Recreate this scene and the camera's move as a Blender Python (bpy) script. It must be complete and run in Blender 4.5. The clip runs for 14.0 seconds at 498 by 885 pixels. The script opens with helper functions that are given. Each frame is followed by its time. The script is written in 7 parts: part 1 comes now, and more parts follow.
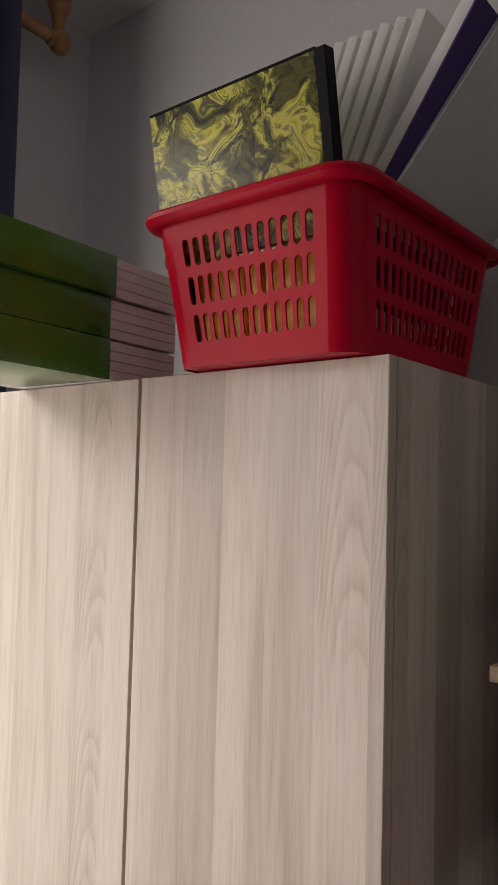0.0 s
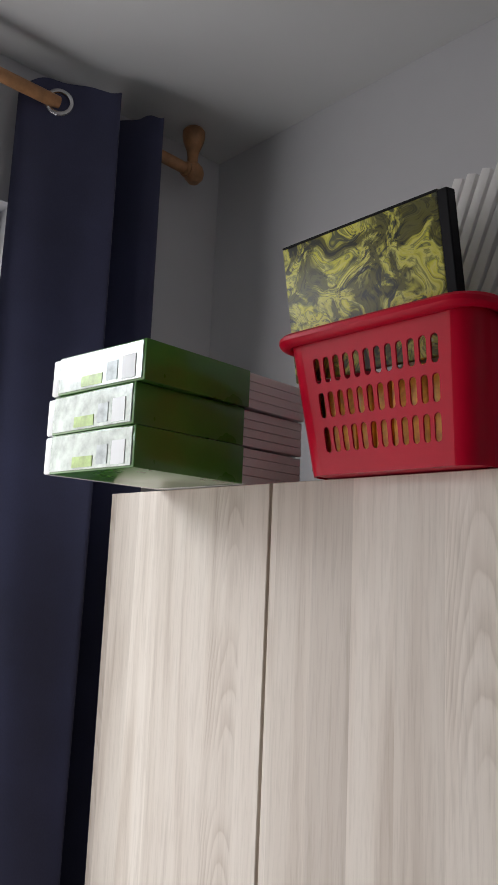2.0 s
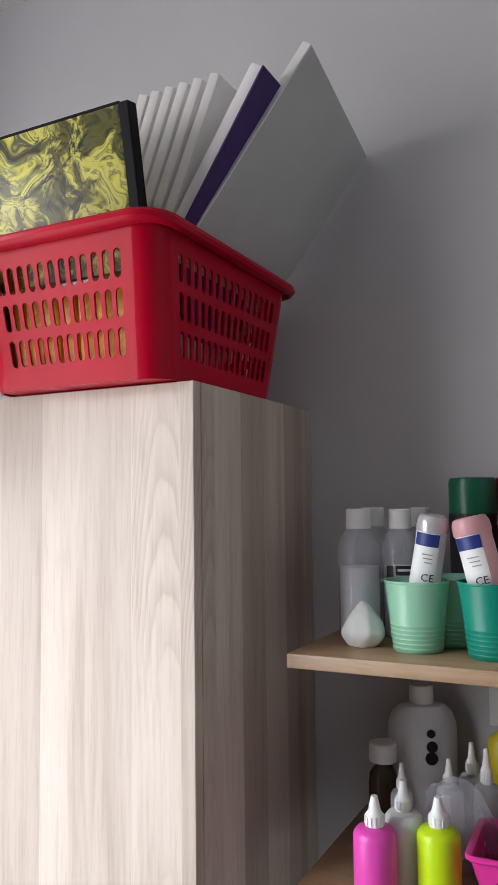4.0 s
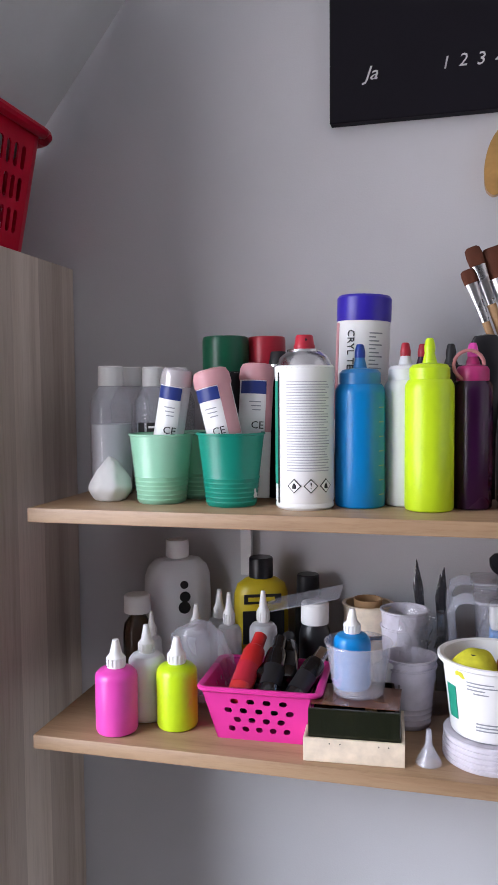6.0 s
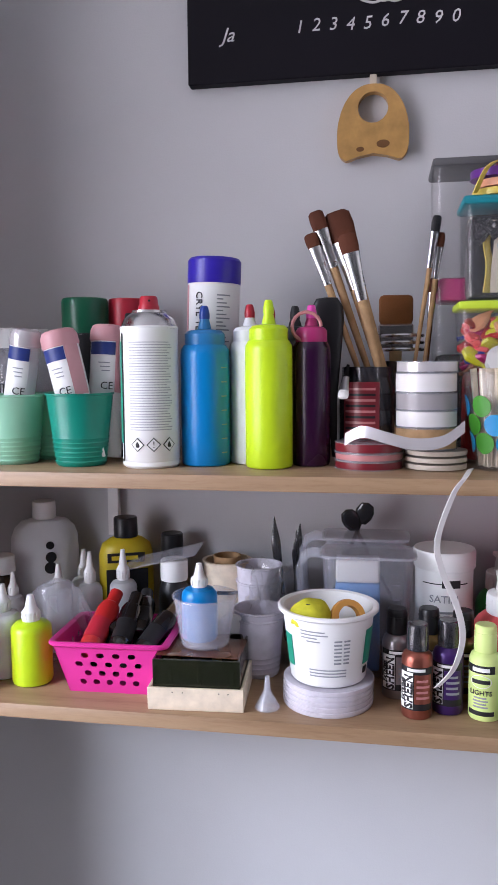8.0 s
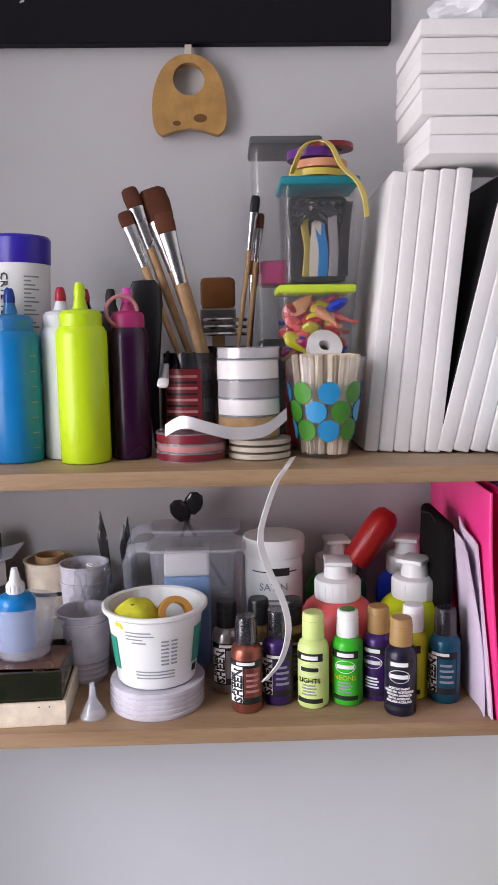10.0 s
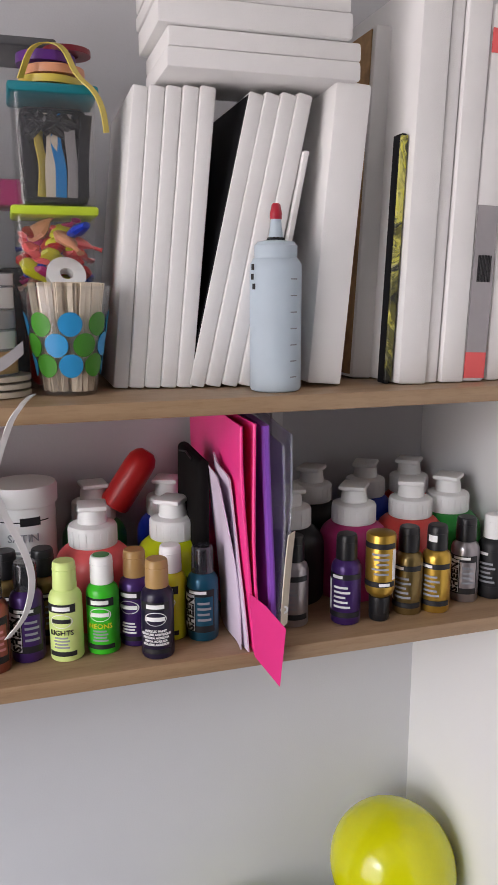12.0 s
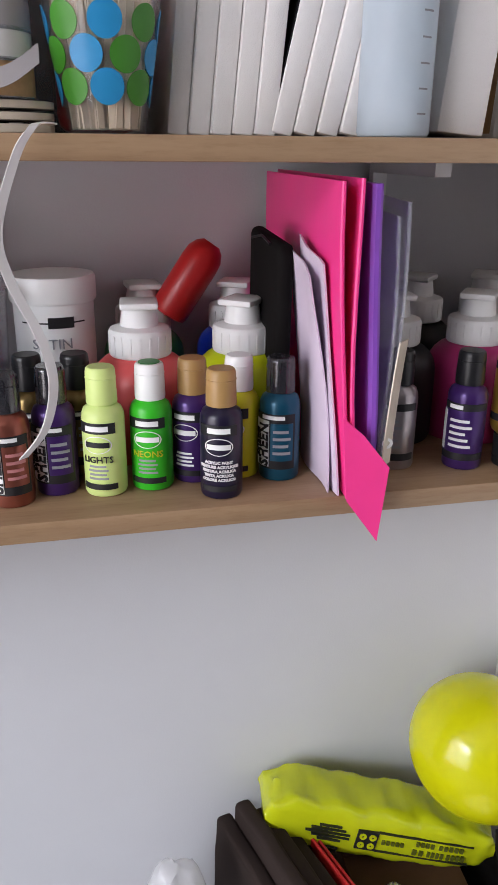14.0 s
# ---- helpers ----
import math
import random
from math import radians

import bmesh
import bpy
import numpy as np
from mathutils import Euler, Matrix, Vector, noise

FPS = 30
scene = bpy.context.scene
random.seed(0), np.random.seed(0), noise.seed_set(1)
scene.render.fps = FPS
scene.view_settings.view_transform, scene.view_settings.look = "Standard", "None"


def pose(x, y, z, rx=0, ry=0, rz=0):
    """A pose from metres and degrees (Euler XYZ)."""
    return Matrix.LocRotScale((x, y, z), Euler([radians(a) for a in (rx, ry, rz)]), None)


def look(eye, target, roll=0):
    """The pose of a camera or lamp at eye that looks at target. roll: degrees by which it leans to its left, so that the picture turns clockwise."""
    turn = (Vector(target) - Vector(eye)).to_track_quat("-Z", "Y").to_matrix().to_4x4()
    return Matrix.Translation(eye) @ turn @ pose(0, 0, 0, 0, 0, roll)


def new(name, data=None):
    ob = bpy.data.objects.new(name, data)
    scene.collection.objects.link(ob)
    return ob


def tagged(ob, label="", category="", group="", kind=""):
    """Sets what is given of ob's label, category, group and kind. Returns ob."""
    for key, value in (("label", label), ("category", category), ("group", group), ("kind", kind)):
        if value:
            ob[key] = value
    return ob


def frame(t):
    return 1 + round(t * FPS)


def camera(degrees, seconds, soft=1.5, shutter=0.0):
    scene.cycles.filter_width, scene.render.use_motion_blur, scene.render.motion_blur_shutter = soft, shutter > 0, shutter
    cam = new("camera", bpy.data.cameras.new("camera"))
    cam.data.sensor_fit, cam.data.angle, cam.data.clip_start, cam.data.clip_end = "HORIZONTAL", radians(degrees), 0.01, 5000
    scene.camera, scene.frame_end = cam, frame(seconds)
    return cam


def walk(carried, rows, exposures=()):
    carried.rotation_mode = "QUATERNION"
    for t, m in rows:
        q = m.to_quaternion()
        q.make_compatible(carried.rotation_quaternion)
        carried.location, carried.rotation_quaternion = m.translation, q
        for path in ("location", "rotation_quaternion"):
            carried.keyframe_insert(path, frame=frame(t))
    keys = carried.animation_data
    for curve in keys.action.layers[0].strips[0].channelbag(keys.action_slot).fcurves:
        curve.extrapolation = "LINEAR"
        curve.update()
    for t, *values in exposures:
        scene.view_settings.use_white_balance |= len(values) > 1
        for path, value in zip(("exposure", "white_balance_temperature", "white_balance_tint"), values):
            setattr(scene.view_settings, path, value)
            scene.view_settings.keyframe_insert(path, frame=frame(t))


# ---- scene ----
cam = camera(35.9, 14.0)
EXPO = [(0.0, -1.43, 7400, 16), (1.0, -0.95, 6700, 12), (2.2, -1.37, 6510, 10), (4.5, -0.2, 6400, 13.0), (7.5, 0.1, 6040, 19.5), (10.0, 0.01, 6450, 18.5), (11.0, -0.11, 6700, 16.5), (12.5, -0.27, 6700, 16.0), (14.0, -0.12, 6480, 16.0)]
PATH = [
    (0, (0.633, 0.189, 1.456), (-0.626, 1.739, 1.571), 1.5),
    (0.5, (0.652, 0.16, 1.49), (-0.54, 1.739, 1.783), 1.5),
    (1, (0.658, 0.147, 1.494), (-0.623, 1.646, 1.827), 1.8),
    (1.5, (0.651, 0.125, 1.488), (-0.755, 1.51, 1.807), 2.5),
    (2, (0.657, 0.115, 1.481), (-0.793, 1.457, 1.796), 2.5),
    (2.2, (0.659, 0.115, 1.483), (-0.796, 1.451, 1.795), 2.4),
    (4.3, (0.711, 0.133, 1.444), (-0.051, 1.98, 1.546), -0.8),
    (4.5, (0.717, 0.134, 1.43), (0.022, 2.009, 1.487), -0.8),
    (5, (0.713, 0.14, 1.411), (0.107, 2.046, 1.365), -0.9),
    (5.5, (0.762, 0.18, 1.41), (0.221, 2.103, 1.311), -0.8),
    (6, (0.797, 0.181, 1.404), (0.306, 2.116, 1.281), -0.5),
    (6.5, (0.817, 0.182, 1.404), (0.349, 2.122, 1.269), -0.7),
    (7, (0.846, 0.187, 1.397), (0.383, 2.127, 1.251), -0.9),
    (7.5, (0.89, 0.189, 1.388), (0.455, 2.134, 1.226), -0.7),
    (7.7, (0.906, 0.183, 1.393), (0.508, 2.133, 1.204), -0.6),
    (9.8, (0.928, 0.222, 1.387), (0.928, 2.208, 1.154), -0.8),
    (10, (0.942, 0.23, 1.403), (0.991, 2.211, 1.137), -0.9),
    (10.5, (0.947, 0.241, 1.396), (1.184, 2.207, 1.117), -0.5),
    (11, (0.965, 0.255, 1.394), (1.307, 2.2, 1.075), -0.4),
    (11.5, (0.982, 0.279, 1.379), (1.45, 2.191, 1.028), -0.1),
    (12, (0.99, 0.266, 1.379), (1.573, 2.138, 0.986), -0.1),
    (12.5, (0.942, 0.282, 1.364), (1.581, 2.117, 0.891), -1.0),
    (13, (0.897, 0.296, 1.318), (1.55, 2.088, 0.714), -1.2),
    (13.5, (0.952, 0.373, 1.288), (1.532, 2.171, 0.631), -0.5),
    (14, (1.018, 0.452, 1.261), (1.429, 2.275, 0.548), 0.5),
]
walk(cam, [(t, look(eye, target, roll)) for t, eye, target, roll in PATH], exposures=EXPO)

# ---- light ----
world = bpy.data.worlds.new("world")
scene.world = world
world.use_nodes = True
sky = world.node_tree.nodes.new("ShaderNodeTexSky")
sky.sky_type = "NISHITA"
sky.sun_disc = False
sky.sun_elevation, sky.sun_rotation = radians(40), radians(200)
world.node_tree.links.new(sky.outputs[0], world.node_tree.nodes["Background"].inputs[0])
world.node_tree.nodes["Background"].inputs[1].default_value = 0.1

ROOM = dict(x0=-0.795, x1=1.597, y0=-4.0, y1=1.31, z1=2.515)
WIN = dict(y0=-1.25, y1=0.76, z0=0.30, z1=2.2)      # opening in the left wall

lamp_data = bpy.data.lights.new("window_daylight", "AREA")
lamp_data.shape, lamp_data.size, lamp_data.size_y = "RECTANGLE", WIN["y1"] - WIN["y0"] - 0.1, WIN["z1"] - WIN["z0"] - 0.1
lamp_data.energy, lamp_data.color = 61, (1.0, 0.965, 0.975)
lamp = new("window_daylight", lamp_data)
lamp.matrix_world = look((ROOM["x0"] - 0.02, (WIN["y0"] + WIN["y1"]) / 2, (WIN["z0"] + WIN["z1"]) / 2), (2, (WIN["y0"] + WIN["y1"]) / 2, (WIN["z0"] + WIN["z1"]) / 2 + 0.1))

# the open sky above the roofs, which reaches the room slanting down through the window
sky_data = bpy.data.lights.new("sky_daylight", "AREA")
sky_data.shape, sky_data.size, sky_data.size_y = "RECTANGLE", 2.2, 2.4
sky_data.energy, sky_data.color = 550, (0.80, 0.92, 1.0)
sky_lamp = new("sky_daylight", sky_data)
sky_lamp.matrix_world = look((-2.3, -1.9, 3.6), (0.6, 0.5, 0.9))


# ---- materials ----
def nodes_of(name):
    m = bpy.data.materials.new(name)
    m.use_nodes = True
    nt = m.node_tree
    return m, nt, nt.nodes["Principled BSDF"]


def coords(nt, scale=(1, 1, 1), where="Object"):
    tc = nt.nodes.new("ShaderNodeTexCoord")
    mp = nt.nodes.new("ShaderNodeMapping")
    mp.inputs["Scale"].default_value = scale
    nt.links.new(tc.outputs[where], mp.inputs[0])
    return mp.outputs[0]


def noise_tex(nt, vec, scale, detail=4, rough=0.55, distort=0.0):
    n = nt.nodes.new("ShaderNodeTexNoise")
    n.inputs["Scale"].default_value, n.inputs["Detail"].default_value = scale, detail
    n.inputs["Roughness"].default_value, n.inputs["Distortion"].default_value = rough, distort
    nt.links.new(vec, n.inputs["Vector"])
    return n.outputs["Fac"]


def ramp(nt, fac, stops):
    r = nt.nodes.new("ShaderNodeValToRGB")
    while len(r.color_ramp.elements) < len(stops):
        r.color_ramp.elements.new(0.5)
    for e, (p, c) in zip(r.color_ramp.elements, stops):
        e.position, e.color = p, (*c, 1)
    nt.links.new(fac, r.inputs[0])
    return r.outputs[0]


def mixed(nt, a, b, fac, mode="MIX"):
    m = nt.nodes.new("ShaderNodeMix")
    m.data_type, m.blend_type = "RGBA", mode
    for sock, v in ((m.inputs[0], fac), (m.inputs[6], a), (m.inputs[7], b)):
        if hasattr(v, "links"):
            nt.links.new(v, sock)
        elif isinstance(v, tuple):
            sock.default_value = (*v, 1)
        else:
            sock.default_value = v
    return m.outputs[2]


def bumped(nt, bsdf, height, strength, distance=0.002):
    b = nt.nodes.new("ShaderNodeBump")
    b.inputs["Strength"].default_value, b.inputs["Distance"].default_value = strength, distance
    nt.links.new(height, b.inputs["Height"])
    nt.links.new(b.outputs[0], bsdf.inputs["Normal"])


def pmat(name, col, rough=0.45, metal=0.0, var=0.08, scale=9.0, bump=0.08, bscale=160.0, trans=0.0, ior=1.45, coat=0.0, sss=0.0, alpha=1.0):
    """Paint, plastic, card or metal: broad tone changes, fine grain, uneven gloss."""
    m, nt, b = nodes_of(name)
    vec = coords(nt)
    broad, fine = noise_tex(nt, vec, scale, 3), noise_tex(nt, vec, bscale, 3)
    lo, hi = tuple(c * (1 - var) for c in col), tuple(min(1, c * (1 + var)) for c in col)
    c1 = ramp(nt, broad, [(0.3, lo), (0.7, hi)])
    nt.links.new(mixed(nt, c1, fine, var * 0.5, "OVERLAY"), b.inputs["Base Color"])
    r = nt.nodes.new("ShaderNodeMapRange")
    r.inputs[3].default_value, r.inputs[4].default_value = max(0.02, rough - 0.07), min(1, rough + 0.09)
    nt.links.new(broad, r.inputs[0])
    nt.links.new(r.outputs[0], b.inputs["Roughness"])
    b.inputs["Metallic"].default_value, b.inputs["Transmission Weight"].default_value = metal, trans
    b.inputs["IOR"].default_value, b.inputs["Coat Weight"].default_value = ior, coat
    b.inputs["Subsurface Weight"].default_value = sss
    b.inputs["Subsurface Radius"].default_value = (0.01, 0.01, 0.01)
    b.inputs["Alpha"].default_value = alpha
    if rough > 0.55:
        b.inputs["Specular IOR Level"].default_value = 0.15
    if bump:
        bumped(nt, b, fine, bump, 0.001)
    return m


def wall_paint(name, col):
    m, nt, b = nodes_of(name)
    vec = coords(nt)
    broad, mid, fine = noise_tex(nt, vec, 1.3, 3), noise_tex(nt, vec, 14, 5), noise_tex(nt, vec, 420, 4)
    c = ramp(nt, broad, [(0.3, tuple(v * 0.96 for v in col)), (0.7, col)])
    c = mixed(nt, c, mid, 0.035, "OVERLAY")
    nt.links.new(c, b.inputs["Base Color"])
    b.inputs["Roughness"].default_value = 0.85
    bumped(nt, b, mixed(nt, mid, fine, 0.6), 0.25, 0.0015)
    return m


def maths(nt, op, a, b=None, c=None):
    n = nt.nodes.new("ShaderNodeMath")
    n.operation = op
    for sock, v in zip(n.inputs, (a, b, c)):
        if v is None:
            continue
        if hasattr(v, "links"):
            nt.links.new(v, sock)
        else:
            sock.default_value = v
    return n.outputs[0]


def sonoma_oak(name):
    """Pale greyish oak foil printed as upright staves, each with its own tone; some carry arched figure."""
    m, nt, b = nodes_of(name)
    tc, sep = nt.nodes.new("ShaderNodeTexCoord"), nt.nodes.new("ShaderNodeSeparateXYZ")
    nt.links.new(tc.outputs["Object"], sep.inputs[0])
    across = maths(nt, "ADD", sep.outputs[0], sep.outputs[1])
    stave = maths(nt, "MULTIPLY_ADD", across, 1 / 0.072, 0.22)
    num = maths(nt, "FLOOR", stave)
    u = maths(nt, "SUBTRACT", maths(nt, "FRACT", stave), 0.5)
    wn = nt.nodes.new("ShaderNodeTexWhiteNoise")
    wn.noise_dimensions = "1D"
    nt.links.new(num, wn.inputs["W"])
    hue = nt.nodes.new("ShaderNodeSeparateColor")
    nt.links.new(wn.outputs["Color"], hue.inputs[0])
    vec = nt.nodes.new("ShaderNodeCombineXYZ")
    nt.links.new(across, vec.inputs[0])
    nt.links.new(maths(nt, "MULTIPLY_ADD", sep.outputs[2], 0.05, maths(nt, "MULTIPLY", hue.outputs[0], 5.0)), vec.inputs[2])
    streak, fine = noise_tex(nt, vec.outputs[0], 26, 4, 0.5, 0.5), noise_tex(nt, vec.outputs[0], 210, 4, 0.65)
    base = ramp(nt, streak, [(0.30, (0.47, 0.385, 0.315)), (0.46, (0.60, 0.515, 0.44)), (0.60, (0.64, 0.56, 0.485)), (0.74, (0.53, 0.445, 0.375))])
    tone = ramp(nt, wn.outputs["Value"], [(0.0, (0.76, 0.735, 0.715)), (0.45, (0.93, 0.92, 0.91)), (1.0, (1.06, 1.06, 1.06))])
    c = mixed(nt, base, tone, 1.0, "MULTIPLY")
    c = mixed(nt, c, ramp(nt, fine, [(0.36, (0.66, 0.63, 0.60)), (0.52, (1, 1, 1))]), 0.32, "MULTIPLY")
    # arches: rings met lengthwise, stretched along the stave
    wob = noise_tex(nt, coords(nt, (1, 1, 0.35)), 16, 3, 0.5)
    off = maths(nt, "SUBTRACT", u, maths(nt, "MULTIPLY_ADD", hue.outputs[1], 0.7, -0.35))
    arch = maths(nt, "ADD", maths(nt, "MULTIPLY", maths(nt, "MULTIPLY", off, off), 0.62), sep.outputs[2])
    arch = maths(nt, "ADD", arch, maths(nt, "MULTIPLY", wob, 0.16))
    saw = maths(nt, "FRACT", maths(nt, "MULTIPLY_ADD", arch, 15.0, maths(nt, "MULTIPLY", hue.outputs[2], 9.0)))
    fig = ramp(nt, saw, [(0.0, (0.76, 0.72, 0.68)), (0.35, (0.90, 0.88, 0.865)), (0.70, (1, 1, 1)), (0.9, (0.97, 0.965, 0.96)), (1.0, (0.78, 0.74, 0.70))])
    mask = maths(nt, "MULTIPLY", maths(nt, "GREATER_THAN", hue.outputs[1], 0.70), maths(nt, "MULTIPLY", maths(nt, "GREATER_THAN", 0.48, maths(nt, "ABSOLUTE", u)), 0.7))
    patchy = ramp(nt, noise_tex(nt, coords(nt, (0.4, 0.4, 1)), 3.4, 2), [(0.47, (0, 0, 0)), (0.60, (1, 1, 1))])
    c = mixed(nt, c, mixed(nt, c, fig, 1.0, "MULTIPLY"), maths(nt, "MULTIPLY", mask, patchy))
    nt.links.new(c, b.inputs["Base Color"])
    r = nt.nodes.new("ShaderNodeMapRange")
    r.inputs[3].default_value, r.inputs[4].default_value = 0.42, 0.58
    nt.links.new(streak, r.inputs[0])
    nt.links.new(r.outputs[0], b.inputs["Roughness"])
    bumped(nt, b, fine, 0.15, 0.0006)
    return m


def beech(name):
    m, nt, b = nodes_of(name)
    vec = coords(nt, (0.05, 1, 1))
    streak, fine = noise_tex(nt, vec, 34, 5, 0.6, 0.2), noise_tex(nt, coords(nt, (0.12, 1, 1)), 260, 4, 0.7)
    base = ramp(nt, streak, [(0.3, (0.27, 0.165, 0.09)), (0.5, (0.35, 0.225, 0.128)), (0.7, (0.40, 0.27, 0.16))])
    c = mixed(nt, base, ramp(nt, fine, [(0.35, (0.72, 0.66, 0.6)), (0.52, (1, 1, 1))]), 0.4, "MULTIPLY")
    nt.links.new(c, b.inputs["Base Color"])
    b.inputs["Roughness"].default_value = 0.42
    bumped(nt, b, fine, 0.12, 0.0005)
    return m


def cloth(name, col):
    m, nt, b = nodes_of(name)
    vec = coords(nt)
    weave = noise_tex(nt, coords(nt, (1, 1, 0.25)), 900, 2)
    broad = noise_tex(nt, vec, 5, 4)
    c = ramp(nt, broad, [(0.3, tuple(v * 0.8 for v in col)), (0.7, tuple(v * 1.2 for v in col))])
    nt.links.new(mixed(nt, c, weave, 0.25, "OVERLAY"), b.inputs["Base Color"])
    b.inputs["Roughness"].default_value = 0.7
    b.inputs["Sheen Weight"].default_value = 0.2
    bumped(nt, b, weave, 0.2, 0.0006)
    return m


def poured_paint(name):
    """Poured acrylic: swirling cells of lime yellow, grey and black."""
    m, nt, b = nodes_of(name)
    vec = coords(nt)
    warp = noise_tex(nt, vec, 7, 3, 0.5, 1.5)
    add = nt.nodes.new("ShaderNodeVectorMath")
    add.operation = "MULTIPLY_ADD"
    add.inputs[1].default_value = (0.16, 0.16, 0.16)
    w = nt.nodes.new("ShaderNodeTexNoise")
    w.inputs["Scale"].default_value, w.inputs["Detail"].default_value = 9, 2
    nt.links.new(vec, w.inputs["Vector"])
    nt.links.new(w.outputs["Color"], add.inputs[0])
    nt.links.new(vec, add.inputs[2])
    swirl = noise_tex(nt, add.outputs[0], 15, 6, 0.6, 2.6)
    yellow = ramp(nt, swirl, [(0.30, (0.015, 0.015, 0.018)), (0.40, (0.09, 0.10, 0.05)), (0.46, (0.58, 0.55, 0.07)), (0.52, (0.66, 0.63, 0.16)),
                              (0.57, (0.20, 0.21, 0.06)), (0.62, (0.64, 0.60, 0.05)), (0.72, (0.72, 0.69, 0.26))])
    blots = ramp(nt, noise_tex(nt, add.outputs[0], 20, 4, 0.6, 1.0), [(0.45, (0.03, 0.03, 0.035)), (0.54, (1, 1, 1))])
    yellow = mixed(nt, yellow, blots, 0.85, "MULTIPLY")
    vor = nt.nodes.new("ShaderNodeTexVoronoi")
    vor.inputs["Scale"].default_value, vor.inputs["Randomness"].default_value = 60, 1
    nt.links.new(add.outputs[0], vor.inputs["Vector"])
    dots = ramp(nt, vor.outputs["Distance"], [(0.22, (1, 1, 1)), (0.30, (0, 0, 0))])
    area = ramp(nt, warp, [(0.54, (0, 0, 0)), (0.6, (1, 1, 1))])
    f = mixed(nt, dots, area, 1.0, "MULTIPLY")
    nt.links.new(mixed(nt, yellow, (0.68, 0.66, 0.38), f), b.inputs["Base Color"])
    b.inputs["Roughness"].default_value = 0.42
    bumped(nt, b, swirl, 0.1, 0.001)
    return m


M = {}
M["wall"] = wall_paint("wall_paint", (0.605, 0.605, 0.625))
M["wall_white"] = wall_paint("wall_paint_white", (0.80, 0.795, 0.79))
M["ceiling"] = wall_paint("ceiling_paint", (0.66, 0.665, 0.66))
# floor stays out of view; kept dark to hold down bounced light
M["floor"] = cloth("grey_carpet", (0.085, 0.085, 0.09))
# for the unseen back wall, dark so that it returns little fill
M["wall_dark"] = wall_paint("wall_unseen_dark", (0.075, 0.07, 0.07))
M["oak"] = sonoma_oak("pale_oak_foil")
M["beech"] = beech("beech_foil")
M["curtain"] = cloth("navy_curtain", (0.030, 0.033, 0.085))
M["rod"] = pmat("turned_wood", (0.40, 0.20, 0.09), 0.35, var=0.25, scale=30)
M["steel"] = pmat("brushed_steel", (0.62, 0.62, 0.63), 0.25, metal=1.0, bump=0.05)
M["red"] = pmat("red_plastic", (0.47, 0.002, 0.022), 0.3, bump=0.04, ior=1.26)
M["black"] = pmat("black_plastic", (0.012, 0.012, 0.014), 0.35)
M["black_card"] = pmat("black_canvas_edge", (0.01, 0.01, 0.012), 0.6)
M["white"] = pmat("white_plastic", (0.85, 0.85, 0.84), 0.4, var=0.03)
M["canvas"] = pmat("primed_canvas", (0.84, 0.83, 0.82), 0.7, var=0.04, bump=0.35, bscale=900)
M["board_grey"] = pmat("grey_card", (0.54, 0.55, 0.55), 0.6, var=0.04)
M["purple_edge"] = pmat("purple_edge", (0.05, 0.02, 0.14), 0.5)
M["paint_pour"] = poured_paint("poured_paint")
M["green_card"] = pmat("green_card", (0.05, 0.17, 0.02), 0.28, coat=0.4, var=0.15)
# pale tone carries the window's glare on the pack ends
M["film"] = pmat("gloss_glare", (0.62, 0.68, 0.60), 0.12, coat=0.6, var=0.35, scale=40)
M["frame_white"] = pmat("window_paint", (0.8, 0.8, 0.8), 0.35)


# ---- building helpers ----
def thing(name, m, label="", category="", group="", kind=""):
    ob = new(name)
    ob.empty_display_size = 0.05
    ob.matrix_world = m
    return tagged(ob, label, category, group, kind)


def mesh_of(name, bm, material, smooth=True):
    bmesh.ops.recalc_face_normals(bm, faces=bm.faces)
    me = bpy.data.meshes.new(name)
    bm.to_mesh(me)
    bm.free()
    me.materials.append(material)
    if smooth:
        me.shade_smooth()
        me.set_sharp_from_angle(angle=radians(35))
    return me


def part(name, bm, material, parent, label="", m=None):
    ob = new(name, bm if isinstance(bm, bpy.types.Mesh) else mesh_of(name, bm, material))
    ob.parent = parent
    if m is not None:
        ob.matrix_local = m
    if label:
        ob["label"] = label
    return ob


def box(x0, y0, z0, x1, y1, z1, bevel=0.0, seg=2, bm=None):
    own = bmesh.new()
    bmesh.ops.create_cube(own, size=1)
    for v in own.verts:
        v.co = Vector(((x0 + x1) / 2 + v.co.x * (x1 - x0), (y0 + y1) / 2 + v.co.y * (y1 - y0), (z0 + z1) / 2 + v.co.z * (z1 - z0)))
    if bevel:
        bmesh.ops.bevel(own, geom=own.edges[:], offset=bevel, segments=seg, affect="EDGES", profile=0.5)
    if bm is None:
        return own
    return joined(bm, own)


def joined(bm, other, m=None):
    if m is not None:
        other.transform(m)
    me = bpy.data.meshes.new("tmp")
    other.to_mesh(me)
    other.free()
    bm.from_mesh(me)
    bpy.data.meshes.remove(me)
    return bm


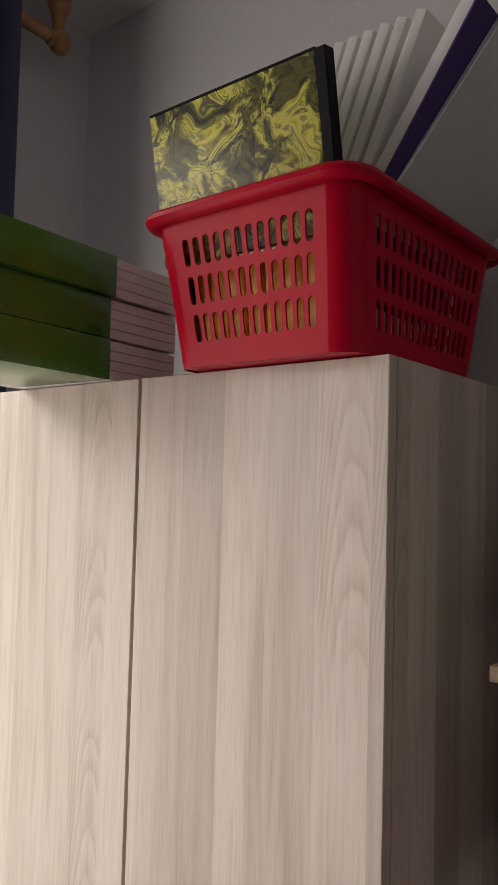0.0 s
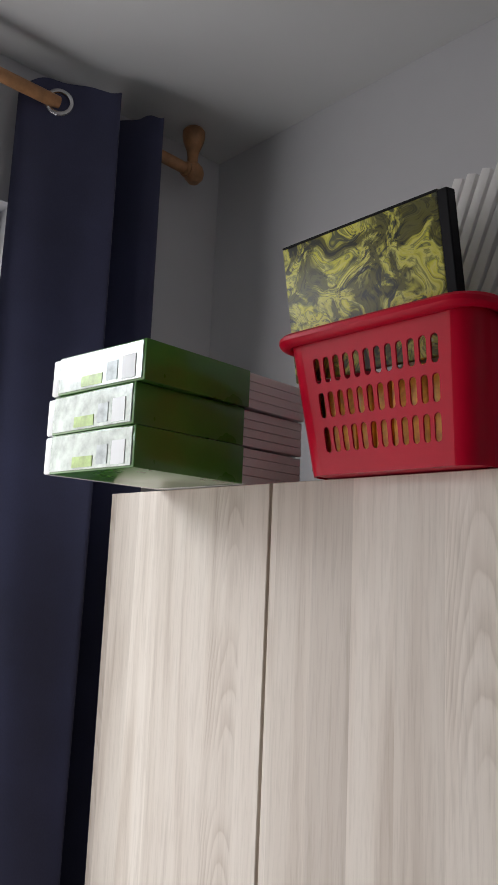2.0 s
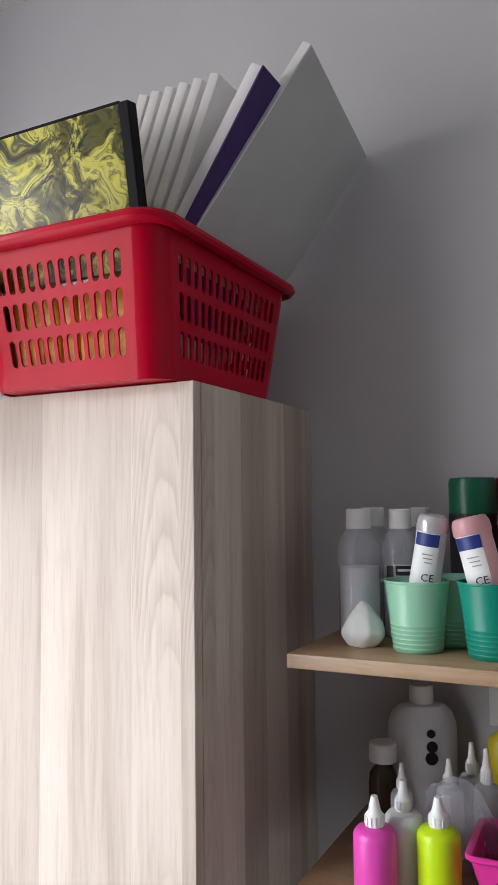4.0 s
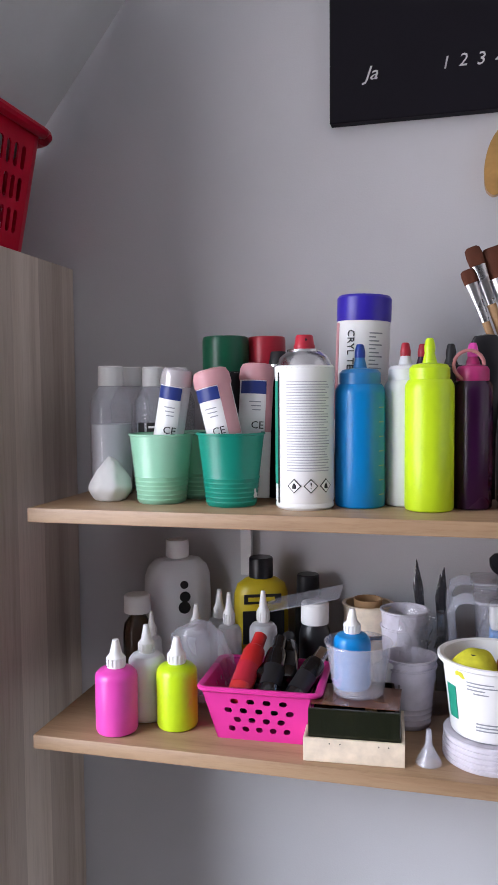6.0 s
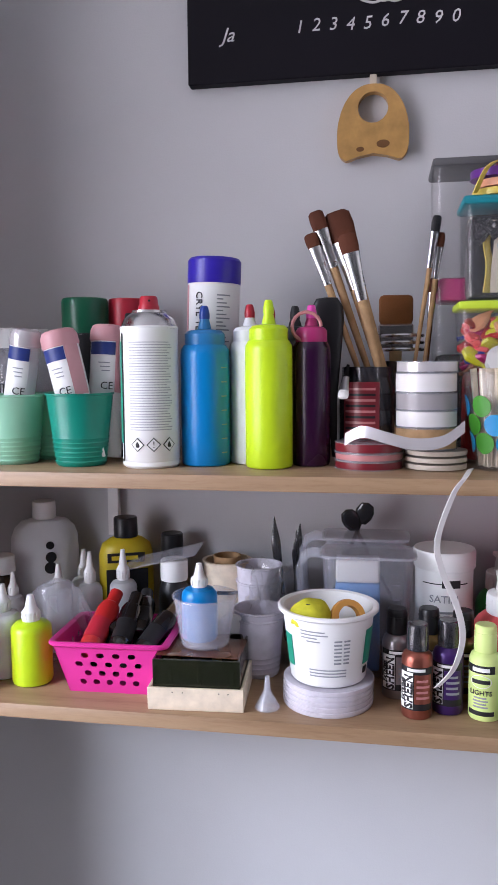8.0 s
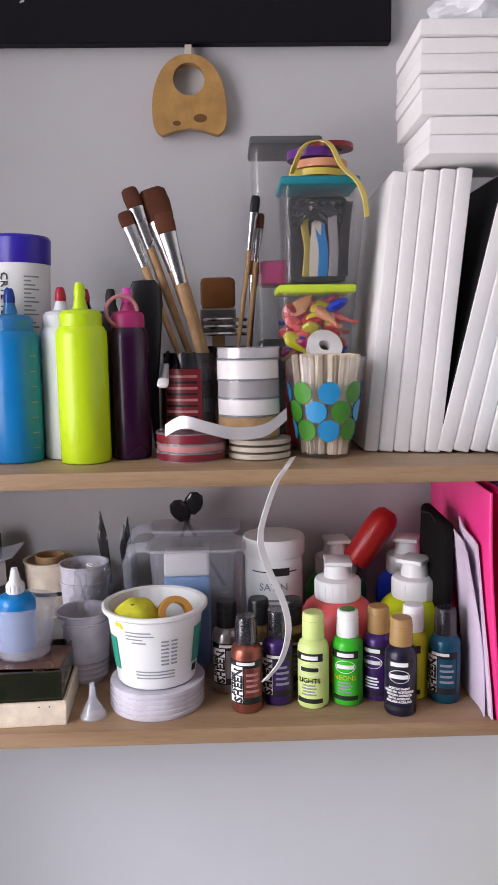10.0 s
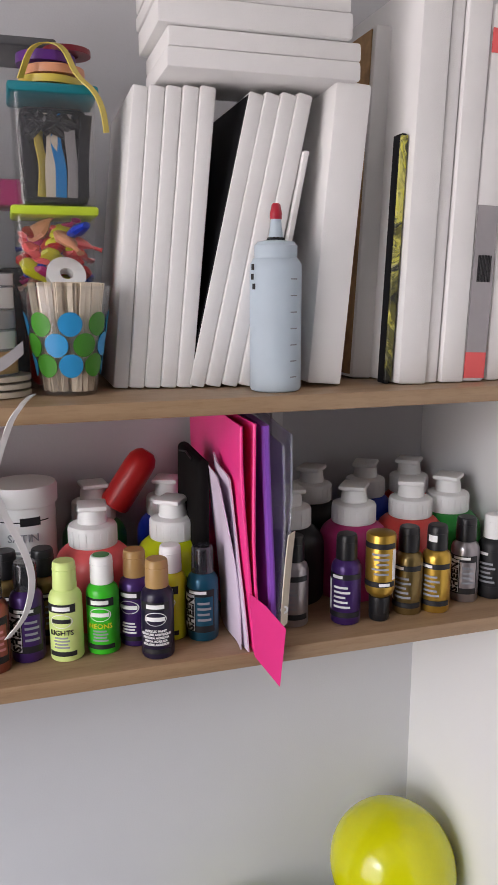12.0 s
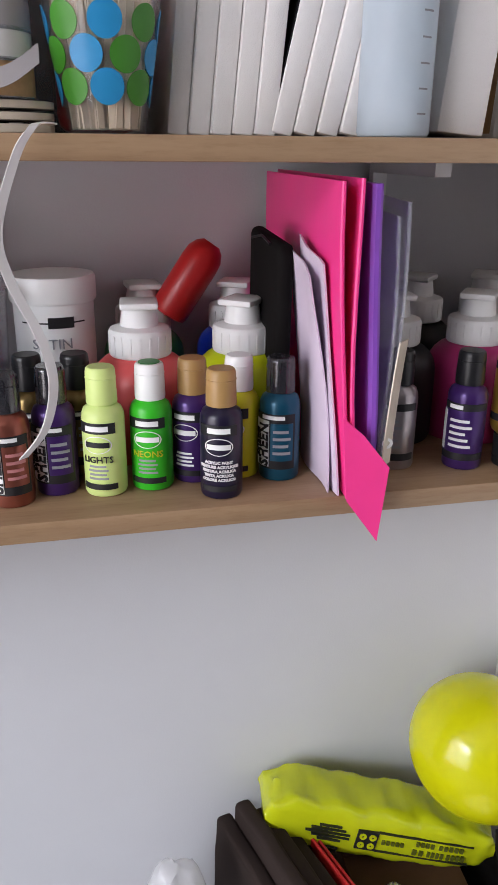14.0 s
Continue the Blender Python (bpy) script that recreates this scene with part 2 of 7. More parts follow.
def lathe(profile, seg=28, bm=None, m=None, squash=1.0):
    """Turns (radius, z) points about the z axis."""
    own = bmesh.new()
    rings = []
    for r, z in profile:
        if r < 1e-6:
            rings.append([own.verts.new((0, 0, z))])
        else:
            rings.append([own.verts.new((r * math.cos(2 * math.pi * k / seg), squash * r * math.sin(2 * math.pi * k / seg), z)) for k in range(seg)])
    for a, b in zip(rings, rings[1:]):
        for k in range(seg):
            n = (k + 1) % seg
            if len(a) == 1 and len(b) == 1:
                continue
            if len(a) == 1:
                own.faces.new((a[0], b[k], b[n]))
            elif len(b) == 1:
                own.faces.new((a[k], a[n], b[0]))
            else:
                own.faces.new((a[k], a[n], b[n], b[k]))
    if bm is None:
        if m is not None:
            own.transform(m)
        return own
    return joined(bm, own, m)


def tube(points, radius, seg=10, bm=None, cap=True, flat=1.0, side=None):
    """A round or flattened bar along points."""
    own = bmesh.new()
    pts = [Vector(p) for p in points]
    rings, up = [], Vector(side) if side else Vector((0.13, 0.37, 0.91))
    for i, p in enumerate(pts):
        d = (pts[min(i + 1, len(pts) - 1)] - pts[max(i - 1, 0)]).normalized()
        a = up.cross(d)
        a = a.normalized() if a.length > 1e-5 else d.orthogonal().normalized()
        b = d.cross(a)
        r = radius[i] if isinstance(radius, (list, tuple)) else radius
        rings.append([own.verts.new(p + r * (math.cos(2 * math.pi * k / seg) * a * flat + math.sin(2 * math.pi * k / seg) * b)) for k in range(seg)])
    for r0, r1 in zip(rings, rings[1:]):
        for k in range(seg):
            own.faces.new((r0[k], r0[(k + 1) % seg], r1[(k + 1) % seg], r1[k]))
    if cap:
        own.faces.new(rings[0][::-1])
        own.faces.new(rings[-1])
    return own if bm is None else joined(bm, own)


def plate_with_holes(w, h, holes, thick, bm=None, m=None, taper=None):
    """A plate in x-z with slots: holes are (x, z, half width, half height) in a regular grid; drawn as rounded openings through it."""
    own = bmesh.new()
    xs = sorted({0.0, w, *[x - a for x, z, a, b in holes], *[x + a for x, z, a, b in holes]})
    zs = sorted({0.0, h, *[z - b for x, z, a, b in holes], *[z + b for x, z, a, b in holes]})

    def is_hole(x, z):
        return any(abs(x - hx) < a and abs(z - hz) < b for hx, hz, a, b in holes)
    grid = {}

    def vert(i, j):
        if (i, j) not in grid:
            grid[i, j] = own.verts.new((xs[i], 0, zs[j]))
        return grid[i, j]
    for i in range(len(xs) - 1):
        for j in range(len(zs) - 1):
            if not is_hole((xs[i] + xs[i + 1]) / 2, (zs[j] + zs[j + 1]) / 2):
                own.faces.new((vert(i, j), vert(i + 1, j), vert(i + 1, j + 1), vert(i, j + 1)))
    corners = []
    for hx, hz, a, b in holes:
        for sx in (-1, 1):
            for sz in (-1, 1):
                corners.append((hx + sx * a, hz + sz * b, -sx * min(a, b) * 0.9, -sz * min(a, b) * 0.9, hx, hz))
    tris = []
    for cx, cz, dx, dz, hx, hz in corners:
        p0, p1, p2 = Vector((cx, 0, cz)), Vector((cx + dx, 0, cz)), Vector((cx, 0, cz + dz))
        mid = (p1 + p2) / 2 * 0.62 + p0 * 0.38
        tris.append((p0, p1, mid, p2))
    for quad in tris:
        own.faces.new([own.verts.new(p) for p in quad])
    res = bmesh.ops.extrude_face_region(own, geom=own.faces[:])
    bmesh.ops.translate(own, verts=[v for v in res["geom"] if isinstance(v, bmesh.types.BMVert)], vec=(0, thick, 0))
    if taper:
        for v in own.verts:
            v.co = taper(v.co)
    return own if bm is None else joined(bm, own, m)


def slab(name, box_args, material, label, category="wall"):
    ob = new(name, mesh_of(name, box(*box_args), material, smooth=False))
    return tagged(ob, label, category, kind="structure")


# ---- the room ----
X0, X1, Y0, Y1, Z1 = (ROOM[k] for k in ("x0", "x1", "y0", "y1", "z1"))
XR, YN = 3.3, 0.45                           # side wall cut short, unseen room added to its east to lessen bounced light
slab("floor", (X0 - 0.2, Y0 - 0.2, -0.1, XR + 0.2, Y1 + 0.2, 0), M["floor"], "grey carpeted floor of the small craft room", "floor")
slab("ceiling", (X0 - 0.2, Y0 - 0.2, Z1, XR + 0.2, Y1 + 0.2, Z1 + 0.1), M["ceiling"], "plain matt white painted ceiling", "ceiling")
slab("wall_north", (X0 - 0.2, Y1, 0, X1 + 0.15, Y1 + 0.15, Z1), M["wall"], "smooth pale lilac-grey painted wall behind the shelves")
slab("wall_east", (X1, YN, 0, X1 + 0.15, Y1, Z1), M["wall_white"], "smooth white painted side wall, cut short out of view")
slab("wall_added_return", (X1 + 0.15, YN, 0, XR + 0.15, YN + 0.15, Z1), M["wall"], "unseen plain wall added to close the widened room")
slab("wall_added_east", (XR, Y0, 0, XR + 0.15, YN, Z1), M["wall"], "unseen plain wall set far off to lessen bounced light")
slab("wall_south", (X0 - 0.2, Y0 - 0.15, 0, XR + 0.2, Y0, Z1), M["wall_dark"], "unseen closing wall, coloured dark to absorb light")
bm = box(X0 - 0.15, Y0, 0, X0, Y1, WIN["z0"])
box(X0 - 0.15, Y0, WIN["z1"], X0, Y1, Z1, bm=bm)
box(X0 - 0.15, Y0, WIN["z0"], X0, WIN["y0"], WIN["z1"], bm=bm)
box(X0 - 0.15, WIN["y1"], WIN["z0"], X0, Y1, WIN["z1"], bm=bm)
ob = new("wall_west", mesh_of("wall_west", bm, M["wall"], smooth=False))
tagged(ob, "pale painted wall with a wide window opening", "wall", kind="structure")

window = thing("window_1", pose(X0 - 0.1, 0, 0), "white framed two-part window letting in daylight", "window", kind="structure")
ym = (WIN["y0"] + WIN["y1"]) / 2
for y0, y1 in ((WIN["y0"], ym), (ym, WIN["y1"])):
    bm = box(-0.03, y0, WIN["z0"], 0.03, y0 + 0.06, WIN["z1"], 0.004)
    box(-0.03, y1 - 0.06, WIN["z0"], 0.03, y1, WIN["z1"], 0.004, bm=bm)
    box(-0.03, y0 + 0.06, WIN["z0"], 0.03, y1 - 0.06, WIN["z0"] + 0.06, 0.004, bm=bm)
    box(-0.03, y0 + 0.06, WIN["z1"] - 0.06, 0.03, y1 - 0.06, WIN["z1"], 0.004, bm=bm)
    part("window_frame", bm, M["frame_white"], window)
part("window_sill", box(0.04, WIN["y0"] - 0.04, WIN["z0"] - 0.03, 0.18, WIN["y1"] - 0.02, WIN["z0"], 0.006), M["frame_white"], window)

# ---- wardrobe ----
WX0, WX1, WY, WZ, WS = -0.605, 0.226, 0.93, 1.605, -0.17


def wardrobe():
    w = thing("wardrobe", pose(0, 0, 0), "tall two-door wardrobe in pale greyish oak foil, doors closed", "wardrobe")
    t = 0.018
    for x in (WX0, WX1 - t):
        part("side_panel", box(x, WY + 0.019, 0, x + t, Y1 - 0.003, WZ, 0.0008, 1), M["oak"], w)
    part("top_panel", box(WX0 + t, WY + 0.019, WZ - t, WX1 - t, Y1 - 0.003, WZ - 0.0005, 0.0008, 1), M["oak"], w)
    part("plinth", box(WX0 + t, WY + 0.06, 0, WX1 - t, WY + 0.078, 0.08), M["oak"], w)
    part("back_panel", box(WX0 + t, Y1 - 0.012, 0.08, WX1 - t, Y1 - 0.006, WZ - t), M["oak"], w)
    for x0, x1 in ((WX0, WS - 0.0028), (WS + 0.0028, WX1)):
        part("door", box(x0, WY, 0.07, x1, WY + 0.0175, WZ, 0.001, 1), M["oak"], w)
    return w


wardrobe()

# ---- shelves ----
SX0, SY, S1, S2, ST = 0.308, 1.011, 1.27, 0.988, 0.0175


def shelf(z, label):
    s = thing("wall_shelf", pose(0, 0, 0), label, "shelf", group="wall shelves")
    part("board", box(SX0, SY, z - ST, X1 - 0.002, Y1 - 0.002, z, 0.0012, 2), M["beech"], s)
    for x in (0.50, 1.345):
        bm = box(x, Y1 - 0.17, z - ST - 0.014, x + 0.016, Y1 - 0.004, z - ST)
        box(x, Y1 - 0.016, z - ST - 0.12, x + 0.016, Y1 - 0.004, z - ST - 0.014, bm=bm)
        part("bracket", bm, M["frame_white"], s, "white painted steel bracket")
    return s


shelf(S1, "upper beech-effect wall shelf crowded with craft supplies")
shelf(S2, "lower beech-effect wall shelf crowded with paint bottles")

# ---- on the wardrobe ----
def curtain():
    c = thing("curtain", pose(0, 0, 0), "long dark navy curtain hung on eyelets beside the window", "curtain")
    # the pleats from above: a broad front panel, then two folds pressed together
    plan = [(-0.752, 0.728), (-0.745, 0.742), (-0.733, 0.762), (-0.712, 0.802), (-0.684, 0.860), (-0.664, 0.900), (-0.660, 0.916), (-0.672, 0.922),
            (-0.720, 0.925), (-0.768, 0.940), (-0.776, 0.958), (-0.762, 0.972), (-0.718, 0.996), (-0.684, 1.016), (-0.676, 1.034), (-0.690, 1.046), (-0.735, 1.058), (-0.770, 1.075)]
    bm = bmesh.new()
    P = [Vector((x, y, 0)) for x, y in plan]
    line = []
    for i in range(len(P) - 1):
        p0, p1, p2, p3 = P[max(i - 1, 0)], P[i], P[i + 1], P[min(i + 2, len(P) - 1)]
        for k in range(5):
            t = k / 5
            line.append(0.5 * (2 * p1 + (p2 - p0) * t + (2 * p0 - 5 * p1 + 4 * p2 - p3) * t * t + (3 * p1 - p0 - 3 * p2 + p3) * t ** 3))
    line.append(P[-1])
    nz, n = 40, len(line) - 1
    g = []
    for i, p in enumerate(line):
        u = i / n
        col = []
        for k in range(nz + 1):
            v = k / nz
            top = 2.462 - 0.030 * max(0, 1 - u / 0.2) ** 2 + 0.022 * max(0, u - 0.45) + 0.003 * math.sin(u * 60)
            sway = (1 - v) * (0.010 * math.sin(u * 9 + 3.1 * v) + 0.006 * math.sin(u * 23 + 7 * v)) + 0.0045 * math.sin(u * 36 + 2.5 * v)
            col.append(bm.verts.new((p.x + sway, p.y + 0.5 * sway + (1 - v) * 0.03 * (u - 0.3), 0.03 + (top - 0.03) * v)))
        g.append(col)
    for i in range(n):
        for k in range(nz):
            bm.faces.new((g[i][k], g[i + 1][k], g[i + 1][k + 1], g[i][k + 1]))
    res = bmesh.ops.extrude_face_region(bm, geom=bm.faces[:])
    bmesh.ops.translate(bm, verts=[v for v in res["geom"] if isinstance(v, bmesh.types.BMVert)], vec=(0.0015, -0.0008, 0))
    part("fabric", bm, M["curtain"], c)
    ring = [(0.0205 + 0.005 * (1 + math.cos(a)), 0.004 * math.sin(a)) for a in [k * math.pi / 4 for k in range(9)]]
    for x, y, turn in ((-0.708, 0.800, -27), (-0.722, 0.922, 80)):
        bm = lathe(ring, 28, m=Matrix.Translation((x, y, 2.412)) @ Matrix.Rotation(radians(turn), 4, "Z") @ Matrix.Rotation(radians(90), 4, "Y"))
        part("eyelet", bm, M["steel"], c, "silver metal eyelet")
    return c


def curtain_rod():
    r = thing("curtain_rod", pose(0, 0, 0), "turned brown wooden curtain rod with ball end under the ceiling", "curtain rod")
    part("pole", tube([(-0.712, -1.5, 2.425), (-0.712, 0.80, 2.412)], 0.014, 16), M["rod"], r)
    part("pole", tube([(-0.715, 1.06, 2.408), (-0.715, 1.14, 2.405)], 0.014, 16), M["rod"], r)
    part("collar", lathe([(0, 0), (0.016, 0), (0.019, 0.006), (0.016, 0.012), (0, 0.012)], 20, m=Matrix.Translation((-0.715, 1.136, 2.404)) @ Matrix.Rotation(radians(-90), 4, "X")), M["rod"], r)
    ball = lathe([(0, -0.026), (0.012, -0.024), (0.022, -0.013), (0.025, 0), (0.022, 0.013), (0.013, 0.024), (0, 0.026)], 20)
    ball.transform(Matrix.Translation((-0.715, 1.166, 2.402)))
    part("finial", ball, M["rod"], r)
    cup = lathe([(0, 2.41), (0.014, 2.41), (0.0125, 2.438), (0.015, 2.455), (0.024, 2.478), (0.0275, 2.494), (0.0275, 2.506), (0.022, 2.5135), (0, 2.5135)], 22)
    cup.transform(Matrix.Translation((-0.715, 1.160, 0)))
    part("ceiling_mount", cup, M["rod"], r)
    return r


def laundry_basket():
    """Open red basket with slotted sides that lean outwards."""
    b = thing("laundry_basket", pose(0.066, 1.055, WZ + 0.001), "red slotted plastic basket filled with canvases on the wardrobe", "basket")
    w0, w1, d0, d1, h = 0.136, 0.151, 0.160, 0.196, 0.182     # half widths and half depths, bottom and top
    off = -0.006

    def side(half_b0, half_b1, dist0, dist1, rows, n, turn, margin=0.014):
        W = 2 * (half_b1 - 0.033)
        holes = []
        for r in range(rows):
            z = 0.046 + r * 0.046
            for i in range(n):
                x = margin + (W - 2 * margin) * (i + 0.5) / n
                holes.append((x, z, 0.0054, 0.0172))

        def shape(co):
            f = co.z / h
            half = half_b0 + (half_b1 - half_b0) * f - 0.033
            return Vector(((co.x / W * 2 - 1) * half, -(dist0 + (dist1 - dist0) * f) + co.y, co.z))
        bm = plate_with_holes(W, h, holes, 0.0028, taper=shape)
        bm.transform(Matrix.Rotation(radians(turn), 4, "Z"))
        return bm
    for turn, args in ((0, (w0, w1, d0, d1, 3, 12)), (180, (w0, w1, d0, d1, 3, 12)), (90, (d0, d1, w0, w1, 3, 15)), (-90, (d0, d1, w0, w1, 3, 15))):
        part("side", side(*args, turn), M["red"], b)
    # rounded corners
    for sx in (-1, 1):
        for sy in (-1, 1):
            bm = bmesh.new()
            cols = []
            for k in range(7):
                a = k / 6 * math.pi / 2
                col = []
                for j in range(5):
                    f = j / 4
                    W, D, rr = w0 + (w1 - w0) * f, d0 + (d1 - d0) * f, 0.033
                    col.append(bm.verts.new((sx * (W - rr + rr * math.cos(a)), sy * (D - rr + rr * math.sin(a)), h * f)))
                cols.append(col)
            for c0, c1 in zip(cols, cols[1:]):
                for j in range(4):
                    bm.faces.new((c0[j], c1[j], c1[j + 1], c0[j + 1]))
            res = bmesh.ops.extrude_face_region(bm, geom=bm.faces[:])
            for v in [g for g in res["geom"] if isinstance(g, bmesh.types.BMVert)]:
                v.co.x -= sx * 0.002
                v.co.y -= sy * 0.002
            part("corner", bm, M["red"], b)
    part("base", box(-w0 + 0.01, -d0 + 0.01, 0.001, w0 - 0.01, d0 - 0.01, 0.005), M["red"], b)
    # rolled rim
    pts = []
    for cx, cy, a0 in ((1, 1, 0), (-1, 1, 90), (-1, -1, 180), (1, -1, 270)):
        for k in range(7):
            a = radians(a0 + k * 15)
            pts.append((cx * (w1 - 0.030) + 0.038 * math.cos(a), cy * (d1 - 0.030) + 0.038 * math.sin(a), h + 0.002))
    pts.append(pts[0])
    part("rim", tube(pts, 0.0085, 10, cap=False, flat=1.25), M["red"], b)
    return b


def canvas_slab(name, t, depth, h, m, label, group, material=None, edge=None, category="canvas"):
    """A stretched canvas standing on edge: thickness t in x, depth in y, h up."""
    c = thing(name, m, label, category, group)
    bm = box(-t / 2, 0, 0, t / 2, depth, h, min(0.0025, t * 0.2), 2)
    for v in bm.verts:
        v.co.x += 0.0012 * math.sin(v.co.z * 23 + v.co.y * 17 + h * 90)
    part("stretched_cloth", bm, material or M["canvas"], c)
    if edge:
        part("edge_band", box(-t / 2 - 0.0006, -0.0006, 0.004, t / 2 + 0.0006, 0.003, h - 0.002, 0.0005, 1), edge, c)
    else:
        part("fold", box(-t / 2 + 0.003, 0.02, h - 0.0005, t / 2 - 0.003, 0.024, h + 0.0012), M["canvas"], c)
    return c


def canvas_pack(z, dx, rot):
    """A shrink-wrapped pack of blank canvases in a green sleeve."""
    p = thing("canvas_pack", pose(-0.325 + dx, 0.70, z, 0, 0, rot), "shrink-wrapped pack of white canvases in a green card sleeve", "canvas pack", "packs on the wardrobe")
    w, d, n = 0.225, 0.36, 4
    for i in range(n):
        t = 0.058 / n
        part("canvas", box(-w / 2 + 0.001, 0.002, i * t + 0.0006, w / 2 - 0.002, d, (i + 1) * t - 0.0002, 0.0008, 1), M["canvas"], p)
    part("shrink_wrap", box(-w / 2 - 0.0005, 0.0003, 0.0002, -w / 2 + 0.0215, d * 0.98, 0.0588, 0.0035, 3), M["wrap_white"], p, "glossy white shrink wrap")
    part("sleeve", box(-w / 2 + 0.02, -0.0015, -0.0004, w / 2 + 0.0012, 0.215, 0.0595, 0.0015, 2), M["green_card"], p, "glossy green card sleeve")
    # window glare on the sleeve's end, put in as a pale panel
    part("glare_front", box(-w / 2 + 0.024, -0.0032, 0.003, w / 2 - 0.004, -0.0012, 0.057, 0.0004, 1), M["film"], p, "glossy printed end panel, window glare put into its pale colour")
    for x0, x1, z0, z1, mat in ((-0.03, 0.02, 0.006, 0.022, "lime_card"), (0.03, 0.055, 0.008, 0.036, "grey_print"), (0.065, 0.095, 0.006, 0.04, "white")):
        part("print_patch", box(x0, -0.0042, z0, x1, -0.0030, z1), M[mat], p)
    return p


curtain()
curtain_rod()
M["wrap_white"] = pmat("glossy_wrap", (0.74, 0.74, 0.73), 0.18, var=0.05, coat=0.4)
M["lime_card"] = pmat("lime_print", (0.46, 0.60, 0.20), 0.3, var=0.3, scale=60)
M["grey_print"] = pmat("grey_print", (0.52, 0.56, 0.54), 0.3, var=0.3, scale=60)
M["wrapped"] = pmat("orange_brown_wrap", (0.95, 0.32, 0.035), 0.4, var=0.5, scale=45)
for z, dx, rot in ((WZ + 0.001, 0.0, 4), (WZ + 0.062, -0.004, 3), (WZ + 0.123, 0.010, 5)):
    canvas_pack(z, dx, rot)
laundry_basket()
GB = "canvases in the red basket"
# craft blocks behind the front slots
for i in range(9):
    x = -0.052 + i * 0.0285
    bt = thing("wrapped_block", pose(x, 0.905, WZ + 0.007, 7, 0, random.uniform(-3, 3)), "small orange-brown patterned craft block in the basket", "craft block", "blocks in the basket")
    part("block", box(-0.0128, 0, 0, 0.0128, 0.05, 0.118 + 0.008 * random.random(), 0.003, 2), M["wrapped"] if i % 8 else M["paint_pour"], bt)
# poured painting, facing the room, leaning on the rim
pp = thing("poured_painting", pose(0.043, 0.898, WZ + 0.138, 11, 0, -1), "small poured acrylic painting in lime, grey and black", "painting", GB)
part("coloured_face", box(-0.140, 0, 0, 0.124, 0.016, 0.196, 0.002, 2), M["paint_pour"], pp)
part("black_edge", box(0.1242, -0.0012, 0, 0.139, 0.017, 0.197, 0.0015, 1), M["black_card"], pp, "black painted edge")
part("top_edge", box(-0.140, 0.0005, 0.1965, 0.124, 0.017, 0.199), M["black_card"], pp)
# white canvases leaning towards the shelf side
for xt, lean in ((0.130, 18.5), (0.150, 19.5), (0.172, 20.5), (0.194, 21.5), (0.216, 22), (0.241, 23)):
    ln = radians(lean)
    L = (2.003 - (WZ + 0.012)) / math.cos(ln)
    canvas_slab("blank_canvas", 0.015, 0.26, L, pose(xt + 0.004 - L * math.sin(ln), 0.957, WZ + 0.012, 0, lean, 0), "blank white stretched canvas standing in the red basket", GB)
bx = 0.206 - 0.183 * math.tan(radians(34))
pc = canvas_slab("blank_canvas", 0.018, 0.26, 0.445, pose(bx - 0.021, 0.957, WZ + 0.02, 0, 33, 0), "white canvas with a dark purple side leaning in the basket", GB)
part("purple_back", box(0.0093, -0.001, 0.0, 0.0118, 0.26, 0.446), M["purple_edge"], pc, "dark purple painted side")
canvas_slab("grey_board", 0.012, 0.29, 0.478, pose(bx + 0.002, 0.957, WZ + 0.048, 0, 34, 0) @ pose(0, 0, 0, -7, 0, 0), "large pale grey canvas leaning out of the red basket", GB, M["board_grey"], M["canvas"])

# ---- craft supplies: kinds of things ----
def colour(name, col, rough=0.35, **k):
    if name not in M:
        M[name] = pmat(name, col, rough, **k)
    return M[name]


colour("blue_fluid", (0.002, 0.22, 0.58), 0.3)
colour("blue_deep", (0.01, 0.05, 0.32), 0.3)
colour("lime_fluid", (0.55, 0.78, 0.01), 0.3)
colour("pink_fluid", (0.80, 0.08, 0.46), 0.3)
colour("frost", (0.82, 0.82, 0.84), 0.35, trans=0.55, ior=1.2)
colour("milky", (0.80, 0.82, 0.85), 0.4, sss=0.1)
colour("milky_blue", (0.62, 0.72, 0.80), 0.4, trans=0.25, ior=1.2)
colour("purple_dark", (0.03, 0.004, 0.032), 0.25)
colour("cap_red", (0.45, 0.02, 0.04), 0.35)
colour("cap_green", (0.006, 0.10, 0.05), 0.3)
colour("cup_green", (0.004, 0.24, 0.17), 0.35)
colour("cup_mint", (0.22, 0.62, 0.34), 0.42, sss=0.15)
colour("pink_tube", (0.62, 0.32, 0.34), 0.4)
colour("navy_print", (0.02, 0.04, 0.20), 0.4)
colour("label_white", (0.84, 0.84, 0.83), 0.5, var=0.03)
colour("ink", (0.012, 0.012, 0.014), 0.5)
colour("ink_grey", (0.30, 0.31, 0.34), 0.5)
colour("ink_pale", (0.46, 0.46, 0.50), 0.5)
colour("tan_cap", (0.40, 0.24, 0.09), 0.35)
colour("coral", (0.85, 0.13, 0.13), 0.35)
colour("magenta", (0.45, 0.03, 0.16), 0.35)
colour("gold", (0.55, 0.34, 0.06), 0.3, metal=0.8)
colour("bronze", (0.22, 0.155, 0.06), 0.3, metal=0.8)
colour("copper", (0.30, 0.095, 0.065), 0.3, metal=0.7)
colour("silver", (0.36, 0.33, 0.34), 0.3, metal=0.8)
colour("violet", (0.055, 0.02, 0.13), 0.3, metal=0.3)
colour("teal", (0.008, 0.08, 0.14), 0.3, metal=0.3)
colour("aubergine", (0.012, 0.008, 0.028), 0.3)
colour("pale_lime", (0.66, 0.80, 0.28), 0.35)
colour("neon_green", (0.03, 0.50, 0.02), 0.35)
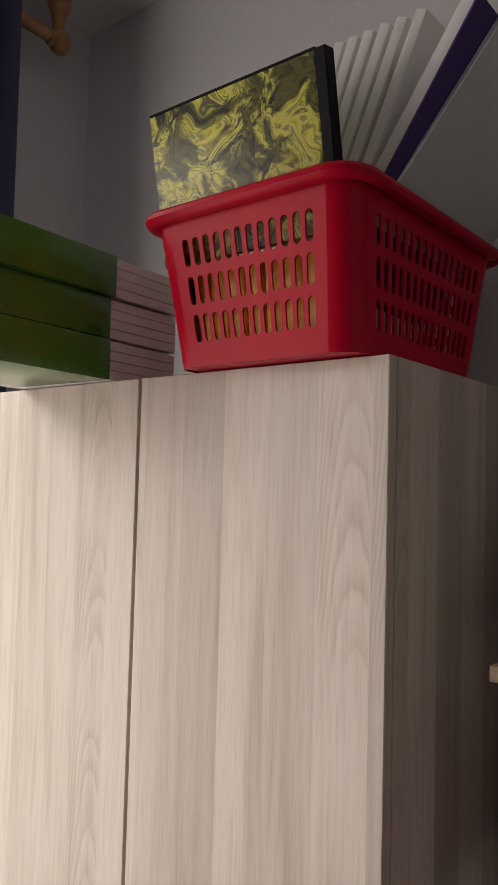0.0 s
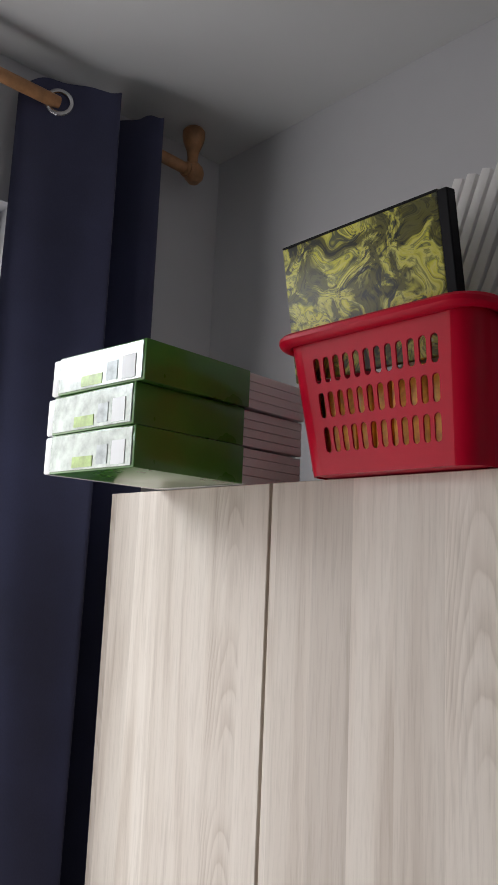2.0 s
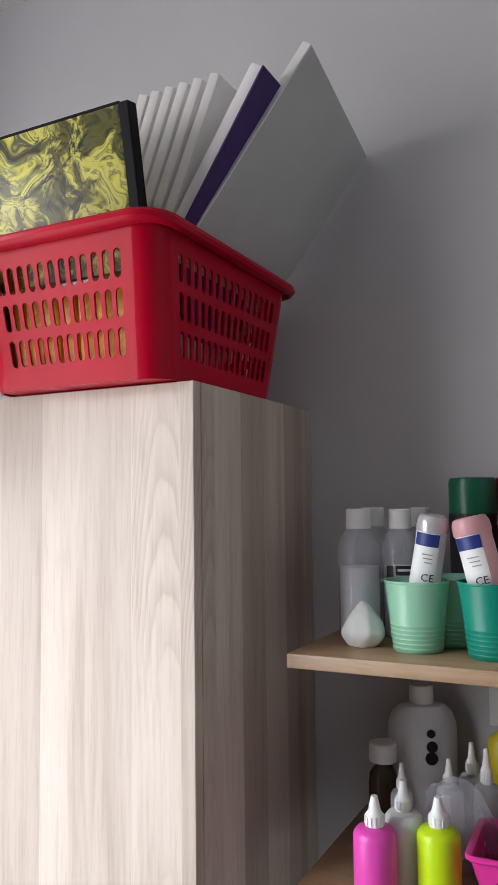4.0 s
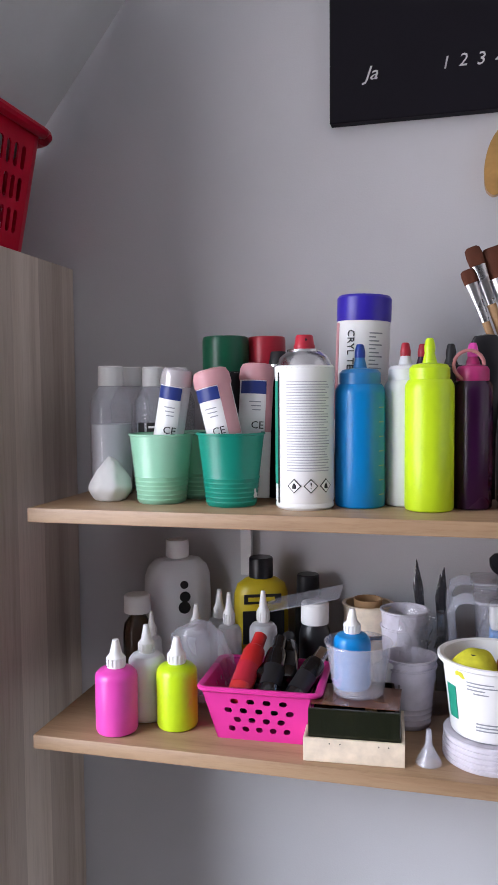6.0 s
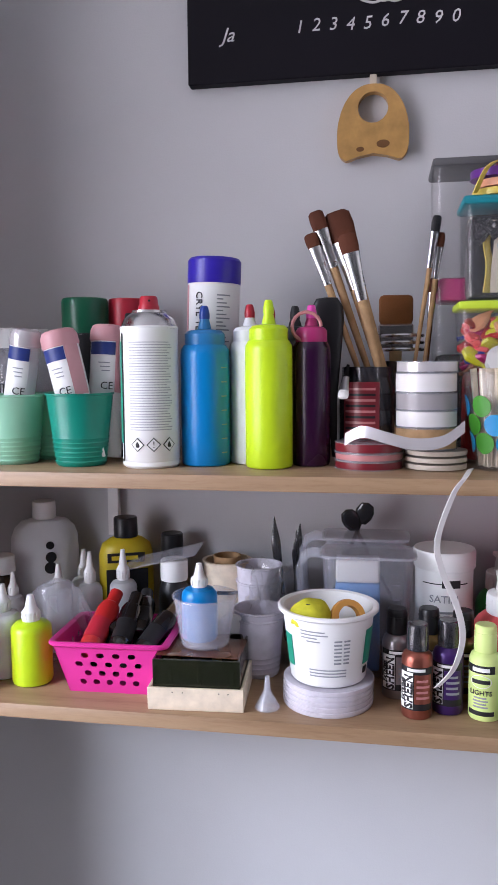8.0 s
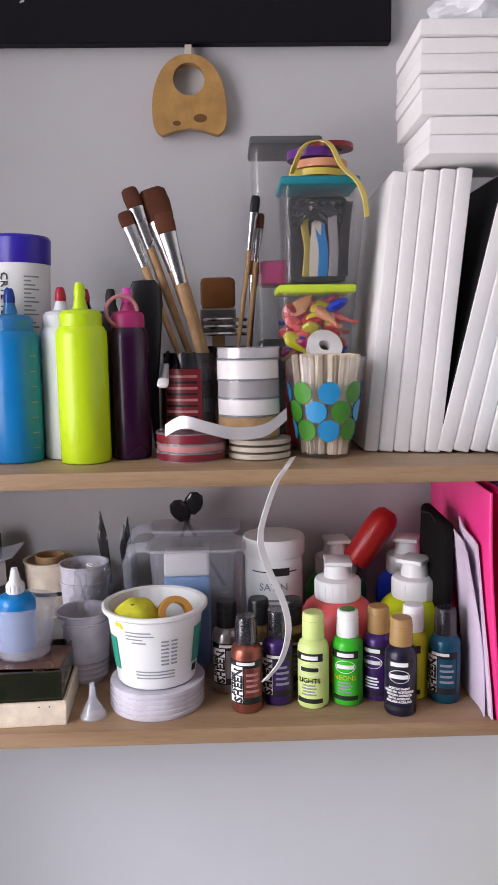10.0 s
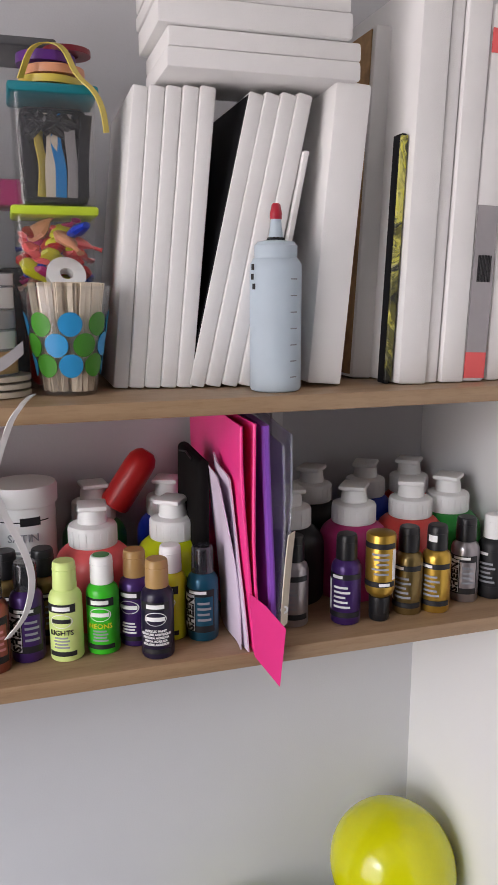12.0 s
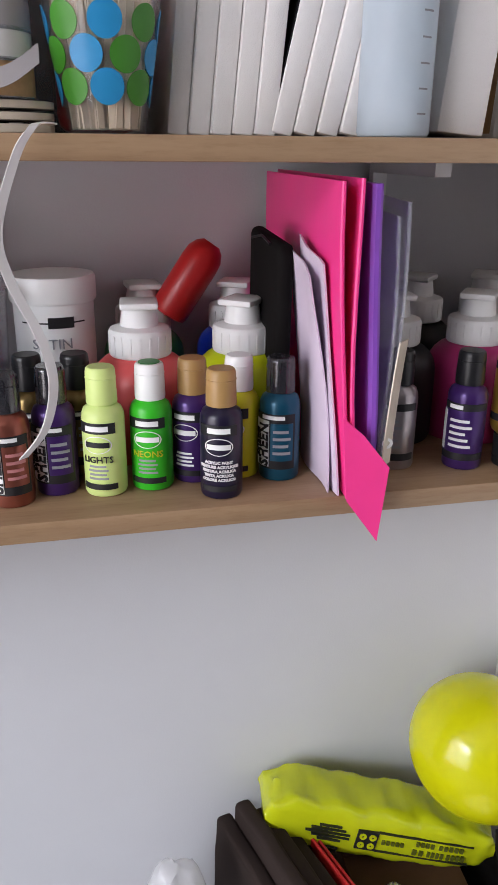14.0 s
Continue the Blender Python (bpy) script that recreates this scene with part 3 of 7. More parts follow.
colour("yellow_paint", (0.62, 0.60, 0.02), 0.35)
colour("red_paint", (0.50, 0.02, 0.02), 0.35)
colour("blue_paint", (0.01, 0.04, 0.45), 0.35)
colour("green_paint", (0.01, 0.22, 0.03), 0.35)
colour("wood_raw", (0.46, 0.29, 0.15), 0.6, var=0.2, scale=60)
colour("wood_pale", (0.75, 0.64, 0.50), 0.6, var=0.12, scale=60)
colour("bristle", (0.10, 0.035, 0.02), 0.7, var=0.3, bump=0.6, bscale=700)
colour("bristle_tan", (0.30, 0.12, 0.045), 0.7, var=0.3, bump=0.6, bscale=700)
colour("handle_brown", (0.12, 0.045, 0.02), 0.25, coat=0.5)
colour("hot_pink", (0.94, 0.05, 0.28), 0.38, sss=0.1)
colour("basket_pink", (0.70, 0.035, 0.30), 0.35)
colour("purple_sheet", (0.28, 0.09, 0.55), 0.3)
colour("white_paper", (0.66, 0.56, 0.68), 0.6)
colour("teal_lid", (0.01, 0.22, 0.27), 0.4)
colour("lime_lid", (0.52, 0.68, 0.04), 0.4)
colour("grey_lid", (0.10, 0.10, 0.105), 0.45)
colour("satin_white", (0.76, 0.74, 0.73), 0.3)
colour("satin_grey", (0.34, 0.32, 0.33), 0.3)
colour("satin_cream", (0.62, 0.55, 0.45), 0.3)
colour("satin_silver", (0.60, 0.57, 0.58), 0.22, metal=0.3)
colour("satin_maroon", (0.22, 0.02, 0.03), 0.3)
colour("satin_pink", (0.55, 0.22, 0.22), 0.3)
colour("satin_yellow", (0.70, 0.55, 0.10), 0.3)
colour("satin_peach", (0.70, 0.32, 0.18), 0.3)
colour("satin_purple", (0.12, 0.03, 0.22), 0.3)
colour("satin_black", (0.02, 0.02, 0.025), 0.3)
colour("yellow_pack", (0.50, 0.55, 0.008), 0.22, coat=0.2)
colour("olive_print", (0.10, 0.11, 0.01), 0.4)
colour("felt_brown", (0.032, 0.022, 0.019), 0.85, var=0.2, bump=0.4, bscale=500)
colour("box_brown", (0.075, 0.038, 0.020), 0.7, var=0.2)
colour("balloon_yellow", (0.60, 0.60, 0.003), 0.18, sss=0.1, coat=0.15, bump=0.0)
colour("charcoal", (0.006, 0.005, 0.005), 0.85)
colour("brown_glass", (0.05, 0.03, 0.015), 0.15)
colour("blackboard", (0.009, 0.008, 0.012), 0.6)
colour("chalk", (0.62, 0.62, 0.62), 0.8)
colour("planchette_wood", (0.46, 0.26, 0.08), 0.4, var=0.2, scale=35, coat=0.2)
colour("knot", (0.16, 0.07, 0.02), 0.5)
colour("green_print", (0.02, 0.30, 0.20), 0.4)
colour("blue_print", (0.01, 0.16, 0.45), 0.4)
colour("sponge_yellow", (0.60, 0.58, 0.04), 0.6, var=0.2, scale=50)
colour("orange_card", (0.62, 0.30, 0.06), 0.5)


def clear(name, tint=(0.95, 0.96, 0.97), rough=0.06, alpha=0.30):
    """Thin clear plastic: see-through, a trace of haze, gloss growing at its edges."""
    m, nt, b = nodes_of(name)
    b.inputs["Base Color"].default_value = (*tint, 1)
    n = noise_tex(nt, coords(nt), 30, 3)
    r = nt.nodes.new("ShaderNodeMapRange")
    r.inputs[3].default_value, r.inputs[4].default_value = rough, rough + 0.14
    nt.links.new(n, r.inputs[0])
    nt.links.new(r.outputs[0], b.inputs["Roughness"])
    bumped(nt, b, n, 0.12, 0.002)
    see, gloss, rim = nt.nodes.new("ShaderNodeBsdfTransparent"), nt.nodes.new("ShaderNodeBsdfGlossy"), nt.nodes.new("ShaderNodeLayerWeight")
    gloss.inputs["Roughness"].default_value, rim.inputs["Blend"].default_value = rough + 0.02, 0.22
    body, skin = nt.nodes.new("ShaderNodeMixShader"), nt.nodes.new("ShaderNodeMixShader")
    body.inputs[0].default_value = alpha
    nt.links.new(see.outputs[0], body.inputs[1])
    nt.links.new(b.outputs[0], body.inputs[2])
    weak = nt.nodes.new("ShaderNodeMath")
    weak.operation = "MULTIPLY_ADD"
    weak.inputs[1].default_value, weak.inputs[2].default_value = 0.28, 0.015
    nt.links.new(rim.outputs["Facing"], weak.inputs[0])
    nt.links.new(weak.outputs[0], skin.inputs[0])
    nt.links.new(body.outputs[0], skin.inputs[1])
    nt.links.new(gloss.outputs[0], skin.inputs[2])
    nt.links.new(skin.outputs[0], nt.nodes["Material Output"].inputs[0])
    M[name] = m
    return m


clear("clear", alpha=0.025)
clear("clear_milky", (0.78, 0.80, 0.90), 0.14, 0.28)
clear("clear_cup", (0.84, 0.81, 0.88), 0.08, 0.22)
clear("bag_white", (0.80, 0.80, 0.82), 0.25, 0.5)
clear("clear_dark", (0.035, 0.035, 0.042), 0.08, 0.72)
clear("clear_mint", (0.40, 0.80, 0.56), 0.3, 0.6)

CAMERA_SIDE = Vector((0.93, 0.25))       # the middle of the room, towards which fronts are turned


def facing(x, y, extra=0.0):
    d = CAMERA_SIDE - Vector((x, y))
    return math.degrees(math.atan2(d.x, -d.y)) + extra


def arc_patch(r, a0, a1, z0, z1, taper=0.0, thick=0.0006, seg=10):
    """A curved label on a cylinder; angles in degrees from the front (-y)."""
    bm = bmesh.new()
    rows = []
    for k in range(seg + 1):
        a = radians(-90 + a0 + (a1 - a0) * k / seg)
        rows.append([bm.verts.new((rr * math.cos(a), rr * math.sin(a), z)) for rr, z in ((r, z0), (r + thick, z0), (r + thick + taper, z1), (r + taper, z1))])
    for p, q in zip(rows, rows[1:]):
        for i in range(4):
            bm.faces.new((p[i], p[(i + 1) % 4], q[(i + 1) % 4], q[i]))
    bm.faces.new(rows[0])
    bm.faces.new(rows[-1][::-1])
    return bm


def lettering(text, size, m=None, r=None, shear=0.0, depth=0.0004, bold=0.0):
    """Raised letters as a mesh in x-z facing -y; bent round a cylinder of radius r if given."""
    cu = bpy.data.curves.new("letters", "FONT")
    cu.body, cu.size, cu.align_x, cu.align_y, cu.extrude, cu.shear, cu.resolution_u, cu.offset = text, size, "CENTER", "CENTER", depth, shear, 2, bold
    tmp = bpy.data.objects.new("letters", cu)
    me = bpy.data.meshes.new_from_object(tmp)
    bpy.data.objects.remove(tmp)
    bm = bmesh.new()
    bm.from_mesh(me)
    bpy.data.meshes.remove(me)
    bm.transform(Matrix.Rotation(radians(90), 4, "X"))
    if m is not None:
        bm.transform(m)
    if r:
        for v in bm.verts:
            a, rr = v.co.x / r - math.pi / 2, r - v.co.y
            v.co = Vector((rr * math.cos(a), rr * math.sin(a), v.co.z))
    return bm


def rounded(r, z0, z1, edge):
    return [(0, z0), (r - edge, z0), (r - edge * 0.3, z0 + edge * 0.3), (r, z0 + edge), (r, z1)]


def squeeze_bottle(name, x, y, r, h, tip_h, body, cap, tip, label, z, group="squeeze bottles", ticks=False, yaw=0, open_ring=None):
    b = thing(name, pose(x, y, z, 0, 0, facing(x, y, yaw)), label, "squeeze bottle", group)
    part("body", lathe(rounded(r, 0, h - 0.012, 0.004) + [(r * 0.985, h - 0.006), (r * 0.86, h), (0, h)], 32), M[body], b)
    part("collar", lathe([(r * 0.80, h - 0.001), (r * 0.82, h + 0.003), (r * 0.82, h + 0.013), (r * 0.7, h + 0.017), (0.008, h + 0.019), (0, h + 0.019)], 28), M[cap], b)
    c0 = h + 0.018
    part("nozzle", lathe([(0.0085, c0), (0.0078, c0 + 0.004), (0.0050, tip_h - 0.014), (0.0050, tip_h - 0.013), (0, tip_h - 0.012)], 16), M[cap], b)
    part("tip_cap", lathe([(0.0062, tip_h - 0.016), (0.0064, tip_h - 0.010), (0.0048, tip_h - 0.002), (0.0035, tip_h), (0, tip_h)], 16), M[tip], b)
    if ticks:
        for k in range(7):
            part("tick", arc_patch(r, 38, 56, 0.016 + k * 0.017, 0.0172 + k * 0.017), M["ink_grey"], b)
    return b


def dropper_bottle(x, y, r, h, tip_h, body, label, z, group="dropper bottles"):
    b = thing("dropper_bottle", pose(x, y, z, 0, 0, facing(x, y)), label, "dropper bottle", group)
    part("body", lathe(rounded(r, 0, h - 0.010, 0.005) + [(r * 0.97, h - 0.005), (r * 0.8, h), (r * 0.42, h + 0.0025), (r * 0.40, h + 0.005), (0, h + 0.005)], 32), M[body], b)
    c = h + 0.003
    k = tip_h - c
    part("screw_cap", lathe([(r * 0.43, c), (r * 0.44, c + k * 0.36), (r * 0.40, c + k * 0.4), (r * 0.30, c + k * 0.48), (r * 0.19, c + k * 0.86), (r * 0.15, c + k), (0, c + k)], 22), M["white"], b)
    for i in range(14):
        a = i * 2 * math.pi / 14
        q = r * 0.44
        part("grip_rib", box(q - 0.0006, -0.0008, c + 0.002, q + 0.0008, 0.0008, c + k * 0.33), M["white"], b, m=Matrix.Rotation(a, 4, "Z"))
    return b


def paint_bottle(x, y, body, cap, label, style, yaw=0, upside=False, h=0.109, r=0.0178, z=None):
    """A small craft paint bottle with a flip cap and printed label."""
    z = S2 if z is None else z
    m = pose(x, y, z, 0, 0, facing(x, y, yaw))
    if upside:
        m = m @ pose(0, 0, h, 180, 0, 180)
    b = thing("craft_paint_bottle", m, label, "paint bottle", "small paint bottles")
    part("body", lathe(rounded(r, 0, 0.066, 0.003) + [(r * 0.98, 0.070), (r * 0.88, 0.0745), (r * 0.66, 0.0775), (r * 0.62, 0.0785), (0, 0.0785)], 30), M[body], b)
    cp = part("flip_cap", lathe([(0, 0.0788), (0.0126, 0.0788), (0.0128, 0.081), (0.0122, h - 0.004), (0.0116, h - 0.0012), (0.0105, h), (0, h)], 28), M[cap], b)
    part("lid_seam", lathe([(0.01235, h - 0.0092), (0.0127, h - 0.009), (0.0127, h - 0.0086), (0.01232, h - 0.0084)], 28), M[cap], cp)
    R = r + 0.0001
    if style == "sheen":
        part("label", arc_patch(R, -66, 66, 0.012, 0.062), M["ink"], b, "black label")
        part("side_panel", arc_patch(R + 0.0007, -58, -8, 0.014, 0.056), M["label_white"], b)
        part("lettering", lettering("SHEEN", 0.0132, Matrix.Translation((-0.0073, -0.0014, 0.034)) @ Matrix.Rotation(radians(-90), 4, "Y"), R, bold=0.0005), M["ink"], b)
        part("lettering", lettering("EXTREME", 0.0062, Matrix.Translation((-0.0142, -0.0014, 0.035)) @ Matrix.Rotation(radians(-90), 4, "Y"), R, bold=0.0002), M["ink"], b)
        part("swatch", arc_patch(R + 0.0007, -4, 58, 0.020, 0.054), M[body], b)
        for k in range(4):
            part("print_line", arc_patch(R + 0.0013, 4, 50 - 6 * (k % 2), 0.026 + k * 0.0065, 0.0285 + k * 0.0065, seg=4), M["satin_pink" if body == "copper" else "ink_grey"], b)
        part("maker_mark", arc_patch(R + 0.0007, -30, 34, 0.0575, 0.0608), M["label_white"], b)
    elif style == "metal":
        part("label_band", arc_patch(R, -70, 70, 0.057, 0.0635), M["ink"], b, "black label band")
        part("maker_mark", arc_patch(R + 0.0006, -44, -4, 0.0585, 0.062), M["label_white"], b)
        part("foot_band", arc_patch(R, -70, 70, 0.010, 0.0165), M["ink"], b, "black label band")
        part("edge_panel", arc_patch(R, -78, -58, 0.018, 0.055), M["label_white"], b)
        for k in range(5):
            part("print_line", arc_patch(R, -40, 26 - 9 * (k % 3), 0.022 + k * 0.006, 0.0245 + k * 0.006, seg=4), M["label_white" if body == "violet" else "ink_grey"], b)
    else:
        part("label_band", arc_patch(R, -56, 50, 0.0565, 0.0655), M["ink"], b, "black label band")
        part("maker_mark", arc_patch(R + 0.0006, -30, 30, 0.0588, 0.0632), M["label_white"], b)
        oval = lathe([(0.0112, -0.0003), (0.0122, -0.0003), (0.0122, 0.0005), (0.0112, 0.0005)], 24)
        for v in oval.verts:
            v.co = Vector((v.co.x, -R - v.co.z, v.co.y * 0.62 + 0.047))
        for v in oval.verts:
            a, rr = v.co.x / R - math.pi / 2, -v.co.y
            v.co = Vector((rr * math.cos(a), rr * math.sin(a), v.co.z))
        part("oval_mark", oval, M["label_white"], b)
        part("name_bar", arc_patch(R + 0.0003, -32, 32, 0.0448, 0.0492), M["label_white" if body != "pale_lime" else "ink"], b)
        word = {"neons": "NEONS", "lights": "LIGHTS"}.get(style)
        if word:
            part("lettering", lettering(word, 0.0078, Matrix.Translation((0, -0.0008, 0.034)), R), M["yellow_paint" if style == "neons" else "ink"], b)
        if body == "aubergine":
            for k, line in enumerate(("ACRYLIC PAINT", "PEINTURE ACRYLIQUE", "PINTURA ACRILICA", "TINTA ACRILICA", "COLORE ACRILICO")):
                part("lettering", lettering(line, 0.0033, Matrix.Translation((0, -0.0008, 0.0335 - k * 0.0038)), R, bold=0.00012), M["label_white"], b)
        for k in range(0 if body == "aubergine" else 4):
            part("print_line", arc_patch(R, -28 + 3 * (k % 2), 26 - 5 * (k % 2), 0.0165 + k * 0.0036, 0.0182 + k * 0.0036, seg=4), M["label_white" if body in ("aubergine", "violet", "teal") else "ink_grey"], b)
        part("foot_band", arc_patch(R, -50, 50, 0.0075, 0.0125), M["ink"], b, "black label band")
    return b


def flip_top_bottle(x, y, body, label, r=0.046, s=1.0, yaw=0, z=None):
    """A large paint bottle with sloping shoulders and a white flip-top."""
    b = thing("large_paint_bottle", pose(x, y, S2, 0, 0, facing(x, y, yaw)) @ Matrix.Scale(1, 4), label, "paint bottle", "large paint bottles")
    part("body", lathe(rounded(r, 0, 0.066, 0.006) + [(r * 0.99, 0.074), (r * 0.95, 0.081), (r * 0.87, 0.0875), (r * 0.75, 0.0925), (r * 0.62, 0.096), (0, 0.0965)], 36), M[body], b)
    cap = part("screw_cap", lathe([(0, 0.0955), (0.027, 0.0955), (0.0285, 0.097), (0.0285, 0.118), (0.027, 0.1205), (0.019, 0.123), (0, 0.123)], 32), M["white"], b, "white plastic flip-top")
    part("spout", lathe([(0.0175, 0.1225), (0.0165, 0.131), (0.0152, 0.139), (0.0125, 0.1405), (0, 0.1405)], 24), M["white"], cap)
    part("flip_lid", box(-0.017, -0.020, 0.1395, 0.017, 0.017, 0.1455, 0.0022, 2), M["white"], cap)
    for i in range(20):
        part("grip_rib", box(0.0281, -0.0009, 0.099, 0.0288, 0.0009, 0.116), M["white"], cap, m=Matrix.Rotation(i * math.pi / 10, 4, "Z"))
    return b


def tapered_cup(name, x, y, r0, r1, h, mat, label, z, category="cup", wall=0.0012, group="", rings=0):
    c = thing(name, pose(x, y, z), label, category, group)
    prof = [(0, 0), (r0 - 0.002, 0), (r0, 0.002)]
    if rings:
        for k in range(rings):
            f = (k + 1) / (rings + 1) * 0.45
            q = r0 + (r1 - r0) * f
            prof += [(q, h * f - 0.0015), (q + 0.0007, h * f), (q, h * f + 0.0015)]
    prof += [(r1, h - 0.003), (r1 + 0.0016, h - 0.002), (r1 + 0.0016, h), (r1 - wall, h), (r0 - wall, 0.003), (0, 0.003)]
    part("shell", lathe(prof, 40), M[mat], c)
    return c


def spray_can(x, y, r, h, label, z, paint="label_white", cap=None, nozzle=None, cap_h=0.05):
    c = thing("spray_can", pose(x, y, z, 0, 0, facing(x, y)), label, "spray can", "spray cans")
    part("can", lathe([(0, 0), (r - 0.003, 0), (r, 0.003), (r, 0.006), (r - 0.001, 0.008), (r, 0.010), (r, h - 0.004), (r + 0.0006, h - 0.002), (r - 0.001, h), (0, h)], 36), M[paint], c)
    part("dome", lathe([(r + 0.0004, h - 0.003), (r - 0.002, h + 0.002), (r * 0.86, h + 0.009), (r * 0.70, h + 0.014), (r * 0.60, h + 0.016), (r * 0.58, h + 0.019), (0, h + 0.019)], 32), M["steel"], c, "bare metal dome")
    if nozzle:
        nz = part("nozzle", lathe([(0.0125, h + 0.017), (0.0128, h + 0.023), (0.0115, h + 0.026), (0.0105, h + 0.034), (0.009, h + 0.036), (0, h + 0.0355)], 20), M[nozzle], c, "red spray button")
        part("outlet", lathe([(0, 0), (0.0014, 0), (0.0014, 0.001), (0, 0.001)], 10, m=Matrix.Translation((0, -0.0107, h + 0.030)) @ Matrix.Rotation(radians(90), 4, "X")), M["ink"], nz)
    if cap:
        part("cap", lathe([(r * 0.98, h - 0.004), (r, h - 0.002), (r, h + cap_h - 0.006), (r * 0.96, h + cap_h - 0.001), (r * 0.9, h + cap_h), (0, h + cap_h)], 36), M[cap], c)
    return c


def paint_tube(x, y, z, lean, yaw, cap_col, label, r=0.021, h=0.135, spin=0):
    """A paint tube standing on end: flat seam down, rounded shoulder and wide cap up."""
    t = thing("paint_tube", pose(x, y, z, lean[0], lean[1], yaw), label, "paint tube", "paint tubes in the cups")
    bm = bmesh.new()
    rings = []
    for k in range(9):
        f = k / 8
        zz = f * h
        ry = r * min(1, 0.12 + f * 1.25)
        rx = r * (1.12 - 0.12 * min(1, f * 1.4))
        rings.append([bm.verts.new((rx * math.cos(a), ry * math.sin(a), zz)) for a in [i * math.pi / 12 for i in range(24)]])
    for p, q in zip(rings, rings[1:]):
        for i in range(24):
            bm.faces.new((p[i], p[(i + 1) % 24], q[(i + 1) % 24], q[i]))
    bm.faces.new(rings[-1])
    bm.faces.new(rings[0][::-1])
    body = part("tube", bm, M["label_white"], t)
    part("colour_side", arc_patch(r * 1.005, 40, 92, h * 0.55, h * 0.98), M["pink_tube" if cap_col == "pink_tube" else "frost"], body)
    part("band", arc_patch(r * 1.005, -60, 38, h * 0.86, h * 0.965), M["navy_print"], body, "navy printed band")
    for k in range(3):
        part("print_line", arc_patch(r * 1.006, -20 + 6 * k, 20, h * 0.79 - k * 0.005, h * 0.79 - k * 0.005 + 0.0012, seg=4), M["ink_grey"], body)
    part("lettering", lettering("CE", 0.013, Matrix.Translation((0.004, -0.0008, h * 0.6)), r * 1.004), M["ink"], body)
    part("cap", lathe([(r * 1.03, h - 0.004), (r * 1.08, h - 0.001), (r * 1.05, h + 0.010), (r * 0.92, h + 0.016), (r * 0.75, h + 0.0175), (r * 0.6, h + 0.016), (0, h + 0.016)], 28), M[cap_col], t)
    return t


def brush(a, b, width, ferrule, bristle_len, handle, bristles, label, flatness=0.4):
    """A brush from its handle end a to its bristle tip b."""
    a, b = Vector(a), Vector(b)
    d = (b - a).normalized()
    L = (b - a).length
    o = thing("paint_brush", Matrix.Translation(a), label, "brush", "brushes in the jar")
    z = lambda s: d * s
    f0 = L - bristle_len - ferrule
    part("handle", tube([z(0), z(f0 * 0.35), z(f0 * 0.8), z(f0)], [width * 0.16, width * 0.2, width * 0.27, width * 0.3], 12), M[handle], o)
    part("ferrule", tube([z(f0 - 0.001), z(f0 + ferrule * 0.4), z(L - bristle_len)], [width * 0.31, width * 0.36, width * 0.5], 14, flat=0.55, side=(1, 0, 0)), M["steel"], o)
    part("bristles", tube([z(L - bristle_len - 0.002), z(L - bristle_len * 0.5), z(L - bristle_len * 0.12), z(L)], [width * 0.5, width * 0.55, width * 0.5, width * 0.32], 14, flat=flatness, side=(1, 0, 0)), M[bristles], o)
    return o


def ribbon_strip(points, width, mat, thick=0.0006):
    """A flat band of ribbon through points; width is a vector or a length along z."""
    bm = bmesh.new()
    P = [Vector(p) for p in points]
    fine = []
    for i in range(len(P) - 1):
        p0, p1, p2, p3 = P[max(i - 1, 0)], P[i], P[i + 1], P[min(i + 2, len(P) - 1)]
        for k in range(6):
            t = k / 6
            fine.append(0.5 * (2 * p1 + (p2 - p0) * t + (2 * p0 - 5 * p1 + 4 * p2 - p3) * t * t + (3 * p1 - p0 - 3 * p2 + p3) * t ** 3))
    fine.append(P[-1])
    w = Vector(width)
    rows = []
    for i, p in enumerate(fine):
        d = (fine[min(i + 1, len(fine) - 1)] - fine[max(i - 1, 0)]).normalized()
        n = d.cross(w).normalized() * thick
        rows.append([bm.verts.new(q) for q in (p - w / 2 - n, p + w / 2 - n, p + w / 2 + n, p - w / 2 + n)])
    for r0, r1 in zip(rows, rows[1:]):
        for i in range(4):
            bm.faces.new((r0[i], r0[(i + 1) % 4], r1[(i + 1) % 4], r1[i]))
    bm.faces.new(rows[0])
    bm.faces.new(rows[-1][::-1])
    return bm


def ribbon_spool(x, y, z, r, h, mat, label, rim=True):
    s = thing("ribbon_spool", pose(x, y, z, 0, 0, random.uniform(0, 360)), label, "ribbon spool", "ribbon spools")
    part("ribbon", lathe([(0.012, 0.0012), (r * 0.965, 0.0012), (r * 0.972, h * 0.5), (r * 0.965, h - 0.0012), (0.012, h - 0.0012)], 36), M[mat], s)
    if rim:
        for z0 in (0.0, h - 0.0012):
            part("flange", lathe([(0.010, z0), (r, z0), (r, z0 + 0.0012), (0.010, z0 + 0.0012)], 36), M["clear_milky"], s, "clear plastic flange")
    return s


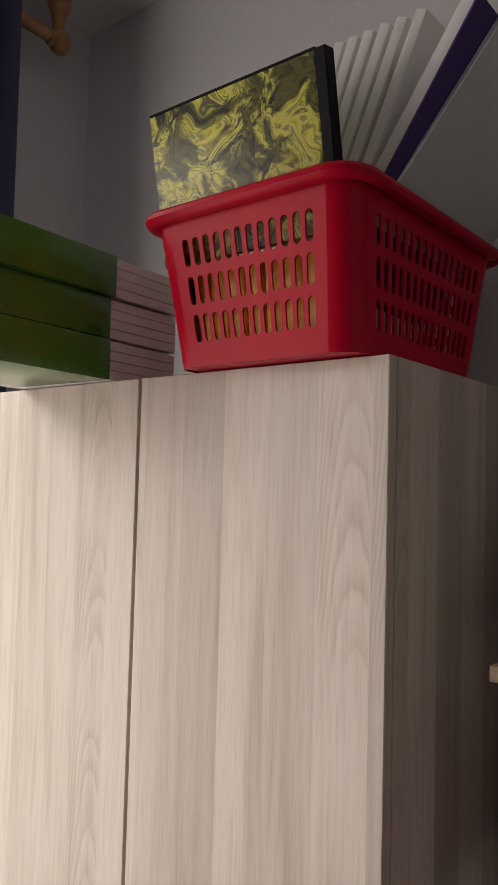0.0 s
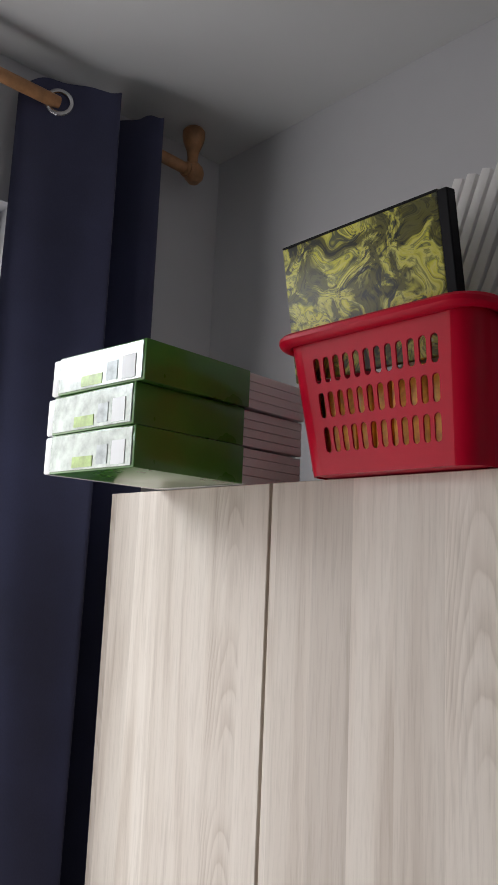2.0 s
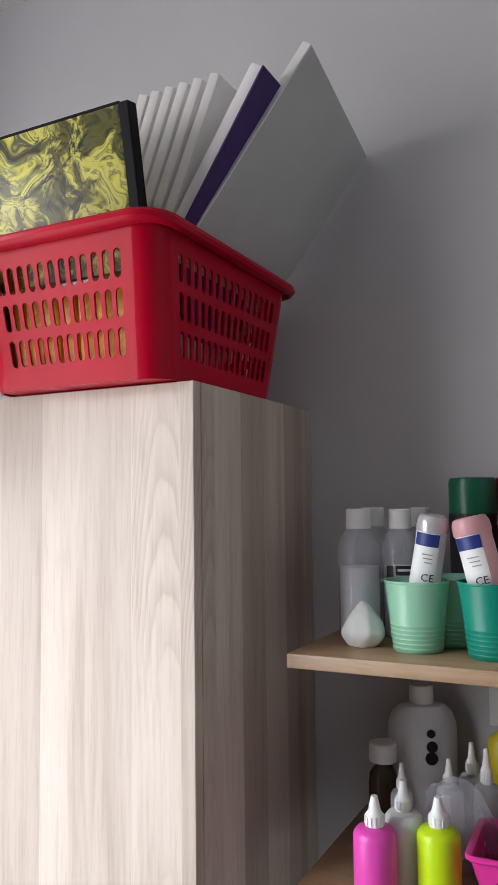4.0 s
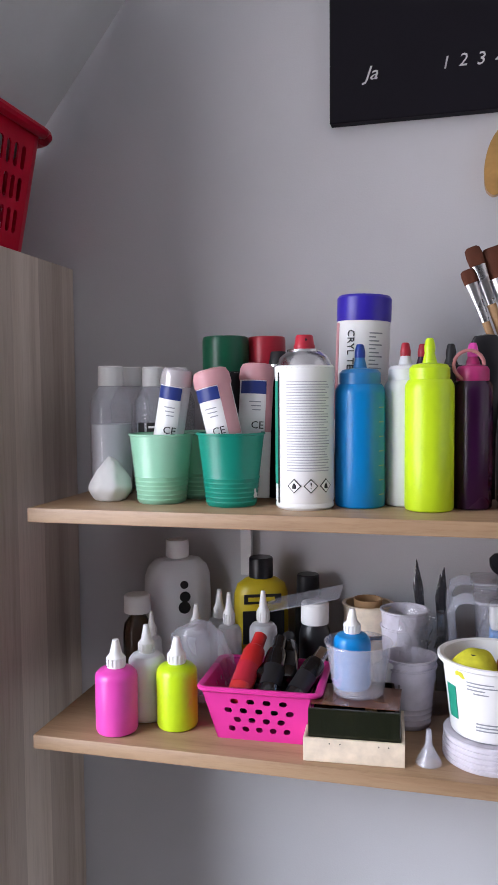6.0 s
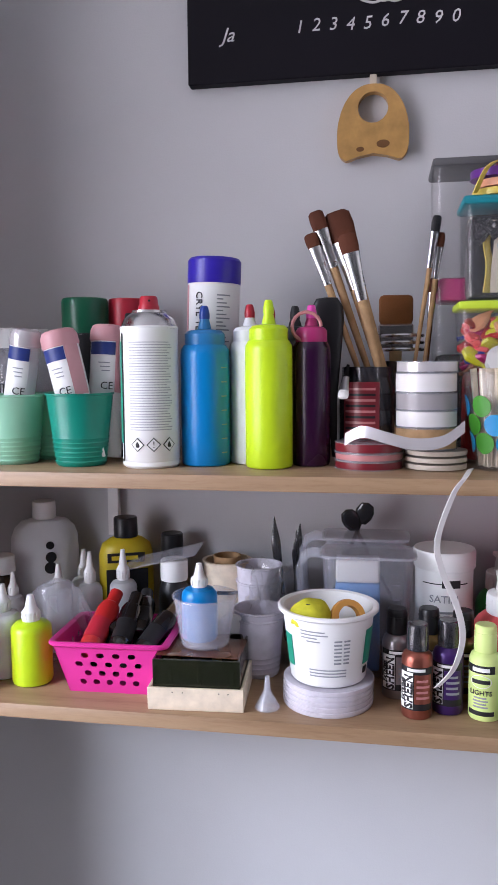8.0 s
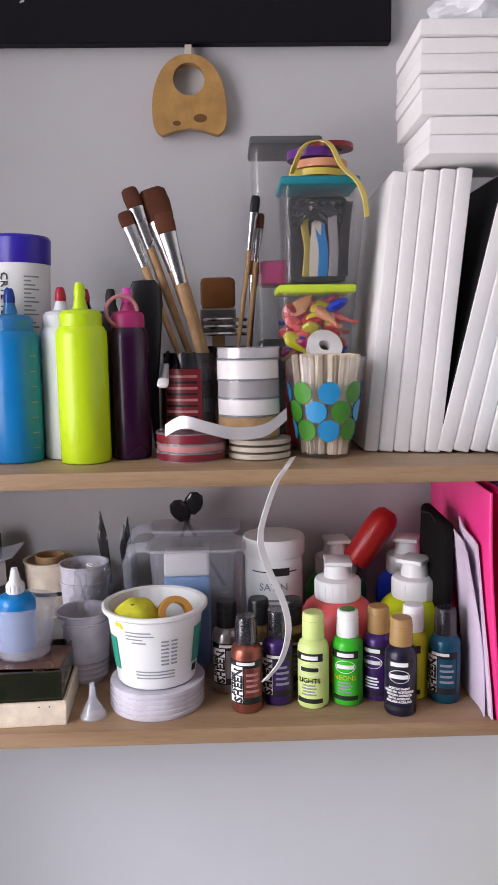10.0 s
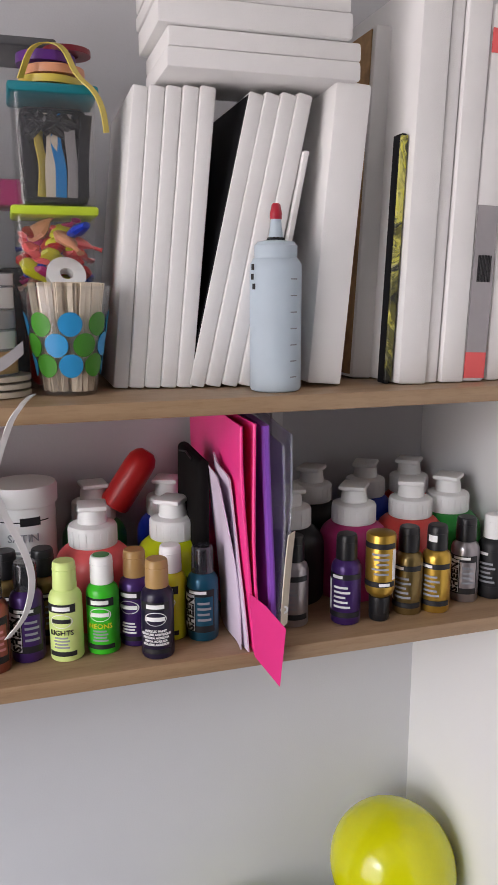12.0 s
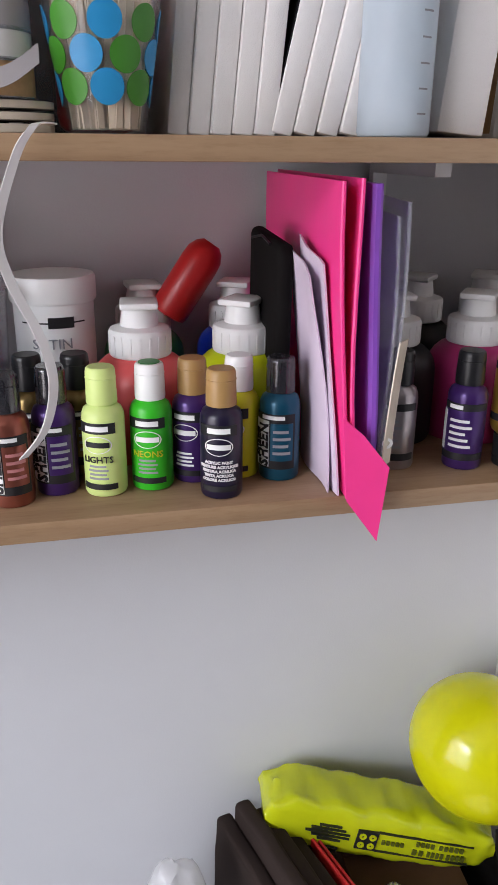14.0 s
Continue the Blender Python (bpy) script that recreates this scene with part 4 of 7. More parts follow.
def storage_box(x, y, z, w, h, lid, label, yaw=0, d=None, taper=0.9):
    """A clear stacking box, slightly narrower below, with a coloured lid."""
    d = d or w
    b = thing("storage_box", pose(x, y, z, 0, 0, yaw), label, "storage box", "clear storage boxes")
    bm = bmesh.new()
    loops = []
    for ww, dd, zz in ((w * taper, d * taper, 0), (w, d, h - 0.008), (w - 0.003, d - 0.003, h - 0.008), (w * taper - 0.003, d * taper - 0.003, 0.0015)):
        ring = []
        for cx, cy, a0 in ((1, 1, 0), (-1, 1, 90), (-1, -1, 180), (1, -1, 270)):
            for k in range(4):
                a = radians(a0 + k * 30)
                ring.append(bm.verts.new((cx * (ww / 2 - 0.008) + 0.008 * math.cos(a), cy * (dd / 2 - 0.008) + 0.008 * math.sin(a), zz)))
        loops.append(ring)
    for r0, r1 in zip(loops, loops[1:]):
        for i in range(16):
            bm.faces.new((r0[i], r0[(i + 1) % 16], r1[(i + 1) % 16], r1[i]))
    bm.faces.new(loops[0][::-1])
    bm.faces.new(loops[-1])
    part("tub", bm, M["clear"], b, "clear plastic tub")
    l = box(-w / 2 - 0.003, -d / 2 - 0.003, h - 0.010, w / 2 + 0.003, d / 2 + 0.003, h, 0.0035, 2)
    part("lid", l, M[lid], b)
    return b

# ---- upper shelf ----
colour("dot_green", (0.05, 0.26, 0.02), 0.4)
colour("dot_blue", (0.02, 0.28, 0.58), 0.4)
def frosted_bottle(x, y, r, h, label, fill=0.55):
    b = thing("frosted_bottle", pose(x, y, S1, 0, 0, facing(x, y)), label, "bottle", "frosted bottles")
    part("body", lathe(rounded(r, 0, h * 0.66, 0.004) + [(r * 0.97, h * 0.72), (r * 0.8, h * 0.79), (r * 0.58, h * 0.835), (r * 0.5, h * 0.85), (0, h * 0.85)], 32), M["clear_milky"], b)
    part("contents", lathe([(0, 0.002), (r - 0.0025, 0.003), (r - 0.0025, h * fill), (0, h * fill)], 28), M["milky"], b, "white liquid")
    part("screw_cap", lathe([(0, h * 0.845), (r * 0.58, h * 0.845), (r * 0.6, h * 0.86), (r * 0.58, h * 0.99), (r * 0.53, h), (0, h)], 28), M["white"], b)
    return b


frosted_bottle(0.358, 1.150, 0.029, 0.175, "frosted plastic bottle with white cap and white liquid")
frosted_bottle(0.356, 1.222, 0.028, 0.176, "frosted plastic bottle with white cap standing behind", 0.4)
fb = frosted_bottle(0.408, 1.180, 0.026, 0.174, "frosted plastic bottle with white cap and black label")
part("label", arc_patch(0.0262, -60, -38, 0.062, 0.098), M["ink"], fb, "black label")
part("label", arc_patch(0.0262, -30, 30, 0.085, 0.098), M["ink"], fb, "black label")
part("print_line", arc_patch(0.0269, -24, 24, 0.0905, 0.0935), M["label_white"], fb)
frosted_bottle(0.421, 1.240, 0.026, 0.175, "frosted plastic bottle with white cap at the wall", 0.35)

bag = thing("powder_bag", pose(0.379, 1.098, S1), "small knotted white plastic bag of powder", "bag")
bm = bmesh.new()
bmesh.ops.create_icosphere(bm, subdivisions=4, radius=1)
for v in bm.verts:
    c = v.co.copy()
    n = noise.noise(c * 2.2) * 0.09 + noise.noise(c * 5) * 0.03
    taper = 1.0 if c.z < -0.2 else 1 - 0.46 * (c.z + 0.2)
    v.co = Vector((c.x * 0.029 * taper * (1 + n), c.y * 0.027 * taper * (1 + n), max(0, 0.024 + c.z * 0.032 * (1 + n * 0.8))))
part("bag_film", bm, M["white"], bag)

cup = tapered_cup("measuring_cup", 0.451, 1.094, 0.0305, 0.0395, 0.087, "clear_mint", "translucent mint green plastic measuring cup holding tubes", S1, rings=6, group="green cups")
part("contents", lathe([(0, 0.004), (0.029, 0.004), (0.0325, 0.04), (0, 0.042)], 26), M["cup_mint"], cup)
tapered_cup("measuring_cup", 0.486, 1.150, 0.0305, 0.0395, 0.087, "clear_mint", "translucent mint green plastic cup standing behind", S1, rings=6, group="green cups")
tapered_cup("measuring_cup", 0.545, 1.085, 0.0305, 0.0405, 0.089, "cup_green", "deep sea-green plastic cup holding pink paint tubes", S1, rings=6, group="green cups")
paint_tube(0.447, 1.094, S1 + 0.005, (3, 10), 8, "satin_silver", "white and navy paint tube leaning in the mint cup", 0.0185, 0.148)
paint_tube(0.557, 1.080, S1 + 0.006, (2, -13), -10, "pink_tube", "pink-capped white paint tube leaning in the green cup", 0.0215, 0.146)
paint_tube(0.563, 1.112, S1 + 0.006, (-4, 3), 12, "pink_tube", "pink-capped white paint tube standing in the green cup", 0.0205, 0.150)
spray_can(0.499, 1.226, 0.0325, 0.168, "spray can with a dark green cap", S1, "ink", "cap_green", None, 0.048)
spray_can(0.553, 1.250, 0.0265, 0.172, "spray can with a red cap", S1, "cap_red", "cap_red", None, 0.044)
spray_can(0.585, 1.178, 0.0255, 0.155, "dark spray can with a bare metal top", S1, "charcoal", None, "ink")
sc = spray_can(0.637, 1.081, 0.0345, 0.168, "white spray can with red button and hazard diamonds", S1, "label_white", None, "cap_red")
R = 0.0347
part("green_panel", arc_patch(R, -88, -72, 0.03, 0.150), M["green_print"], sc)
part("dark_edge", arc_patch(R + 0.0004, -70, -67, 0.008, 0.160), M["ink"], sc)
for k in range(34):
    part("print_line", arc_patch(R, -46, random.uniform(30, 44), 0.046 + k * 0.0031, 0.0470 + k * 0.0031, seg=6), M["ink_pale"], sc)
for i, sign in enumerate(("\u25b2", "!", "L")):
    a = -30 + i * 32
    for s, mat, off in ((0.0085, "ink", 0.0004), (0.0070, "label_white", 0.0008)):
        dm = bmesh.new()
        vs = [dm.verts.new((s * math.cos(k * math.pi / 2), 0, 0.029 + s * math.sin(k * math.pi / 2))) for k in range(4)]
        f = dm.faces.new(vs)
        e = bmesh.ops.extrude_face_region(dm, geom=[f])
        bmesh.ops.translate(dm, verts=[v for v in e["geom"] if isinstance(v, bmesh.types.BMVert)], vec=(0, -0.0004, 0))
        for v in dm.verts:
            ang, rr = radians(a - 90) + v.co.x / R, R + off - v.co.y
            v.co = Vector((rr * math.cos(ang), rr * math.sin(ang), v.co.z))
        part("hazard_diamond", dm, M[mat], sc)
    if sign == "!":
        part("lettering", lettering("!", 0.011, Matrix.Translation((R * radians(a), -0.0012, 0.029)), R), M["ink"], sc)
    else:
        part("pictogram", lathe([(0, 0), (0.0028, 0.0006), (0.0022, 0.004), (0.0006, 0.007), (0, 0.007)], 10, m=Matrix.Rotation(radians(a), 4, "Z") @ Matrix.Translation((0, -R - 0.0006, 0.0255)) @ Matrix.Diagonal((1, 0.3, 1, 1))), M["ink"], sc)

tb = thing("acrylic_tube", pose(0.690, 1.170, S1 + 0.001, 0, 2, facing(0.69, 1.17)), "large white acrylic paint tube with a royal blue cap", "paint tube")
part("tube", lathe(rounded(0.0335, 0, 0.226, 0.003) + [(0.032, 0.228), (0, 0.228)], 34), M["label_white"], tb)
colour("royal_blue", (0.035, 0.02, 0.36), 0.3)
part("cap", lathe([(0.0342, 0.224), (0.0345, 0.226), (0.0345, 0.253), (0.032, 0.2565), (0, 0.2565)], 34), M["royal_blue"], tb)
part("pink_edge", arc_patch(0.0337, -90, -72, 0.10, 0.222), M["pink_tube"], tb)
part("lettering", lettering("CRYL TE", 0.013, Matrix.Translation((-0.021, -0.0008, 0.188)) @ Matrix.Rotation(radians(90), 4, "Y"), 0.0337), M["ink"], tb)
for k in range(13):
    part("print_line", arc_patch(0.0337, 4, 34 - 8 * (k % 3), 0.150 + k * 0.0048, 0.1516 + k * 0.0048, seg=4), M["ink_grey"], tb)

colour("blue_cap", (0.03, 0.21, 0.50), 0.3)
squeeze_bottle("squeeze_bottle", 0.700, 1.103, 0.0298, 0.146, 0.193, "blue_fluid", "blue_cap", "blue_deep", "bright blue squeeze bottle with a dark blue nozzle", S1, ticks=True)
squeeze_bottle("squeeze_bottle", 0.752, 1.124, 0.0250, 0.150, 0.195, "milky", "milky", "cap_red", "milky white squeeze bottle with a red tip", S1)
squeeze_bottle("squeeze_bottle", 0.781, 1.086, 0.0279, 0.150, 0.197, "lime_fluid", "lime_fluid", "lime_fluid", "neon lime squeeze bottle", S1)
squeeze_bottle("squeeze_bottle", 0.771, 1.170, 0.0260, 0.150, 0.196, "purple_dark", "purple_dark", "cap_red", "dark squeeze bottle with a red tip standing behind", S1)
squeeze_bottle("squeeze_bottle", 0.805, 1.150, 0.0250, 0.150, 0.194, "ink", "ink", "ink", "black squeeze bottle standing behind", S1)
pb = squeeze_bottle("squeeze_bottle", 0.829, 1.110, 0.0230, 0.148, 0.192, "purple_dark", "magenta", "pink_fluid", "deep purple squeeze bottle with a magenta tip and pink loop", S1)
ring = [(0.017 * math.cos(a) - 0.006, -0.012, 0.166 + 0.017 * math.sin(a)) for a in [k * math.pi / 9 for k in range(17)]]
part("loop", tube(ring, 0.0022, 8), M["satin_pink"], pb, "pink plastic loop")
sp = thing("palette_knife", pose(0.850, 1.150, S1 + 0.1, 0, -3, 8), "palette knife with a broad black handle", "palette knife")
part("handle", lathe([(0, -0.095), (0.003, -0.095), (0.007, -0.02), (0.014, 0.03), (0.020, 0.075), (0.0195, 0.092), (0.013, 0.103), (0, 0.1045)], 20, squash=0.3), M["black"], sp)

jar = thing("brush_jar", pose(0.896, 1.160, S1), "dark glass jar of brushes with a red printed label", "jar")
part("glass", lathe([(0, 0), (0.034, 0), (0.037, 0.004), (0.037, 0.09), (0.033, 0.105), (0.033, 0.118), (0.0315, 0.118), (0.0315, 0.104), (0.0345, 0.088), (0.0345, 0.006), (0, 0.005)], 34), M["clear_dark"], jar)
part("label", arc_patch(0.0373, -50, 22, 0.018, 0.100), M["satin_maroon"], jar, "dark red and pink printed label")
for k in range(11):
    part("print_line", arc_patch(0.0382, -44, 14, 0.022 + k * 0.0068, 0.0248 + k * 0.0068, seg=5), M["ink" if k % 2 else "satin_pink"], jar)
brush((0.925, 1.165, S1 + 0.03), (0.828, 1.165, 1.581), 0.019, 0.05, 0.024, "wood_raw", "bristle", "flat brush with tan bristles and raw wooden handle")
brush((0.938, 1.175, S1 + 0.03), (0.853, 1.172, 1.581), 0.034, 0.062, 0.038, "wood_raw", "bristle", "wide flat brush with dark bristles and brown lacquered handle")
brush((0.915, 1.150, S1 + 0.03), (0.822, 1.160, 1.553), 0.016, 0.05, 0.018, "wood_raw", "bristle", "narrow flat brush with raw wooden handle")
brush((0.930, 1.145, S1 + 0.03), (0.868, 1.150, 1.55), 0.022, 0.06, 0.024, "wood_raw", "bristle", "flat brush with dark bristles in the jar")
brush((0.872, 1.130, S1 + 0.12), (0.868, 1.085, S1 + 0.082), 0.012, 0.025, 0.012, "charcoal", "satin_white", "small brush hanging over with a white tip")
b2 = thing("brush_jar", pose(0.938, 1.222, S1), "glass jar of brushes at the wall", "jar")
part("glass", lathe([(0, 0), (0.030, 0), (0.032, 0.004), (0.032, 0.125), (0.0305, 0.125), (0.0305, 0.006), (0, 0.005)], 30), M["clear_dark"], b2)
for z0 in (0.138, 0.147, 0.156):
    part("band", lathe([(0.0285, z0), (0.0295, z0 + 0.002), (0.0285, z0 + 0.004)], 30), M["steel"], b2)
blk = thing("block_brush", pose(0.930, 1.222, S1 + 0.006), "wide brush with a brown wooden block head", "brush")
part("bristles", box(-0.022, -0.008, 0.166, 0.022, 0.008, 0.205, 0.006, 2), M["bristle_tan"], blk)
part("ferrule", box(-0.0225, -0.0085, 0.135, 0.0225, 0.0085, 0.167, 0.002, 1), M["steel"], blk)
part("handle", box(-0.008, -0.006, 0.0, 0.008, 0.006, 0.136, 0.003, 2), M["wood_raw"], blk)
brush((0.941, 1.195, S1 + 0.03), (0.979, 1.190, 1.575), 0.011, 0.045, 0.02, "wood_raw", "ink", "long thin brush with raw wooden handle")
brush((0.956, 1.200, S1 + 0.03), (0.984, 1.195, 1.555), 0.011, 0.04, 0.018, "wood_raw", "bristle", "long thin brush with raw wooden handle")
brush((0.962, 1.205, S1 + 0.03), (0.977, 1.21, 1.50), 0.012, 0.04, 0.018, "handle_brown", "bristle", "thin brush with brown lacquered handle")

for z, h, mat, lab in ((0, 0.010, "satin_maroon", "low spool of dark red ribbon"), (0.0102, 0.009, "satin_pink", "low spool of dusty pink ribbon"), (0.0195, 0.012, "satin_maroon", "low spool of dark red ribbon")):
    ribbon_spool(0.898 + 0.001 * random.random(), 1.099, S1 + z, 0.0405, h, mat, lab)
for z, h, mat, lab in ((0, 0.008, "satin_cream", "spool of cream satin ribbon"), (0.0082, 0.0075, "satin_cream", "spool of cream satin ribbon"), (0.016, 0.0075, "satin_cream", "spool of cream satin ribbon")):
    ribbon_spool(0.974 + 0.002 * random.random(), 1.100, S1 + z, 0.0365, h, mat, lab, False)
for z, h, mat, lab in ((0.0238, 0.025, "wood_raw", "spool of brown ribbon"), (0.049, 0.0195, "satin_white", "spool of white lettered satin ribbon"), (0.0687, 0.020, "satin_grey", "spool of grey satin ribbon"),
                       (0.0889, 0.0225, "satin_white", "spool of white satin ribbon"), (0.1116, 0.013, "satin_silver", "spool of silver patterned ribbon")):
    ribbon_spool(0.963 + 0.002 * random.random(), 1.101, S1 + z, 0.0358, h, mat, lab)
lr = thing("loose_ribbon", pose(0, 0, 0), "loose curl of silver satin ribbon over the spools", "ribbon", "loose ribbons")
part("strip", ribbon_strip([(0.872, 1.062, S1 + 0.036), (0.892, 1.052, S1 + 0.046), (0.918, 1.046, S1 + 0.040), (0.948, 1.048, S1 + 0.033), (0.980, 1.052, S1 + 0.036), (1.004, 1.062, S1 + 0.052)], (0, 0.003, 0.013), "satin_silver"), M["satin_silver"], lr)
hr = thing("loose_ribbon", pose(0, 0, 0), "cream satin ribbon hanging down over the shelf edge", "ribbon", "loose ribbons")
part("strip", ribbon_strip([(1.010, 1.050, S1 + 0.006), (1.004, 1.020, S1 + 0.006), (0.998, 0.998, S1 + 0.003), (0.986, 0.994, 1.255), (0.971, 0.985, 1.21), (0.976, 0.985, 1.178), (0.992, 0.984, 1.14), (0.998, 0.983, 1.108), (0.990, 0.983, 1.075), (0.973, 0.982, 1.054)], (0.0062, 0.003, 0.001), "satin_cream"), M["satin_white"], hr)

storage_box(1.016, 1.238, S1, 0.082, 0.375, "grey_lid", "tall clear storage box with a grey lid", 0, 0.09, 0.86)
pk = thing("magenta_scoop", pose(1.016, 1.238, S1 + 0.2), "magenta plastic scoop inside the tall box", "scoop")
part("scoop", box(-0.034, -0.035, 0.0, 0.03, 0.03, 0.03, 0.006, 2), M["magenta"], pk)
dkf = thing("dark_filling", pose(1.016, 1.238, S1 + 0.003), "dark craft bits filling the tall box", "craft bits")
part("filling", box(-0.033, -0.036, 0.0, 0.033, 0.036, 0.13, 0.008, 2), M["charcoal"], dkf)
storage_box(1.046, 1.172, S1, 0.085, 0.195, "lime_lid", "clear storage box of balloons with a lime lid", 0, 0.08, 0.86)
storage_box(1.050, 1.172, S1 + 0.196, 0.086, 0.12, "teal_lid", "clear storage box of ribbons with a teal lid", 0, 0.08, 0.94)
cols = ["red_paint", "coral", "yellow_paint", "red_paint", "blue_paint", "coral", "satin_peach", "magenta"]
bf2 = thing("balloon_heap", pose(1.046, 1.175, S1 + 0.003), "heap of red and pink balloons low in the clear box", "balloon")
part("heap", box(-0.033, -0.030, 0, 0.033, 0.030, 0.108, 0.01, 3), M["red_paint"], bf2)
for i in range(40):
    bl = thing("party_balloon", pose(1.046 + random.uniform(-0.026, 0.026), 1.172 + random.uniform(-0.031, 0.008), S1 + 0.112 + 0.064 * (i / 40), random.uniform(40, 140), random.uniform(-30, 30), random.uniform(0, 360)) @ Matrix.Scale(1.3, 4), "uninflated coloured party balloon in the clear box", "balloon", "balloons in the box")
    part("rubber", lathe([(0, -0.014), (0.006, -0.012), (0.0105, -0.003), (0.007, 0.006), (0.0028, 0.011), (0.0028, 0.018), (0.0045, 0.020), (0, 0.020)], 10, squash=0.5), M[cols[i % len(cols)]], bl)
tp = thing("tape_roll", pose(1.054, 1.136, S1 + 0.122, 58, 0, 8), "white roll of tape in the clear box", "tape roll")
part("roll", lathe([(0.007, -0.006), (0.021, -0.006), (0.021, 0.006), (0.007, 0.006), (0.007, -0.006)], 26), M["white"], tp)
for i, (mat, x) in enumerate((("satin_black", -0.03), ("satin_yellow", -0.016), ("satin_cream", -0.006), ("blue_fluid", 0.004), ("satin_grey", 0.016), ("satin_black", 0.028))):
    rs = thing("ribbon_loop", pose(1.050 + x, 1.1465, S1 + 0.205, 0, 0, random.uniform(-25, 25)), "folded ribbon standing in the teal-lidded box", "ribbon", "ribbons in the box")
    part("strip", ribbon_strip([(0, 0, 0), (0.001, -0.004, 0.03), (0.003 * (i % 3 - 1), 0.002, 0.06), (0.006 * (i % 2), 0.004, 0.085)], (0.011, 0.003, 0), mat), M[mat], rs)
tf = thing("dark_filling", pose(1.050, 1.188, S1 + 0.199), "black ribbons packed at the back of the teal-lidded box", "ribbon")
part("filling", box(-0.036, -0.030, 0, 0.036, 0.016, 0.10, 0.008, 2), M["satin_black"], tf)
db = thing("ribbon_tangle", pose(1.050, 1.16, S1 + 0.275), "dark tangle of ribbons in the box", "ribbon")
bm = bmesh.new()
for k in range(9):
    a = k * 0.7
    tube([(0.028 * math.cos(a + q * 0.9), 0.022 * math.sin(a + q * 1.1), 0.012 * math.sin(q * 2 + k)) for q in range(6)], 0.004, 6, bm)
part("strands", bm, M["satin_black"], db)
for dx, dz, r, h, mat in ((0, 0, 0.034, 0.010, "satin_yellow"), (0.004, 0.0102, 0.033, 0.011, "satin_peach"), (-0.004, 0.0215, 0.032, 0.012, "satin_purple"), (0.018, 0.0336, 0.026, 0.008, "satin_maroon")):
    ribbon_spool(1.050 + dx, 1.168, S1 + 0.317 + dz, r, h, mat, "small roll of %s ribbon on the teal lid" % mat.split("_")[1], False)
yr = thing("loose_ribbon", pose(0, 0, 0), "yellow ribbon tied over the rolls and hanging down", "ribbon", "loose ribbons")
part("strip", ribbon_strip([(1.018, 1.140, S1 + 0.320), (1.030, 1.132, S1 + 0.346), (1.047, 1.140, S1 + 0.356), (1.062, 1.135, S1 + 0.35), (1.074, 1.128, S1 + 0.325), (1.090, 1.122, S1 + 0.308), (1.098, 1.120, S1 + 0.29), (1.101, 1.119, S1 + 0.268)], (0.006, 0.006, 0.002), "satin_yellow"), M["satin_yellow"], yr)

sk = tapered_cup("stick_cup", 1.050, 1.097, 0.0285, 0.047, 0.112, "clear", "clear plastic cup with green and blue dots full of sticks", S1)
for row, z in enumerate((0.032, 0.053, 0.074)):
    for i in range(5):
        a = -88 + i * 44 + (22 if row % 2 else 0)
        rr = 0.0285 + (0.047 - 0.0285) * z / 0.112 + 0.0004
        dm = lathe([(0, 0), (0.0122, 0), (0.0122, 0.0006), (0, 0.0006)], 22, m=Matrix.Rotation(radians(90), 4, "X"))
        for v in dm.verts:
            ang, q = radians(a - 90) + v.co.x / rr, rr - v.co.y + v.co.z * 0.16
            v.co = Vector((q * math.cos(ang), q * math.sin(ang), z + v.co.z))
        part("dot", dm, M["dot_green" if (i + row) % 2 else "dot_blue"], sk)
stick = box(-0.0048, -0.0009, 0, 0.0046, 0.0009, 0.112, 0.0008, 1)
for v in stick.verts:
    if v.co.z > 0.109 or v.co.z < 0.003:
        v.co.x *= 0.6
stick_mesh = mesh_of("stick", stick, M["wood_pale"])
for i in range(64):
    a, q = random.uniform(0, 2 * math.pi), 0.025 * math.sqrt(random.random())
    st = new("craft_stick", stick_mesh)
    bx, by = q * math.cos(a), q * math.sin(a)
    st.matrix_world = Matrix.Translation((1.050 + bx, 1.097 + by, S1 + 0.004)) @ Matrix.Rotation(-by * 5 + 0.01, 4, "X") @ Matrix.Rotation(bx * 5 + random.uniform(-0.03, 0.04), 4, "Y") @ Matrix.Rotation(random.uniform(-0.8, 0.8), 4, "Z")
    tagged(st, "pale wooden craft stick standing in the cup", "craft stick", "craft sticks")

GC = "canvases on the upper shelf"
for i in range(5):
    canvas_slab("blank_canvas", 0.0168, 0.195, 0.316, pose(1.106 + 0.0172 * i, 1.112 - 0.004 * i, S1 + 0.0012, 0, 5.8, 0.4 * (i % 3 - 1)), "blank white stretched canvas standing on the shelf", GC)
for i in range(4):
    lc = canvas_slab("blank_canvas", 0.0172, 0.20, 0.318, pose(1.188 + 0.0183 * i, 1.094 - 0.003 * i, S1 + 0.002, 0, 13 - 0.2 * i, 0.5 * (i % 2)), "blank white canvas leaning against its neighbour", GC)
    # the first one's left face lies in shade, put in as a black panel
    if i == 0:
        part("coloured_face", box(-0.0102, 0.003, 0.004, -0.0088, 0.196, 0.314), M["black_card"], lc, "black panel standing in for the shaded face")
canvas_slab("canvas_board", 0.006, 0.16, 0.258, pose(1.2605, 1.080, S1 + 0.001, 0, 11.2, 0), "thin white canvas board leaning", GC)
canvas_slab("canvas_board", 0.009, 0.16, 0.09, pose(1.258, 1.082, S1 + 0.001, 0, 10, 0), "small bluish grey board leaning", GC, M["satin_grey"])
canvas_slab("deep_canvas", 0.040, 0.225, 0.320, pose(1.328, 1.064, S1 + 0.0035, 0, 5.2, -3), "thick white deep-edge canvas standing on the shelf", GC)
